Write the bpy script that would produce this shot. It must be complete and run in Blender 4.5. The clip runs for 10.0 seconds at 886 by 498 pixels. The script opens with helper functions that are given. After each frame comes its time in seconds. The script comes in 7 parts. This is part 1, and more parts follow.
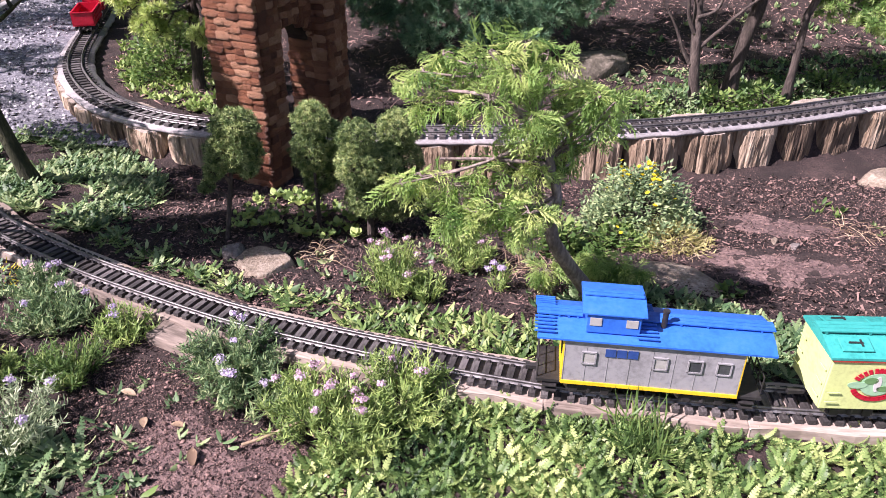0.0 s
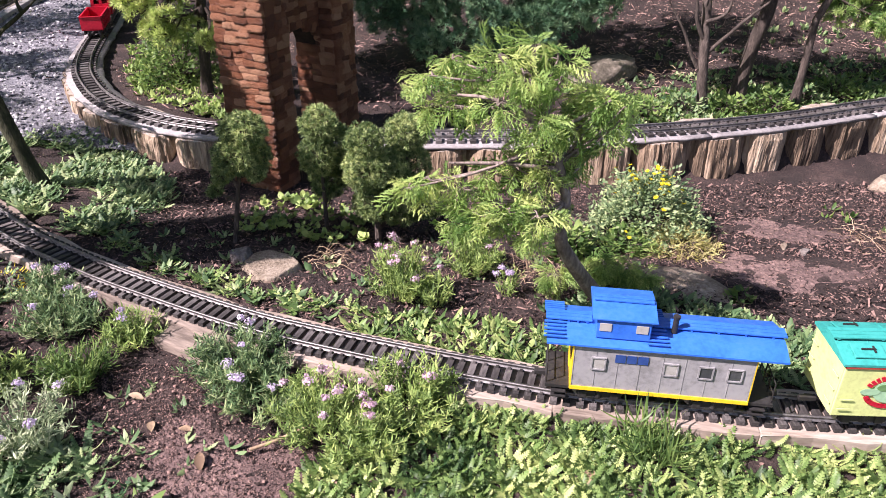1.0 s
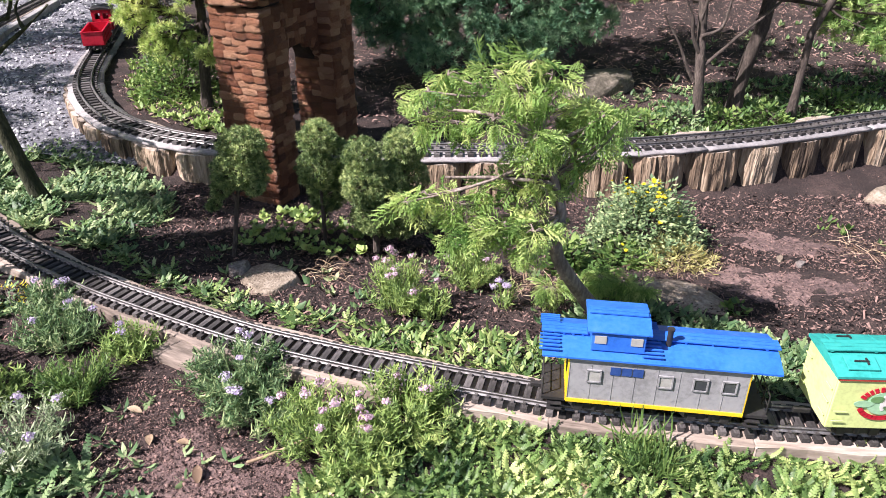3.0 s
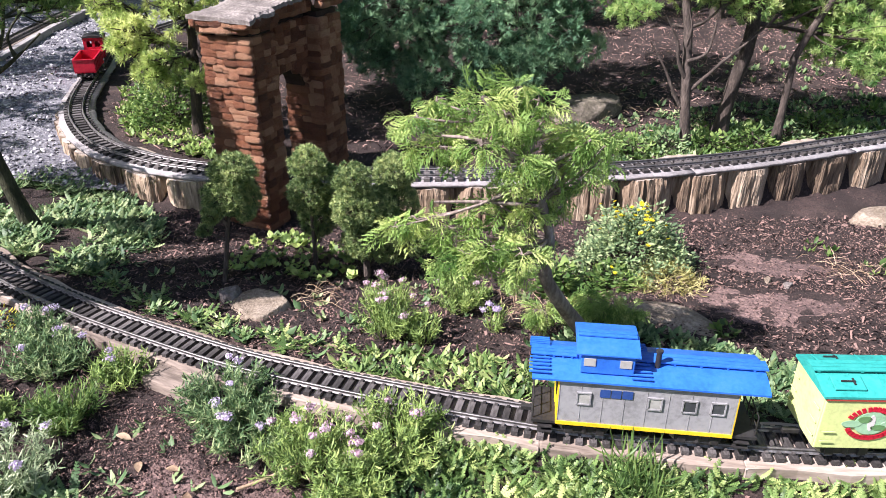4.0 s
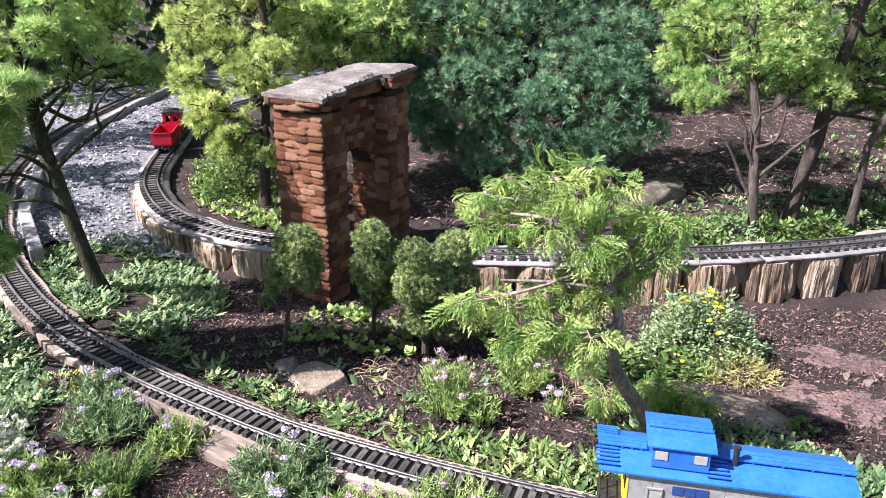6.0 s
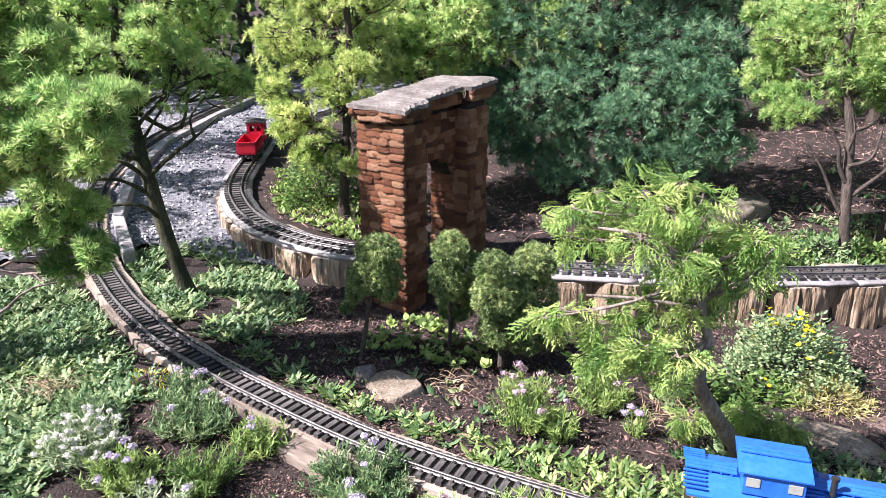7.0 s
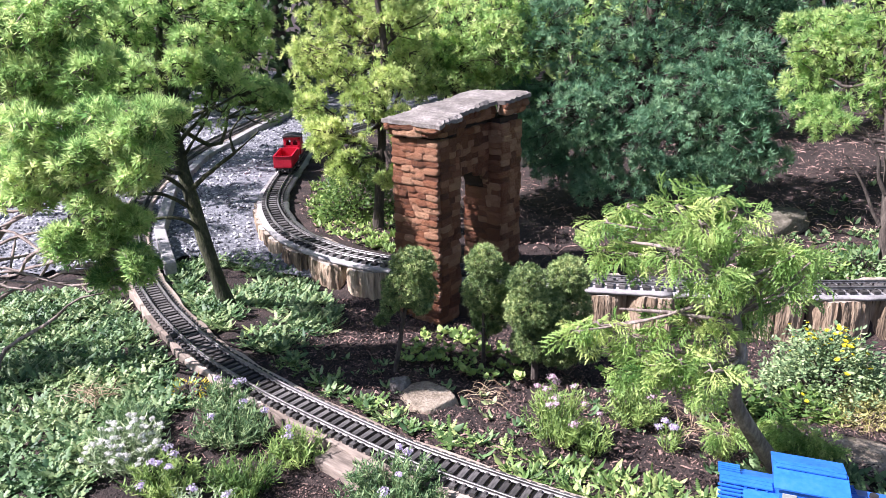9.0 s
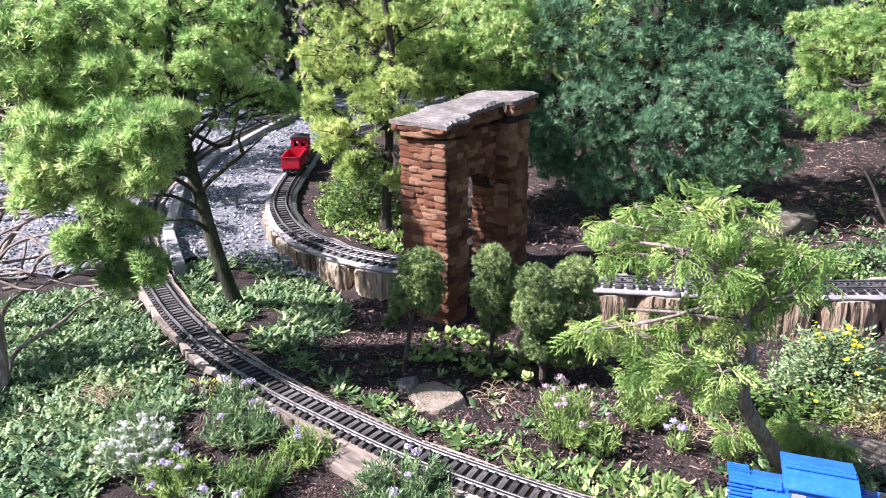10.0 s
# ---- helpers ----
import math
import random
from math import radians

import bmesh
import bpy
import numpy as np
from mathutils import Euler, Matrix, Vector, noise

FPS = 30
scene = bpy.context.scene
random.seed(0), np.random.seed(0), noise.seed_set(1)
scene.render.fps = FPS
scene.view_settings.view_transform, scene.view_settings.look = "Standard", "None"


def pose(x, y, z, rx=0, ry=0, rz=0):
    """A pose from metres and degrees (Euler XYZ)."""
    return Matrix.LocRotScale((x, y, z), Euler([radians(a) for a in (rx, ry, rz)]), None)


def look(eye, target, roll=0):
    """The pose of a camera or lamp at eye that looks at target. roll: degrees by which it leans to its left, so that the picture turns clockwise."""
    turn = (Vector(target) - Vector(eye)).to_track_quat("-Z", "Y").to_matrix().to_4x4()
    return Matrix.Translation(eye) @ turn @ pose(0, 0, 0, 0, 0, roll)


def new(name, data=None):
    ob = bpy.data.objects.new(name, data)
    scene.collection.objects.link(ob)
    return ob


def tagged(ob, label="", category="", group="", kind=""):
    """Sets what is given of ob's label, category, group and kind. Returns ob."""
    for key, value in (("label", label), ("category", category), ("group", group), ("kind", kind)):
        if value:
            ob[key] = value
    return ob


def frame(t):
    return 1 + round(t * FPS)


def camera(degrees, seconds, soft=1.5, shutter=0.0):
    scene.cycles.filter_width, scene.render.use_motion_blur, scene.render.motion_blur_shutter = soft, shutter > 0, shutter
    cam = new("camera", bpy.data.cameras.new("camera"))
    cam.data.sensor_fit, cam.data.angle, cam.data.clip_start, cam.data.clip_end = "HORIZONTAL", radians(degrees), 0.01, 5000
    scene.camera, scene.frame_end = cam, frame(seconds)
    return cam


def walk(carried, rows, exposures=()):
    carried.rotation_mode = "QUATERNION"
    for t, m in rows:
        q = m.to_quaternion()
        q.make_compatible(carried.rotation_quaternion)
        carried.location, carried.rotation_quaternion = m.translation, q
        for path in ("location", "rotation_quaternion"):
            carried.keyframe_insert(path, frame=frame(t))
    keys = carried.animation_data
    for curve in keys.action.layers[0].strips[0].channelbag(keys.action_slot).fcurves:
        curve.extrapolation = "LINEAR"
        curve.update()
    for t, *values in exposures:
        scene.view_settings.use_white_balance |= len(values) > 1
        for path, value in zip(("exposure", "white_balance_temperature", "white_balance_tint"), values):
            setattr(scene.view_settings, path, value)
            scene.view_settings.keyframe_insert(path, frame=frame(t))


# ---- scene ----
cam = camera(62.0, 10.0, soft=0.7)
PATH = [
    (0, (-0.004, 0.009, 0.776), (0.005, 1.736, -0.233), 0.3),
    (0.5, (-0.008, 0.011, 0.774), (-0.006, 1.741, -0.229), 0.3),
    (1, (-0.009, 0.013, 0.774), (-0.015, 1.746, -0.225), 0.2),
    (1.5, (-0.006, 0.01, 0.777), (-0.017, 1.746, -0.217), 0.2),
    (2, (-0.008, 0.01, 0.775), (-0.02, 1.75, -0.212), 0.1),
    (3.5, (0.0, 0.001, 0.784), (0.0, 1.76, -0.167), 0.0),
    (4, (0.001, -0.002, 0.785), (0.016, 1.777, -0.128), 0.0),
    (4.5, (0.009, -0.002, 0.787), (0.041, 1.809, -0.061), 0.3),
    (5, (0.007, 0.004, 0.785), (0.025, 1.84, -0.007), 0.4),
    (6.5, (-0.035, 0.015, 0.773), (-0.265, 1.875, 0.075), 0.1),
    (7, (-0.047, 0.01, 0.774), (-0.36, 1.862, 0.087), -0.1),
    (7.5, (-0.055, 0.003, 0.779), (-0.417, 1.848, 0.098), -0.3),
    (8, (-0.056, -0.003, 0.781), (-0.443, 1.841, 0.11), -0.5),
    (8.5, (-0.051, -0.005, 0.782), (-0.448, 1.84, 0.119), -0.8),
    (9, (-0.046, -0.007, 0.784), (-0.448, 1.838, 0.127), -0.9),
    (9.5, (-0.041, -0.01, 0.786), (-0.451, 1.834, 0.131), -1.1),
    (10, (-0.048, -0.011, 0.786), (-0.468, 1.831, 0.13), -1.2),
]
walk(cam, [(t, look(e, g, r)) for t, e, g, r in PATH],
     [(0.0, 1.18, 6520, 32), (1.0, 1.18, 6730, 28), (1.5, 1.19, 6850, 21), (2.0, 1.20, 6950, 18), (3.5, 1.23, 6450, 20), (5.0, 1.35, 6500, 20), (6.5, 1.45, 6350, 18), (7.5, 1.48, 6600, 18), (8.0, 1.46, 6650, 18), (8.5, 1.46, 6330, 20), (10.0, 1.44, 6130, 20)])

# ---- light ----
SUN_AZ, SUN_EL = 245.0, 46.0      # compass-like: 0 is +y, clockwise
world = bpy.data.worlds.new("world")
scene.world = world
world.use_nodes = True
nt = world.node_tree
sky = nt.nodes.new("ShaderNodeTexSky")
sky.sky_type, sky.sun_disc = "NISHITA", False
sky.sun_elevation, sky.sun_rotation = radians(SUN_EL), radians(SUN_AZ)
nt.links.new(sky.outputs[0], nt.nodes["Background"].inputs[0])
nt.nodes["Background"].inputs[1].default_value = 0.058
sun = new("sun", bpy.data.lights.new("sun", "SUN"))
sun.data.energy, sun.data.angle, sun.data.color = 5.0, radians(0.53), (1.0, 0.955, 0.96)
SUN_DIR = Vector((math.sin(radians(SUN_AZ)) * math.cos(radians(SUN_EL)), math.cos(radians(SUN_AZ)) * math.cos(radians(SUN_EL)), math.sin(radians(SUN_EL))))
sun.matrix_world = look(SUN_DIR * 20, (0, 0, 0))
scene.view_settings.exposure = 0.95

# ---- materials ----
def nodes_of(name):
    m = bpy.data.materials.new(name)
    m.use_nodes = True
    return m, m.node_tree, m.node_tree.nodes["Principled BSDF"]


def ramp_node(tree, stops, mode="LINEAR"):
    r = tree.nodes.new("ShaderNodeValToRGB")
    r.color_ramp.interpolation = mode
    while len(r.color_ramp.elements) < len(stops):
        r.color_ramp.elements.new(0.5)
    for e, (p, c) in zip(r.color_ramp.elements, stops):
        e.position, e.color = p, (*c, 1)
    return r


def noise_node(tree, scale, detail=4, rough=0.55, coords=None):
    n = tree.nodes.new("ShaderNodeTexNoise")
    n.inputs["Scale"].default_value, n.inputs["Detail"].default_value, n.inputs["Roughness"].default_value = scale, detail, rough
    if coords is None:
        coords = tree.nodes.new("ShaderNodeTexCoord").outputs["Object"]
    tree.links.new(coords, n.inputs["Vector"])
    return n


def bump_node(tree, height, strength, dist, bsdf):
    b = tree.nodes.new("ShaderNodeBump")
    b.inputs["Strength"].default_value, b.inputs["Distance"].default_value = strength, dist
    tree.links.new(height, b.inputs["Height"])
    tree.links.new(b.outputs[0], bsdf.inputs["Normal"])
    return b


def surface(name, dark, mid, light, scale=20, fine=120, rough=0.7, metal=0.0, bump=0.3, dist=0.004, stretch=None, vary=0.0):
    """A worn surface: two scales of noise over three colours, with fine relief; vary shifts brightness from piece to piece."""
    m, t, b = nodes_of(name)
    co = t.nodes.new("ShaderNodeTexCoord").outputs["Object"]
    if stretch:
        mp = t.nodes.new("ShaderNodeMapping")
        mp.inputs["Scale"].default_value = stretch
        t.links.new(co, mp.inputs["Vector"])
        co = mp.outputs[0]
    n1, n2 = noise_node(t, scale, 5, 0.6, co), noise_node(t, fine, 3, 0.6, co)
    mix = t.nodes.new("ShaderNodeMath")
    mix.operation = "MULTIPLY_ADD"
    mix.inputs[1].default_value = 0.45
    t.links.new(n2.outputs[0], mix.inputs[0])
    half = t.nodes.new("ShaderNodeMath")
    half.operation = "MULTIPLY"
    half.inputs[1].default_value = 0.55
    t.links.new(n1.outputs[0], half.inputs[0])
    t.links.new(half.outputs[0], mix.inputs[2])
    val = mix.outputs[0]
    if vary:
        oi = t.nodes.new("ShaderNodeObjectInfo")
        geo = t.nodes.new("ShaderNodeNewGeometry")
        add = t.nodes.new("ShaderNodeMath")
        add.operation = "ADD"
        t.links.new(oi.outputs["Random"], add.inputs[0])
        t.links.new(geo.outputs["Random Per Island"], add.inputs[1])
        fr = t.nodes.new("ShaderNodeMath")
        fr.operation = "FRACT"
        t.links.new(add.outputs[0], fr.inputs[0])
        sh = t.nodes.new("ShaderNodeMath")
        sh.operation = "MULTIPLY_ADD"
        sh.inputs[1].default_value = vary
        t.links.new(fr.outputs[0], sh.inputs[0])
        off = t.nodes.new("ShaderNodeMath")
        off.operation = "ADD"
        off.inputs[1].default_value = -vary / 2
        t.links.new(val, off.inputs[0])
        t.links.new(off.outputs[0], sh.inputs[2])
        val = sh.outputs[0]
    r = ramp_node(t, [(0.3, dark), (0.5, mid), (0.7, light)])
    t.links.new(val, r.inputs[0])
    t.links.new(r.outputs[0], b.inputs["Base Color"])
    b.inputs["Roughness"].default_value, b.inputs["Metallic"].default_value = rough, metal
    if bump:
        bump_node(t, mix.outputs[0], bump, dist, b)
    return m


def foliage(name, dark, mid, light, trans=0.3, rough=0.5, scale=9):
    """Leaves: each leaf its own shade, drifting over the plant, with light coming through."""
    m, t, b = nodes_of(name)
    geo = t.nodes.new("ShaderNodeNewGeometry")
    n = noise_node(t, scale, 2, 0.5)
    add = t.nodes.new("ShaderNodeMath")
    add.operation = "MULTIPLY_ADD"
    add.inputs[1].default_value = 0.55
    t.links.new(geo.outputs["Random Per Island"], add.inputs[0])
    off = t.nodes.new("ShaderNodeMath")
    off.operation = "MULTIPLY_ADD"
    off.inputs[1].default_value, off.inputs[2].default_value = 0.9, -0.225
    t.links.new(n.outputs[0], off.inputs[0])
    t.links.new(off.outputs[0], add.inputs[2])
    r = ramp_node(t, [(0.12, dark), (0.5, mid), (0.88, light)])
    t.links.new(add.outputs[0], r.inputs[0])
    t.links.new(r.outputs[0], b.inputs["Base Color"])
    b.inputs["Roughness"].default_value = rough
    b.inputs["Specular IOR Level"].default_value = 0.32
    tr = t.nodes.new("ShaderNodeBsdfTranslucent")
    t.links.new(r.outputs[0], tr.inputs["Color"])
    mx = t.nodes.new("ShaderNodeMixShader")
    mx.inputs[0].default_value = trans
    t.links.new(b.outputs[0], mx.inputs[1])
    t.links.new(tr.outputs[0], mx.inputs[2])
    t.links.new(mx.outputs[0], t.nodes["Material Output"].inputs["Surface"])
    return m


# Soil colour taken darker to stand in for missing tree shade.
M_SOIL = surface("soil", (0.008, 0.005, 0.0045), (0.028, 0.018, 0.0155), (0.105, 0.068, 0.058), 9, 170, 0.95, 0, 1.0, 0.014)
# Bare earth lightened to its sunlit pink; the sun is in the colour.
M_BARE_SUNLIT = surface("sunlit_bare_soil", (0.042, 0.028, 0.026), (0.14, 0.092, 0.082), (0.37, 0.25, 0.215), 6, 120, 0.95, 0, 1.0, 0.016)
M_GRAVEL = surface("gravel", (0.042, 0.043, 0.052), (0.155, 0.158, 0.178), (0.42, 0.415, 0.425), 60, 170, 0.9, 0, 0.9, 0.012)
M_PEBBLE = surface("pebble", (0.058, 0.060, 0.072), (0.205, 0.209, 0.233), (0.52, 0.515, 0.52), 60, 300, 0.9, 0, 0.3, 0.002, None, 0.55)
# Wide light-to-dark spread of chips and litter imitates dappled light and glints.
M_CHIP = surface("bark_chip", (0.008, 0.005, 0.0045), (0.040, 0.025, 0.020), (0.24, 0.155, 0.130), 60, 300, 0.9, 0, 0.4, 0.002, None, 0.95)
M_LITTER = surface("dry_litter", (0.018, 0.011, 0.009), (0.095, 0.058, 0.048), (0.38, 0.25, 0.21), 60, 300, 0.9, 0, 0.4, 0.002, None, 0.85)
M_BARK = surface("bark", (0.02, 0.016, 0.013), (0.065, 0.051, 0.042), (0.18, 0.145, 0.12), 55, 200, 0.95, 0, 0.9, 0.008, (1, 1, 0.3))
M_BARKDK = surface("dark_bark", (0.018, 0.014, 0.011), (0.05, 0.039, 0.031), (0.13, 0.10, 0.082), 55, 200, 0.95, 0, 0.9, 0.008, (1, 1, 0.3))
M_BARKMOSS = surface("mossy_bark", (0.012, 0.013, 0.007), (0.038, 0.042, 0.020), (0.12, 0.115, 0.065), 30, 200, 0.95, 0, 0.9, 0.009, (1, 1, 0.4))
M_BARKLT = surface("pale_grey_bark", (0.065, 0.051, 0.043), (0.22, 0.175, 0.150), (0.44, 0.37, 0.32), 55, 200, 0.95, 0, 0.9, 0.006, (1, 1, 0.3))
M_LOG = surface("weathered_log", (0.045, 0.031, 0.022), (0.25, 0.18, 0.118), (0.54, 0.43, 0.31), 30, 150, 0.95, 0, 1.0, 0.018, (1, 1, 0.12), 0.35)
M_LOGTOP = surface("cut_log_top", (0.14, 0.11, 0.085), (0.32, 0.27, 0.22), (0.55, 0.48, 0.41), 30, 200, 0.95, 0, 0.5, 0.004, None, 0.2)
M_BED = surface("grey_bed_board", (0.13, 0.12, 0.115), (0.26, 0.245, 0.24), (0.42, 0.40, 0.39), 14, 130, 0.9, 0, 0.4, 0.003, (1, 1, 1), 0.25)
M_PLANK = surface("weathered_plank", (0.12, 0.095, 0.075), (0.29, 0.235, 0.19), (0.48, 0.41, 0.345), 12, 110, 0.9, 0, 0.5, 0.003, (0.25, 1.6, 1), 0.25)
M_TIE = surface("black_plastic_tie", (0.014, 0.013, 0.012), (0.045, 0.041, 0.039), (0.13, 0.12, 0.115), 40, 300, 0.75, 0, 0.3, 0.001, (1, 0.3, 1), 0.3)
M_RAIL = surface("tarnished_rail", (0.09, 0.085, 0.08), (0.20, 0.19, 0.185), (0.40, 0.385, 0.37), 30, 200, 0.46, 0.7, 0.15, 0.001)
M_STONE = surface("brown_red_stone", (0.070, 0.021, 0.009), (0.37, 0.138, 0.064), (0.66, 0.39, 0.235), 60, 230, 0.5, 0, 1.0, 0.010, None, 0.30)
# Dark joints, taken darker still to paint shade inside the arch opening.
M_MORTAR = surface("dark_mortar", (0.010, 0.006, 0.005), (0.030, 0.017, 0.012), (0.07, 0.042, 0.032), 30, 160, 0.95, 0, 0.8, 0.004)
M_CAP = surface("cap_slab", (0.065, 0.055, 0.048), (0.175, 0.155, 0.14), (0.37, 0.335, 0.305), 18, 140, 0.9, 0, 0.8, 0.006)
M_ROCK = surface("sandstone", (0.085, 0.066, 0.046), (0.22, 0.178, 0.130), (0.40, 0.35, 0.28), 26, 150, 0.9, 0, 1.0, 0.008)
M_ROCKGREY = surface("grey_rock", (0.04, 0.036, 0.026), (0.13, 0.115, 0.085), (0.30, 0.26, 0.21), 14, 90, 0.9, 0, 0.9, 0.008)
M_CURB = surface("grey_beam", (0.16, 0.155, 0.15), (0.28, 0.27, 0.265), (0.42, 0.41, 0.40), 10, 110, 0.9, 0, 0.3, 0.003)

L_PINE = foliage("pine_needle", (0.10, 0.24, 0.07), (0.42, 0.61, 0.22), (0.84, 0.90, 0.42), 0.62, 0.45, 5)
L_PINEDK = foliage("blue_green_needle", (0.05, 0.125, 0.075), (0.15, 0.305, 0.170), (0.36, 0.53, 0.30), 0.40, 0.45, 4)
L_PINEYL = foliage("yellow_green_needle", (0.20, 0.32, 0.09), (0.52, 0.64, 0.21), (0.82, 0.86, 0.38), 0.38, 0.45, 5)
L_CYP = foliage("cypress_spray", (0.11, 0.24, 0.06), (0.36, 0.54, 0.16), (0.74, 0.83, 0.32), 0.54, 0.45, 14)
L_DWARF = foliage("dwarf_spruce_needle", (0.035, 0.075, 0.030), (0.20, 0.29, 0.105), (0.62, 0.70, 0.30), 0.24, 0.45, 10)
L_FERN = foliage("ferny_leaf", (0.026, 0.070, 0.022), (0.165, 0.275, 0.080), (0.54, 0.62, 0.24), 0.28, 0.45, 7)
L_WOOLLY = foliage("grey_green_leaf", (0.030, 0.085, 0.035), (0.145, 0.245, 0.10), (0.44, 0.52, 0.25), 0.24, 0.5, 6)
L_FLOWERLEAF = foliage("narrow_leaf", (0.09, 0.16, 0.05), (0.24, 0.36, 0.10), (0.44, 0.53, 0.17), 0.24, 0.5, 12)
# Pale downy leaf, its colour raised further to stand for strong sun.
L_PALE = foliage("pale_downy_leaf", (0.09, 0.15, 0.08), (0.31, 0.40, 0.22), (0.66, 0.71, 0.48), 0.25, 0.6, 9)
L_MUM = foliage("mum_leaf", (0.045, 0.095, 0.045), (0.21, 0.31, 0.145), (0.58, 0.66, 0.33), 0.24, 0.5, 12)
L_BROAD = foliage("broad_green_leaf", (0.045, 0.10, 0.03), (0.13, 0.235, 0.065), (0.30, 0.40, 0.12), 0.4, 0.4, 14)
L_FAR = foliage("distant_leaf", (0.016, 0.036, 0.016), (0.055, 0.10, 0.036), (0.15, 0.21, 0.065), 0.3, 0.6, 1.2)
L_STRAW = foliage("pale_straw_leaf", (0.20, 0.19, 0.06), (0.44, 0.42, 0.15), (0.66, 0.62, 0.30), 0.35, 0.6, 14)
M_CRUMB = surface("soil_crumb", (0.022, 0.013, 0.010), (0.09, 0.054, 0.044), (0.28, 0.18, 0.15), 60, 300, 0.95, 0, 0.4, 0.002, None, 0.7)
L_DRY = surface("dead_stem", (0.14, 0.09, 0.055), (0.33, 0.24, 0.15), (0.55, 0.44, 0.30), 30, 200, 0.9, 0, 0, 0, None, 0.5)
L_PINK = foliage("pale_pink_petal", (0.48, 0.30, 0.40), (0.66, 0.48, 0.57), (0.83, 0.72, 0.76), 0.35, 0.6, 20)
L_LILAC = foliage("lilac_petal", (0.46, 0.37, 0.55), (0.63, 0.54, 0.71), (0.81, 0.75, 0.85), 0.35, 0.6, 20)
L_WHITE = foliage("white_petal", (0.62, 0.60, 0.56), (0.78, 0.77, 0.73), (0.88, 0.87, 0.84), 0.35, 0.6, 20)
L_YELLOW = foliage("yellow_petal", (0.70, 0.55, 0.02), (0.84, 0.72, 0.04), (0.92, 0.86, 0.12), 0.35, 0.6, 20)


def paint(name, col, rough=0.5, dirt=0.25, metal=0.0):
    """Model paint: a plain colour, with grime and faded patches."""
    d = tuple(c * (1 - dirt) * 0.85 for c in col)
    li = tuple(min(1, c * 1.08 + 0.02) for c in col)
    return surface(name, d, col, li, 16, 140, rough, metal, 0.12, 0.001)


P_BLUE = paint("blue_roof_paint", (0.025, 0.15, 0.58), 0.3)
P_SILVER = paint("silver_grey_paint", (0.29, 0.292, 0.295), 0.4, 0.35)
P_YELLOW = paint("yellow_paint", (0.80, 0.52, 0.02), 0.45)
P_BLACK = paint("black_underframe", (0.018, 0.017, 0.017), 0.6)
P_GREENROOF = paint("green_roof_paint", (0.02, 0.33, 0.29), 0.5, 0.35)
P_CREAM = paint("pale_yellow_green_paint", (0.58, 0.66, 0.27), 0.5, 0.2)
P_SKYBLUE = paint("sky_blue_paint", (0.20, 0.52, 0.76), 0.5, 0.15)
P_GREYROOF = paint("pale_grey_roof", (0.60, 0.59, 0.62), 0.5, 0.2)
P_WHITE = paint("white_car_paint", (0.62, 0.60, 0.57), 0.5, 0.18)
P_MAROON = paint("red_end_paint", (0.42, 0.05, 0.035), 0.5)
P_RED = paint("bright_red_paint", (0.50, 0.012, 0.035), 0.35, 0.25)
P_PALEBLUE = paint("pale_turquoise_paint", (0.34, 0.66, 0.74), 0.5, 0.15)
P_NAVY = paint("navy_print", (0.02, 0.06, 0.22), 0.5)
P_GREENPRINT = paint("green_print", (0.30, 0.52, 0.32), 0.5)
P_DEEPGREEN = paint("deep_green_print", (0.12, 0.26, 0.10), 0.5)
P_GLASS = paint("dark_window", (0.05, 0.055, 0.06), 0.12, 0.1)
P_PALEWIN = paint("pale_window", (0.36, 0.36, 0.33), 0.2, 0.2)
P_BRASS = paint("dull_brass", (0.42, 0.30, 0.12), 0.4, 0.2, 0.8)


# ---- structure ----
def link(name, bm, material, smooth=False):
    me = bpy.data.meshes.new(name)
    bm.to_mesh(me)
    bm.free()
    for m in material if isinstance(material, (list, tuple)) else [material]:
        me.materials.append(m)
    if smooth:
        me.polygons.foreach_set("use_smooth", [True] * len(me.polygons))
    return new(name, me)


def part(name, bm, material, parent, label="", smooth=False):
    ob = link(name, bm, material, smooth)
    ob.parent = parent
    return tagged(ob, label)


def thing(name, label, category, m=None, group="", kind=""):
    ob = new(name)
    ob.empty_display_size = 0.05
    if m is not None:
        ob.matrix_world = m
    return tagged(ob, label, category, group, kind)


def arrays(name, verts, faces, material, parent=None, label="", kind="", smooth=False):
    """One mesh from arrays: all faces with the same count of corners."""
    verts, faces = np.asarray(verts, np.float32), np.asarray(faces, np.int32)
    me = bpy.data.meshes.new(name)
    me.vertices.add(len(verts))
    me.vertices.foreach_set("co", verts.ravel())
    me.loops.add(faces.size)
    me.loops.foreach_set("vertex_index", faces.ravel())
    me.polygons.add(len(faces))
    me.polygons.foreach_set("loop_start", np.arange(len(faces), dtype=np.int32) * faces.shape[1])
    if smooth:
        me.polygons.foreach_set("use_smooth", np.ones(len(faces), bool))
    me.update(calc_edges=True)
    me.materials.append(material)
    ob = new(name, me)
    if parent is not None:
        ob.parent = parent
    return tagged(ob, label, "", "", kind)


RNG = np.random.default_rng(7)


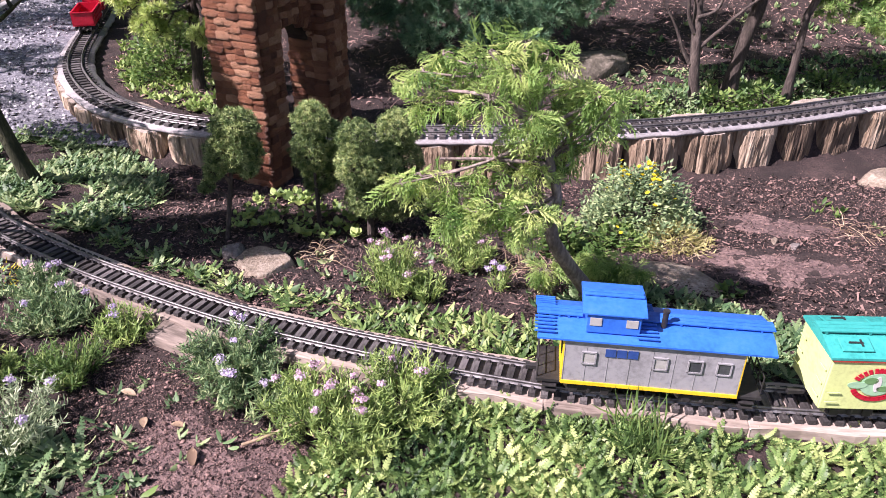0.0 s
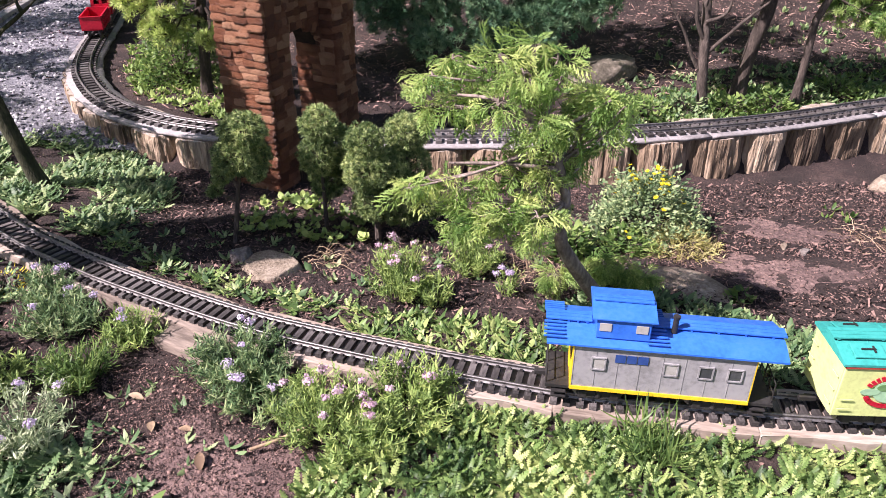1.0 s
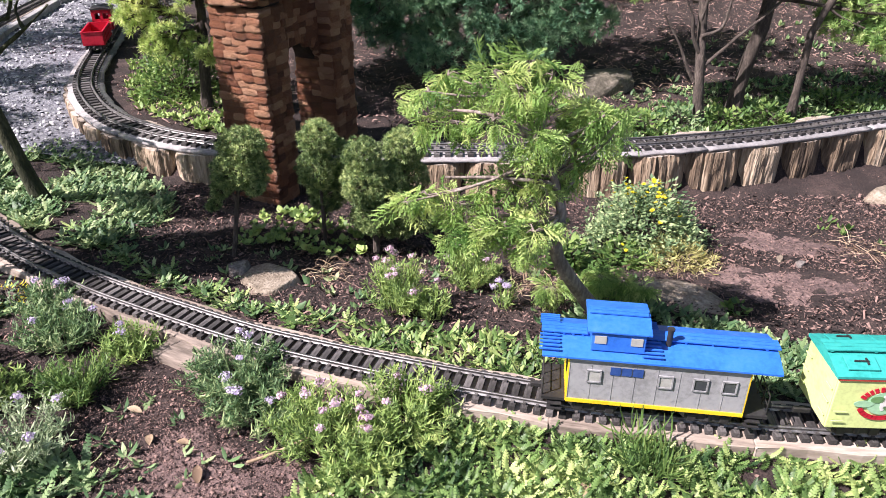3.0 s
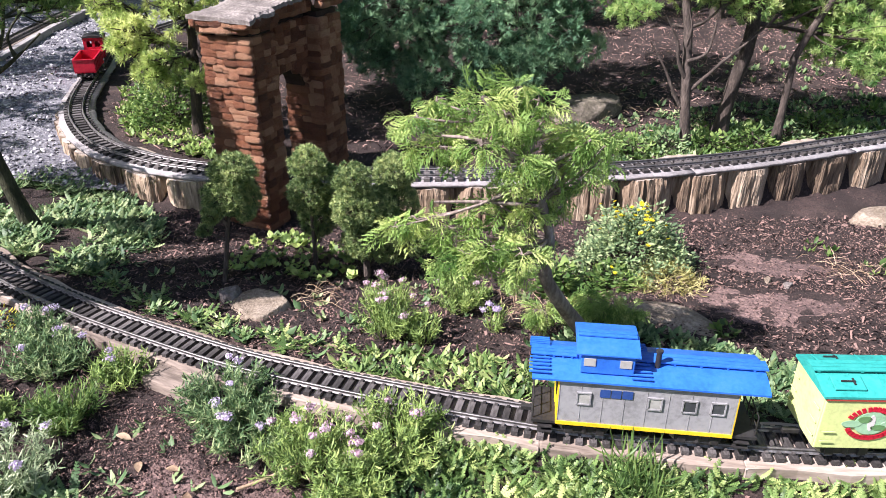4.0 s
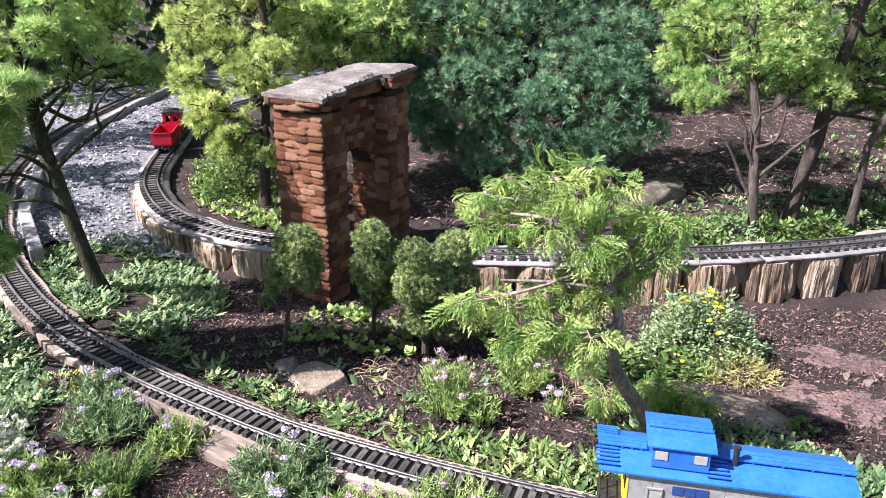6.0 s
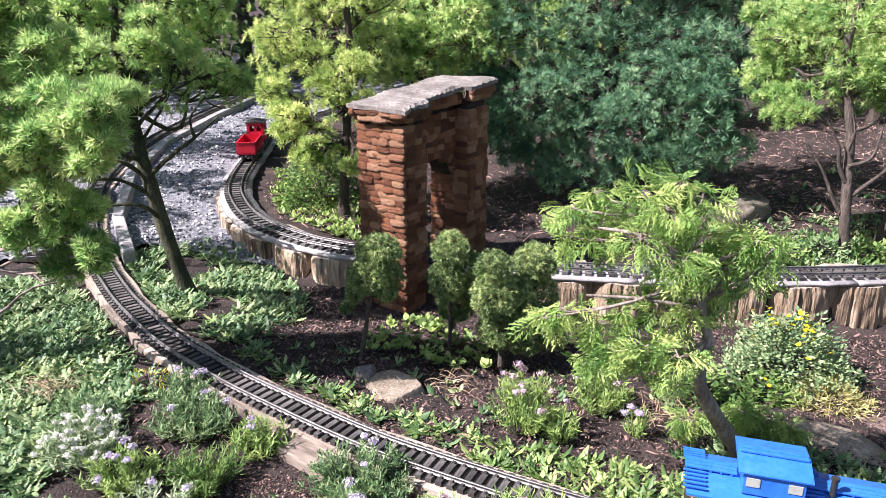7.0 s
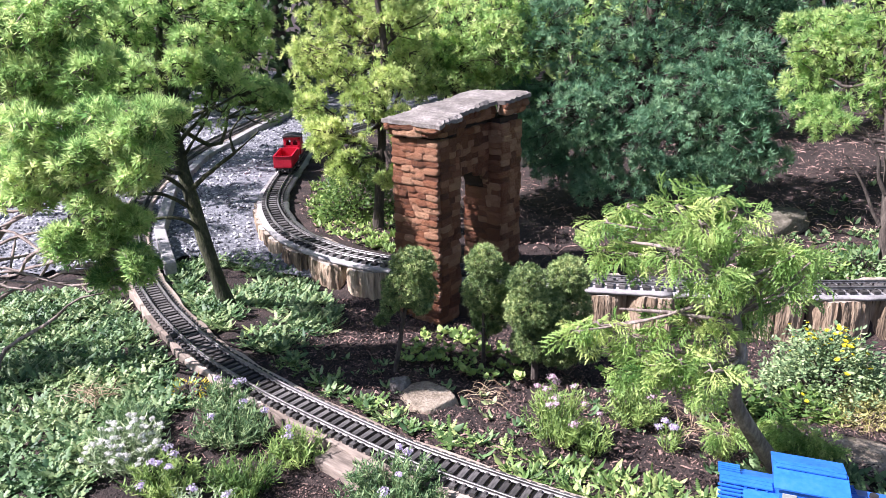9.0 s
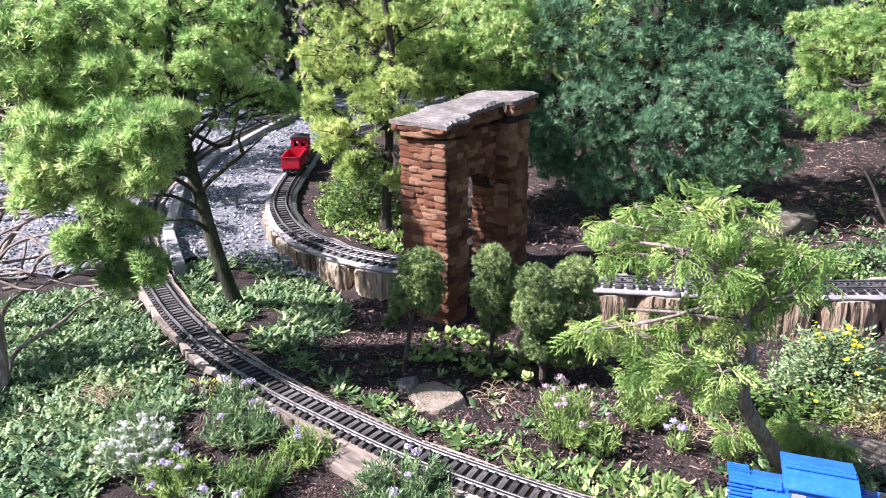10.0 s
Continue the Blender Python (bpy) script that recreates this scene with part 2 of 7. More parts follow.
def scatter(template, faces, where, xdir, ydir, zdir, scale):
    """Copies of a template at many places: axes as (n, 3) arrays, scale as (n,) or (n, 3)."""
    t = np.asarray(template, float)
    s = np.asarray(scale, float)
    s = s[:, None] * np.ones(3) if s.ndim == 1 else s
    axes = np.stack([xdir, ydir, zdir], 1) * s[:, :, None]
    v = np.einsum("vk,nkc->nvc", t, axes) + np.asarray(where)[:, None, :]
    f = np.asarray(faces)[None] + (np.arange(len(v)) * len(t))[:, None, None]
    return v.reshape(-1, 3), f.reshape(-1, np.asarray(faces).shape[1])


def unit(a):
    return a / np.maximum(np.linalg.norm(a, axis=-1, keepdims=True), 1e-9)


def frames_along(d):
    """Axes whose z runs along d, with a random turn round it."""
    d = unit(np.asarray(d, float))
    r = unit(RNG.normal(size=d.shape))
    x = unit(np.cross(d, r))
    return x, np.cross(d, x), d


def merge(lists):
    vs, fs, n = [], [], 0
    for v, f in lists:
        vs.append(v)
        fs.append(f + n)
        n += len(v)
    return np.concatenate(vs), np.concatenate(fs)


def box(bm, m, sx, sy, sz, bevel=0.0):
    made = bmesh.ops.create_cube(bm, size=1.0, matrix=m @ Matrix.Diagonal((sx, sy, sz, 1)))
    if bevel:
        edges = list({e for v in made["verts"] for e in v.link_edges})
        bmesh.ops.bevel(bm, geom=edges, offset=bevel, segments=2, affect="EDGES", profile=0.5)
    return bm


def cyl(bm, m, r, h, seg=12, r2=None):
    bmesh.ops.create_cone(bm, cap_ends=True, segments=seg, radius1=r, radius2=r if r2 is None else r2, depth=h, matrix=m)
    return bm


def tube(points, radii, sides=7):
    """Vertices and quads of a tapered tube along points."""
    p, r = np.asarray(points, float), np.asarray(radii, float)
    d = unit(np.gradient(p, axis=0))
    side = unit(np.cross(d, (0.31, 0.9, 0.27)))
    up = np.cross(d, side)
    a = np.linspace(0, 2 * math.pi, sides, endpoint=False)
    ring = side[:, None] * np.cos(a)[None, :, None] + up[:, None] * np.sin(a)[None, :, None]
    v = (p[:, None] + ring * r[:, None, None]).reshape(-1, 3)
    i, j = np.meshgrid(np.arange(len(p) - 1), np.arange(sides), indexing="ij")
    k = (j + 1) % sides
    f = np.stack([i * sides + j, i * sides + k, (i + 1) * sides + k, (i + 1) * sides + j], -1).reshape(-1, 4)
    return v, f


def smooth_line(points, n):
    """A Catmull-Rom line through the points, n places evenly spaced along it."""
    p = np.asarray(points, float)
    q = np.concatenate([[2 * p[0] - p[1]], p, [2 * p[-1] - p[-2]]])
    out = []
    for i in range(1, len(q) - 2):
        t = np.linspace(0, 1, 24, endpoint=False)[:, None]
        a, b, c, d = q[i - 1], q[i], q[i + 1], q[i + 2]
        out.append(0.5 * (2 * b + (c - a) * t + (2 * a - 5 * b + 4 * c - d) * t**2 + (3 * b - a - 3 * c + d) * t**3))
    line = np.concatenate(out + [p[-1:]])
    s = np.r_[0, np.cumsum(np.linalg.norm(np.diff(line, axis=0), axis=1))]
    want = np.linspace(0, s[-1], n)
    return np.stack([np.interp(want, s, line[:, k]) for k in range(p.shape[1])], 1)


# Centre lines of the two tracks at rail-top height 0.
NEAR = smooth_line([(-2.42, 6.2), (-2.36, 5.2), (-2.30, 4.4), (-2.20, 3.6), (-2.0, 2.85), (-1.72, 2.30), (-1.46, 1.935), (-1.215, 1.665), (-1.05, 1.513), (-0.91, 1.400),
                    (-0.78, 1.317), (-0.677, 1.256), (-0.532, 1.182), (-0.393, 1.115), (-0.291, 1.074), (-0.09, 1.007), (0.108, 0.951), (0.233, 0.921), (0.371, 0.902),
                    (0.506, 0.884), (0.76, 0.866), (1.05, 0.872), (1.4, 0.915), (1.8, 1.01), (2.3, 1.2)], 900)
FAR = smooth_line([(-1.25, 5.6), (-1.45, 4.8), (-1.60, 4.2), (-1.635, 3.80), (-1.54, 3.38), (-1.462, 3.06), (-1.405, 2.855), (-1.335, 2.67), (-1.265, 2.54), (-1.175, 2.405),
                   (-1.088, 2.306), (-1.0, 2.232), (-0.908, 2.174), (-0.824, 2.130), (-0.73, 2.097), (-0.66, 2.080), (-0.4, 2.045), (-0.1, 2.030), (0.2, 2.038), (0.531, 2.079),
                   (0.66, 2.10), (0.80, 2.13), (0.97, 2.175), (1.14, 2.232), (1.32, 2.303), (1.456, 2.350), (1.8, 2.50), (2.3, 2.78), (3.0, 3.2)], 900)


def near_y(x):
    return np.interp(x, NEAR[:, 0], NEAR[:, 1])


def far_y(x):
    k = FAR[:, 1] < 2.7
    return np.interp(x, FAR[k, 0], FAR[k, 1])


def line_gap(p, line):
    p = np.atleast_2d(p)
    out = np.empty(len(p))
    for i in range(0, len(p), 4000):
        out[i:i + 4000] = np.sqrt(((p[i:i + 4000, None] - line[None, ::4]) ** 2).sum(-1).min(1))
    return out


def ease(t):
    t = np.clip(t, 0, 1)
    return t * t * (3 - 2 * t)


def ground_z(x, y):
    """Height of the soil: a shallow hollow between the tracks, level elsewhere, with small humps."""
    x, y = np.asarray(x, float), np.asarray(y, float)
    ny, fy = near_y(x), far_y(x)
    deep = np.interp(x, [-1.6, -1.25, -0.8, 0.0, 0.8, 2.0], [0.01, 0.04, 0.075, 0.105, 0.12, 0.10])
    t = (y - ny - 0.05) / np.maximum(fy - ny - 0.12, 0.15)
    hollow = deep * ease(t) * (1 - ease((y - fy + 0.06) / 0.04))
    back = 0.045 * ease((y - fy) / 0.12) * (1 - ease((y - 3.3) / 1.0)) * ease((x + 0.75) / 0.3)
    front = 0.012 * ease((ny - y) / 0.3)
    lump = 0.010 * np.sin(3.1 * x + 1.3 * y) * np.sin(2.3 * y - 1.1 * x + 1) + 0.005 * np.sin(11 * x + 3) * np.sin(9.5 * y + 1.7)
    lump = lump * np.clip(np.minimum(np.abs(y - ny), np.abs(y - fy)) / 0.2, 0, 1)
    return -0.040 - hollow - back - front + lump


def ground_point(x, y):
    return float(ground_z(x, y))


# ground: one sheet, fine near the tracks and coarse out to the horizon
def build_ground():
    near_x, near_v = np.arange(-2.6, 2.2, 0.03), np.arange(0.0, 3.6, 0.03)
    out = np.array([3.0, 3.8, 5, 7, 10, 15, 25, 45, 90, 200])
    gx = np.concatenate([-out[::-1], near_x, out])
    gy = np.concatenate([-out[::-1], [-1.5, -0.8, -0.4, -0.15], near_v, [3.8, 4.3, 5, 6, 7.5, 10, 15, 25, 45, 90, 200]])
    xx, yy = np.meshgrid(gx, gy, indexing="ij")
    zz = ground_z(np.clip(xx, -2.6, 2.3), yy)
    rough = RNG.normal(0, 0.0028, zz.shape)
    v = np.stack([xx, yy, zz + rough], -1).reshape(-1, 3)
    n, m = xx.shape
    i, j = np.meshgrid(np.arange(n - 1), np.arange(m - 1), indexing="ij")
    f = np.stack([i * m + j, (i + 1) * m + j, (i + 1) * m + j + 1, i * m + j + 1], -1).reshape(-1, 4)
    g = arrays("ground", v, f, M_SOIL, None, "dark brown garden soil with bark mulch", "structure", True)
    g["category"] = "ground"


build_ground()


def build_bare_soil(cx, cy, rx, ry, skew):
    """A patch of trodden bare earth, its colour lightened to a sunlit pink."""
    n, m = 40, 14
    a = np.linspace(0, 2 * math.pi, n, endpoint=False)
    edge = 1 + 0.16 * np.sin(3 * a + 1) + 0.09 * np.sin(7 * a)
    t = np.linspace(0, 1, m)
    x = cx + rx * t[:, None] * (edge * np.cos(a))[None]
    y = cy + ry * t[:, None] * (edge * np.sin(a))[None] - skew * t[:, None] * np.cos(a)[None]
    z = ground_z(x, y) + 0.006 * (1 - t[:, None] ** 4) - 0.0035 + RNG.normal(0, 0.0012, x.shape)
    i, j = np.meshgrid(np.arange(m - 1), np.arange(n), indexing="ij")
    f = np.stack([i * n + j, (i + 1) * n + j, (i + 1) * n + (j + 1) % n, i * n + (j + 1) % n], -1).reshape(-1, 4)
    g = arrays("sunlit_bare_soil", np.stack([x, y, z], -1).reshape(-1, 3), f, M_BARE_SUNLIT, None, "trodden bare earth with a pinkish sunlit tone in its colour", "structure", True)
    g["category"] = "ground"


build_bare_soil(0.745, 1.405, 0.20, 0.105, 0.02)
build_bare_soil(0.86, 1.66, 0.15, 0.09, 0.05)
# Front patch: a paler sheet for the sunlit part of the soil.
build_bare_soil(-0.36, 0.79, 0.16, 0.12, 0.02)


def in_gravel(x, y, gap=0.1):
    """The gravelled strip to the left of and behind the looped track."""
    fx = far_x(y)
    edge = np.where(x > -1.3, 2.12, np.where(x > -1.9, 2.12 - 0.55 * (-1.3 - x), 1.79 + 0.25 * np.maximum(0, -2.4 - x) + 0.10 * np.sin(3.1 * x) * (x < -2.2)))
    return (x < fx - gap) & (y > edge)


def far_x(y):
    k = FAR[:, 0] < -0.7
    yy, xx = FAR[k, 1][::-1], FAR[k, 0][::-1]
    return np.interp(y, yy, xx)


def build_gravel():
    gx, gy = np.arange(-5.0, -0.9, 0.05), np.arange(1.7, 8.0, 0.05)
    xx, yy = np.meshgrid(gx, gy, indexing="ij")
    zz = ground_z(np.clip(xx, -2.6, 2), yy) + 0.013 + RNG.normal(0, 0.002, xx.shape)
    v = np.stack([xx, yy, zz], -1).reshape(-1, 3)
    n, m = xx.shape
    i, j = np.meshgrid(np.arange(n - 1), np.arange(m - 1), indexing="ij")
    f = np.stack([i * m + j, (i + 1) * m + j, (i + 1) * m + j + 1, i * m + j + 1], -1).reshape(-1, 4)
    c = v[f].mean(1)
    f = f[in_gravel(c[:, 0], c[:, 1], 0.02)]
    used = np.unique(f)
    back = np.full(len(v), -1)
    back[used] = np.arange(len(used))
    g = arrays("gravel_path", v[used], back[f], M_GRAVEL, None, "grey crushed gravel path beside the track", "structure", True)
    g["category"] = "path"


build_gravel()


def headings(line):
    d = unit(np.gradient(line, axis=0))
    return d, np.stack([-d[:, 1], d[:, 0]], 1)


def ribbon(line, a, b, z0, z1):
    """A strip along line between the offsets a and b, from z0 up to z1."""
    _, side = headings(line)
    l, r = line + side * a, line + side * b
    n = len(line)
    rows = [np.c_[l, np.full(n, z0)], np.c_[l, np.full(n, z1)], np.c_[r, np.full(n, z1)], np.c_[r, np.full(n, z0)]]
    v = np.stack(rows, 1).reshape(-1, 3)
    i = np.arange(n - 1)[:, None]
    j = np.arange(4)[None]
    f = np.stack([i * 4 + j, i * 4 + (j + 1) % 4, (i + 1) * 4 + (j + 1) % 4, (i + 1) * 4 + j], -1).reshape(-1, 4)
    f = np.concatenate([f, [[0, 3, 2, 1]], [[(n - 1) * 4 + q for q in (0, 1, 2, 3)]]])
    return v, f


def rail_bar(line, c):
    """One rail: foot, web and head in a single section along the line."""
    _, side = headings(line)
    sec = [(-0.0036, -0.0084), (-0.0036, -0.0074), (-0.0008, -0.0066), (-0.0008, -0.0032), (-0.0020, -0.0026), (-0.0019, 0.0),
           (0.0019, 0.0), (0.0020, -0.0026), (0.0008, -0.0032), (0.0008, -0.0066), (0.0036, -0.0074), (0.0036, -0.0084)]
    n, k = len(line), len(sec)
    v = np.stack([np.c_[line + side * (c + o), np.full(n, z)] for o, z in sec], 1).reshape(-1, 3)
    i, j = np.arange(n - 1)[:, None], np.arange(k)[None]
    f = np.stack([i * k + j, i * k + (j + 1) % k, (i + 1) * k + (j + 1) % k, (i + 1) * k + j], -1).reshape(-1, 4)
    return v, f


def tie_mesh(name, length, wide):
    bm = bmesh.new()
    box(bm, pose(0, 0, -0.0125), wide, length, 0.008)
    for s in (-1, 1):
        for q in (-1, 1):
            box(bm, pose(0, s * 0.0235 + q * 0.0055, -0.0068), 0.005, 0.004, 0.0042)
    me = bpy.data.meshes.new(name)
    bm.to_mesh(me)
    bm.free()
    me.materials.append(M_TIE)
    return me


def build_track(label, line, spacing, length, wide):
    """Two rails and a row of ties along the line, between two fractions of it."""
    tr = thing("railway_track", label, "railway track")
    k = line
    for s in (-1, 1):
        c = 0.0237 * s
        v, f = rail_bar(k, c)
        arrays("rail", v, f, M_RAIL, tr, "tarnished metal rail")
    total = np.linalg.norm(np.diff(k, axis=0), axis=1).sum()
    count = int(total / spacing)
    pts = smooth_line(k[::6], count)
    d, _ = headings(pts)
    me = tie_mesh("tie", length, wide)
    for p, h in zip(pts, d):
        if -2.6 < p[0] < 1.9 and p[1] < 4.6:
            t = new("tie", me)
            t.parent = tr
            t.matrix_basis = pose(p[0], p[1], random.uniform(-0.0006, 0.0003), 0, 0, math.degrees(math.atan2(h[1], h[0])) + random.uniform(-1, 1))
    return tr


def build_bed(name, label, line, half, top, thick, board, material, lo, hi):
    """Boards laid end to end under a track, each a straight piece cut to the curve."""
    bed = thing(name, label, "track bed", None, "", "structure")
    k = line[int(lo * len(line)):int(hi * len(line))]
    total = np.linalg.norm(np.diff(k, axis=0), axis=1).sum()
    pts = smooth_line(k[::6], int(total / board) + 1)
    for a, b in zip(pts[:-1], pts[1:]):
        d = b - a
        bm = bmesh.new()
        n = np.linalg.norm(d)
        box(bm, Matrix.Identity(4), n * 1.02, half * 2 * random.uniform(0.98, 1.02), thick, 0.003)
        bmesh.ops.subdivide_edges(bm, edges=[e for e in bm.edges if e.calc_length() > n * 0.8], cuts=3)
        for v in bm.verts:
            v.co.y += 0.004 * math.sin(v.co.x * 31 + a[0] * 9) + random.uniform(-0.0012, 0.0012)
        ob = part("bed_board", bm, material, bed)
        ob.matrix_basis = pose((a[0] + b[0]) / 2, (a[1] + b[1]) / 2, top - thick / 2 + random.uniform(-0.0012, 0.0), 0, 0, math.degrees(math.atan2(d[1], d[0])))
    return bed


build_bed("track_bed", "weathered grey-brown boards carrying the front track", NEAR, 0.053, -0.0172, 0.03, 0.30, M_PLANK, 0.0, 1.0)


def build_curved_bed(label, line, half, top, thick, board, material):
    """Long boards sawn to the curve, butted end to end, their edges a little uneven."""
    bed = thing("track_bed", label, "track bed", None, "", "structure")
    total = np.linalg.norm(np.diff(line, axis=0), axis=1).sum()
    fine = smooth_line(line[::6], int(total / 0.03) + 1)
    step = int(board / 0.03)
    for i in range(0, len(fine) - 2, step):
        k = fine[i:i + step + 1].copy()
        if len(k) < 3:
            continue
        d = unit(k[-1] - k[-2])
        k[-1] -= d * 0.0025
        v, f = ribbon(k, half, -half, top - thick, top + random.uniform(-0.0012, 0.0))
        _, side = headings(k)
        wob = np.repeat(RNG.normal(0, 0.0022, len(k)), 4)[:, None] * np.repeat(side, 4, 0)
        v[:, :2] += wob
        arrays("bed_board", v, f, material, bed)
    return bed


build_curved_bed("pale grey boards carrying the raised track on logs", FAR, 0.063, -0.0172, 0.010, 0.60, M_BED)
build_track("curved garden railway track with black ties over weathered boards", NEAR, 0.0200, 0.078, 0.0112)
build_track("garden railway track with black ties raised on cut logs", FAR, 0.0325, 0.084, 0.0180)


def build_log(radius, height, seed):
    """An upright cut log with a flattened face: weathered fluted side, deep cracks, uneven top."""
    rnd = random.Random(seed)
    seg, rows = 96, 9
    ang = np.linspace(0, 2 * math.pi, seg, endpoint=False)
    prof = []
    for a in ang:
        c, q = math.cos(a), math.sin(a)
        square = 1 / (abs(c) ** 3.4 + abs(q) ** 3.4) ** (1 / 3.4)
        prof.append(square * (1 + 0.07 * noise.noise(Vector((c * 1.3 + seed, q * 1.3, 0))) + 0.03 * noise.noise(Vector((c * 6, q * 6, seed))) + 0.022 * noise.noise(Vector((c * 17, q * 17, seed)))))
    for _ in range(8):
        q, deep = rnd.randrange(seg), rnd.uniform(0.92, 0.98)
        prof[q] *= deep
        prof[(q + 1) % seg] *= (1 + deep) / 2
    bm = bmesh.new()
    rings = []
    for i in range(rows):
        t = i / (rows - 1)
        r = radius * (1.02 - 0.02 * t ** 0.6) * (0.97 if i == rows - 1 else 1)
        ring = []
        for j, a in enumerate(ang):
            w = 1 + 0.035 * noise.noise(Vector((math.cos(a) * 9, math.sin(a) * 9, t * 2.5 + seed))) + 0.03 * noise.noise(Vector((math.cos(a) * 2, math.sin(a) * 2, t * 3 + seed)))
            ring.append(bm.verts.new((r * prof[j] * math.cos(a) * w, r * prof[j] * math.sin(a) * w, -height * (1 - t) + (rnd.uniform(-0.002, 0.002) if i == rows - 1 else 0))))
        rings.append(ring)
    for a, b in zip(rings[:-1], rings[1:]):
        for j in range(seg):
            bm.faces.new((a[j], a[(j + 1) % seg], b[(j + 1) % seg], b[j]))
    top = bm.faces.new(rings[-1])
    top.material_index = 1
    bm.faces.new(rings[0][::-1])
    return bm


def build_logs():
    k = FAR[(FAR[:, 1] < 4.3) & (FAR[:, 0] < 1.95)]
    s = np.r_[0, np.cumsum(np.linalg.norm(np.diff(k, axis=0), axis=1))]
    d, side = headings(k)
    at, n = 0.0, 0
    while at < s[-1]:
        r = random.uniform(0.034, 0.050) if np.interp(at, s, k[:, 1]) > 2.35 else random.uniform(0.074, 0.098)
        at += r * 0.99
        x, y = (np.interp(at, s, k[:, q]) for q in (0, 1))
        nx, ny = (np.interp(at, s, side[:, q]) for q in (0, 1))
        off = (-0.080 if x < -0.6 else -0.068) + r + random.uniform(-0.003, 0.004)
        px, py = x + nx * off, y + ny * off
        foot = min(ground_point(px - nx * r, py - ny * r), ground_point(px - nx * (r + 0.05), py - ny * (r + 0.05))) - 0.03
        top = -0.0275 + random.uniform(-0.004, 0.0)
        bm = build_log(r, top - foot, n)
        ob = link("log_stump", bm, [M_LOG, M_LOGTOP], False)
        ob.matrix_world = pose(px, py, top, random.uniform(-1.5, 1.5), random.uniform(-2, 2), math.degrees(math.atan2(-nx, ny)) + random.uniform(-3, 3))
        tagged(ob, "weathered upright cut log edging the raised track", "log", "logs under the track")
        at += r * 0.99
        n += 1


build_logs()


# stone arch
def build_arch():
    ux, uy = 0.41, 0.912
    base = Matrix.Translation((-0.472, 1.895, 0)) @ Matrix(((ux, -uy, 0, 0), (uy, ux, 0, 0), (0, 0, 1, 0), (0, 0, 0, 1)))
    arch = thing("stone_arch", "tall brown-red stone block arch with a flat slab on top", "arch", base)
    L, T, z0, z1, a, b, spring, crown = 0.435, 0.152, -0.165, 0.425, 0.098, 0.316, 0.20, 0.275
    back = 0.045                                    # the wall over the opening lies back between two piers
    ins = 0.006
    cx, rx = (a + b) / 2, (b - a) / 2 + ins

    def solid(name, outline, v0, v1):
        bm = bmesh.new()
        f = bm.faces.new([bm.verts.new((u, v0, z)) for u, z in outline])
        ext = bmesh.ops.extrude_face_region(bm, geom=[f])
        bmesh.ops.translate(bm, vec=(0, v1 - v0, 0), verts=[v for v in ext["geom"] if isinstance(v, bmesh.types.BMVert)])
        bmesh.ops.recalc_face_normals(bm, faces=bm.faces)
        bmesh.ops.triangulate(bm, faces=[q for q in bm.faces if len(q.verts) > 4])
        part(name, bm, M_MORTAR, arch, "dark mortar between the stones")

    p0, p1 = a + 0.004, b + 0.006
    curve = [(cx + rx * math.cos(t), spring + (crown + ins - spring) * math.sin(t)) for t in np.linspace(0, math.pi, 15)]
    solid("wall_core", [(p0 - 0.002, z1), (p1 + 0.002, z1), (p1 + 0.002, spring)] + curve + [(p0 - 0.002, spring)], back + ins, T - 0.02)
    solid("pier_core", [(ins, z0), (ins, z1), (p0 - 0.003, z1), (p0 - 0.003, z0)], ins, T - ins)
    solid("pier_core", [(p1 + 0.003, z0), (p1 + 0.003, z1), (L - ins, z1), (L - ins, z0)], ins, T - 0.028)
    # stone shapes, shared
    shapes = []
    for k in range(12):
        bm = bmesh.new()
        box(bm, Matrix.Identity(4), 1, 1, 1)
        bmesh.ops.subdivide_edges(bm, edges=list(bm.edges), cuts=2, use_grid_fill=True)
        lean = [random.uniform(-0.10, 0.10) for _ in range(4)]
        for v in bm.verts:
            x, y, z = v.co * 2
            k = (abs(x) ** 7 + abs(y) ** 7 + abs(z) ** 7) ** (-1 / 7)
            v.co = Vector((x, y, z)) * 0.5 * min(k, 1.0)
            v.co += Vector([random.uniform(-0.045, 0.045) for _ in range(3)]) + Vector((lean[0] * z, lean[1] * z, lean[2] * x + lean[3] * y)) * 0.5
        me = bpy.data.meshes.new("stone")
        bm.to_mesh(me)
        bm.free()
        me.materials.append(M_STONE)
        me.shade_smooth()
        shapes.append(me)
    course = 0.0185
    rows = int((z1 - z0) / course)

    def lay(u, v, z, su, sv, sz):
        o = new("stone", random.choice(shapes))
        o.parent = arch
        o.matrix_basis = Matrix.Translation((u, v, z)) @ Euler((radians(random.uniform(-3, 3)), radians(random.uniform(-2, 2)), radians(random.uniform(-3, 3)))).to_matrix().to_4x4() @ Matrix.Diagonal((su, sv, sz, 1))

    def run(lo, hi, z, along, fixed, depth, most=0.05):
        """A course of stones between lo and hi on one face."""
        p = lo
        while p < hi - 0.008:
            w = min(random.uniform(0.026, most), hi - p)
            if hi - p - w < 0.016:
                w = hi - p
            h = course * random.uniform(1.06, 1.30)
            jut = random.uniform(-0.002, 0.005)
            zz = z + random.uniform(-0.0012, 0.0012)
            if along == "v":
                lay(fixed - jut, p + w / 2, zz, depth, w * 1.14, h)
            else:
                lay(p + w / 2, fixed - jut, zz, w * 1.10, depth, h)
            p += w

    for i in range(rows):
        z = z0 + course * (i + 0.5)
        run(-0.001, T, z, "v", 0.004, 0.02)                      # end of the near pier
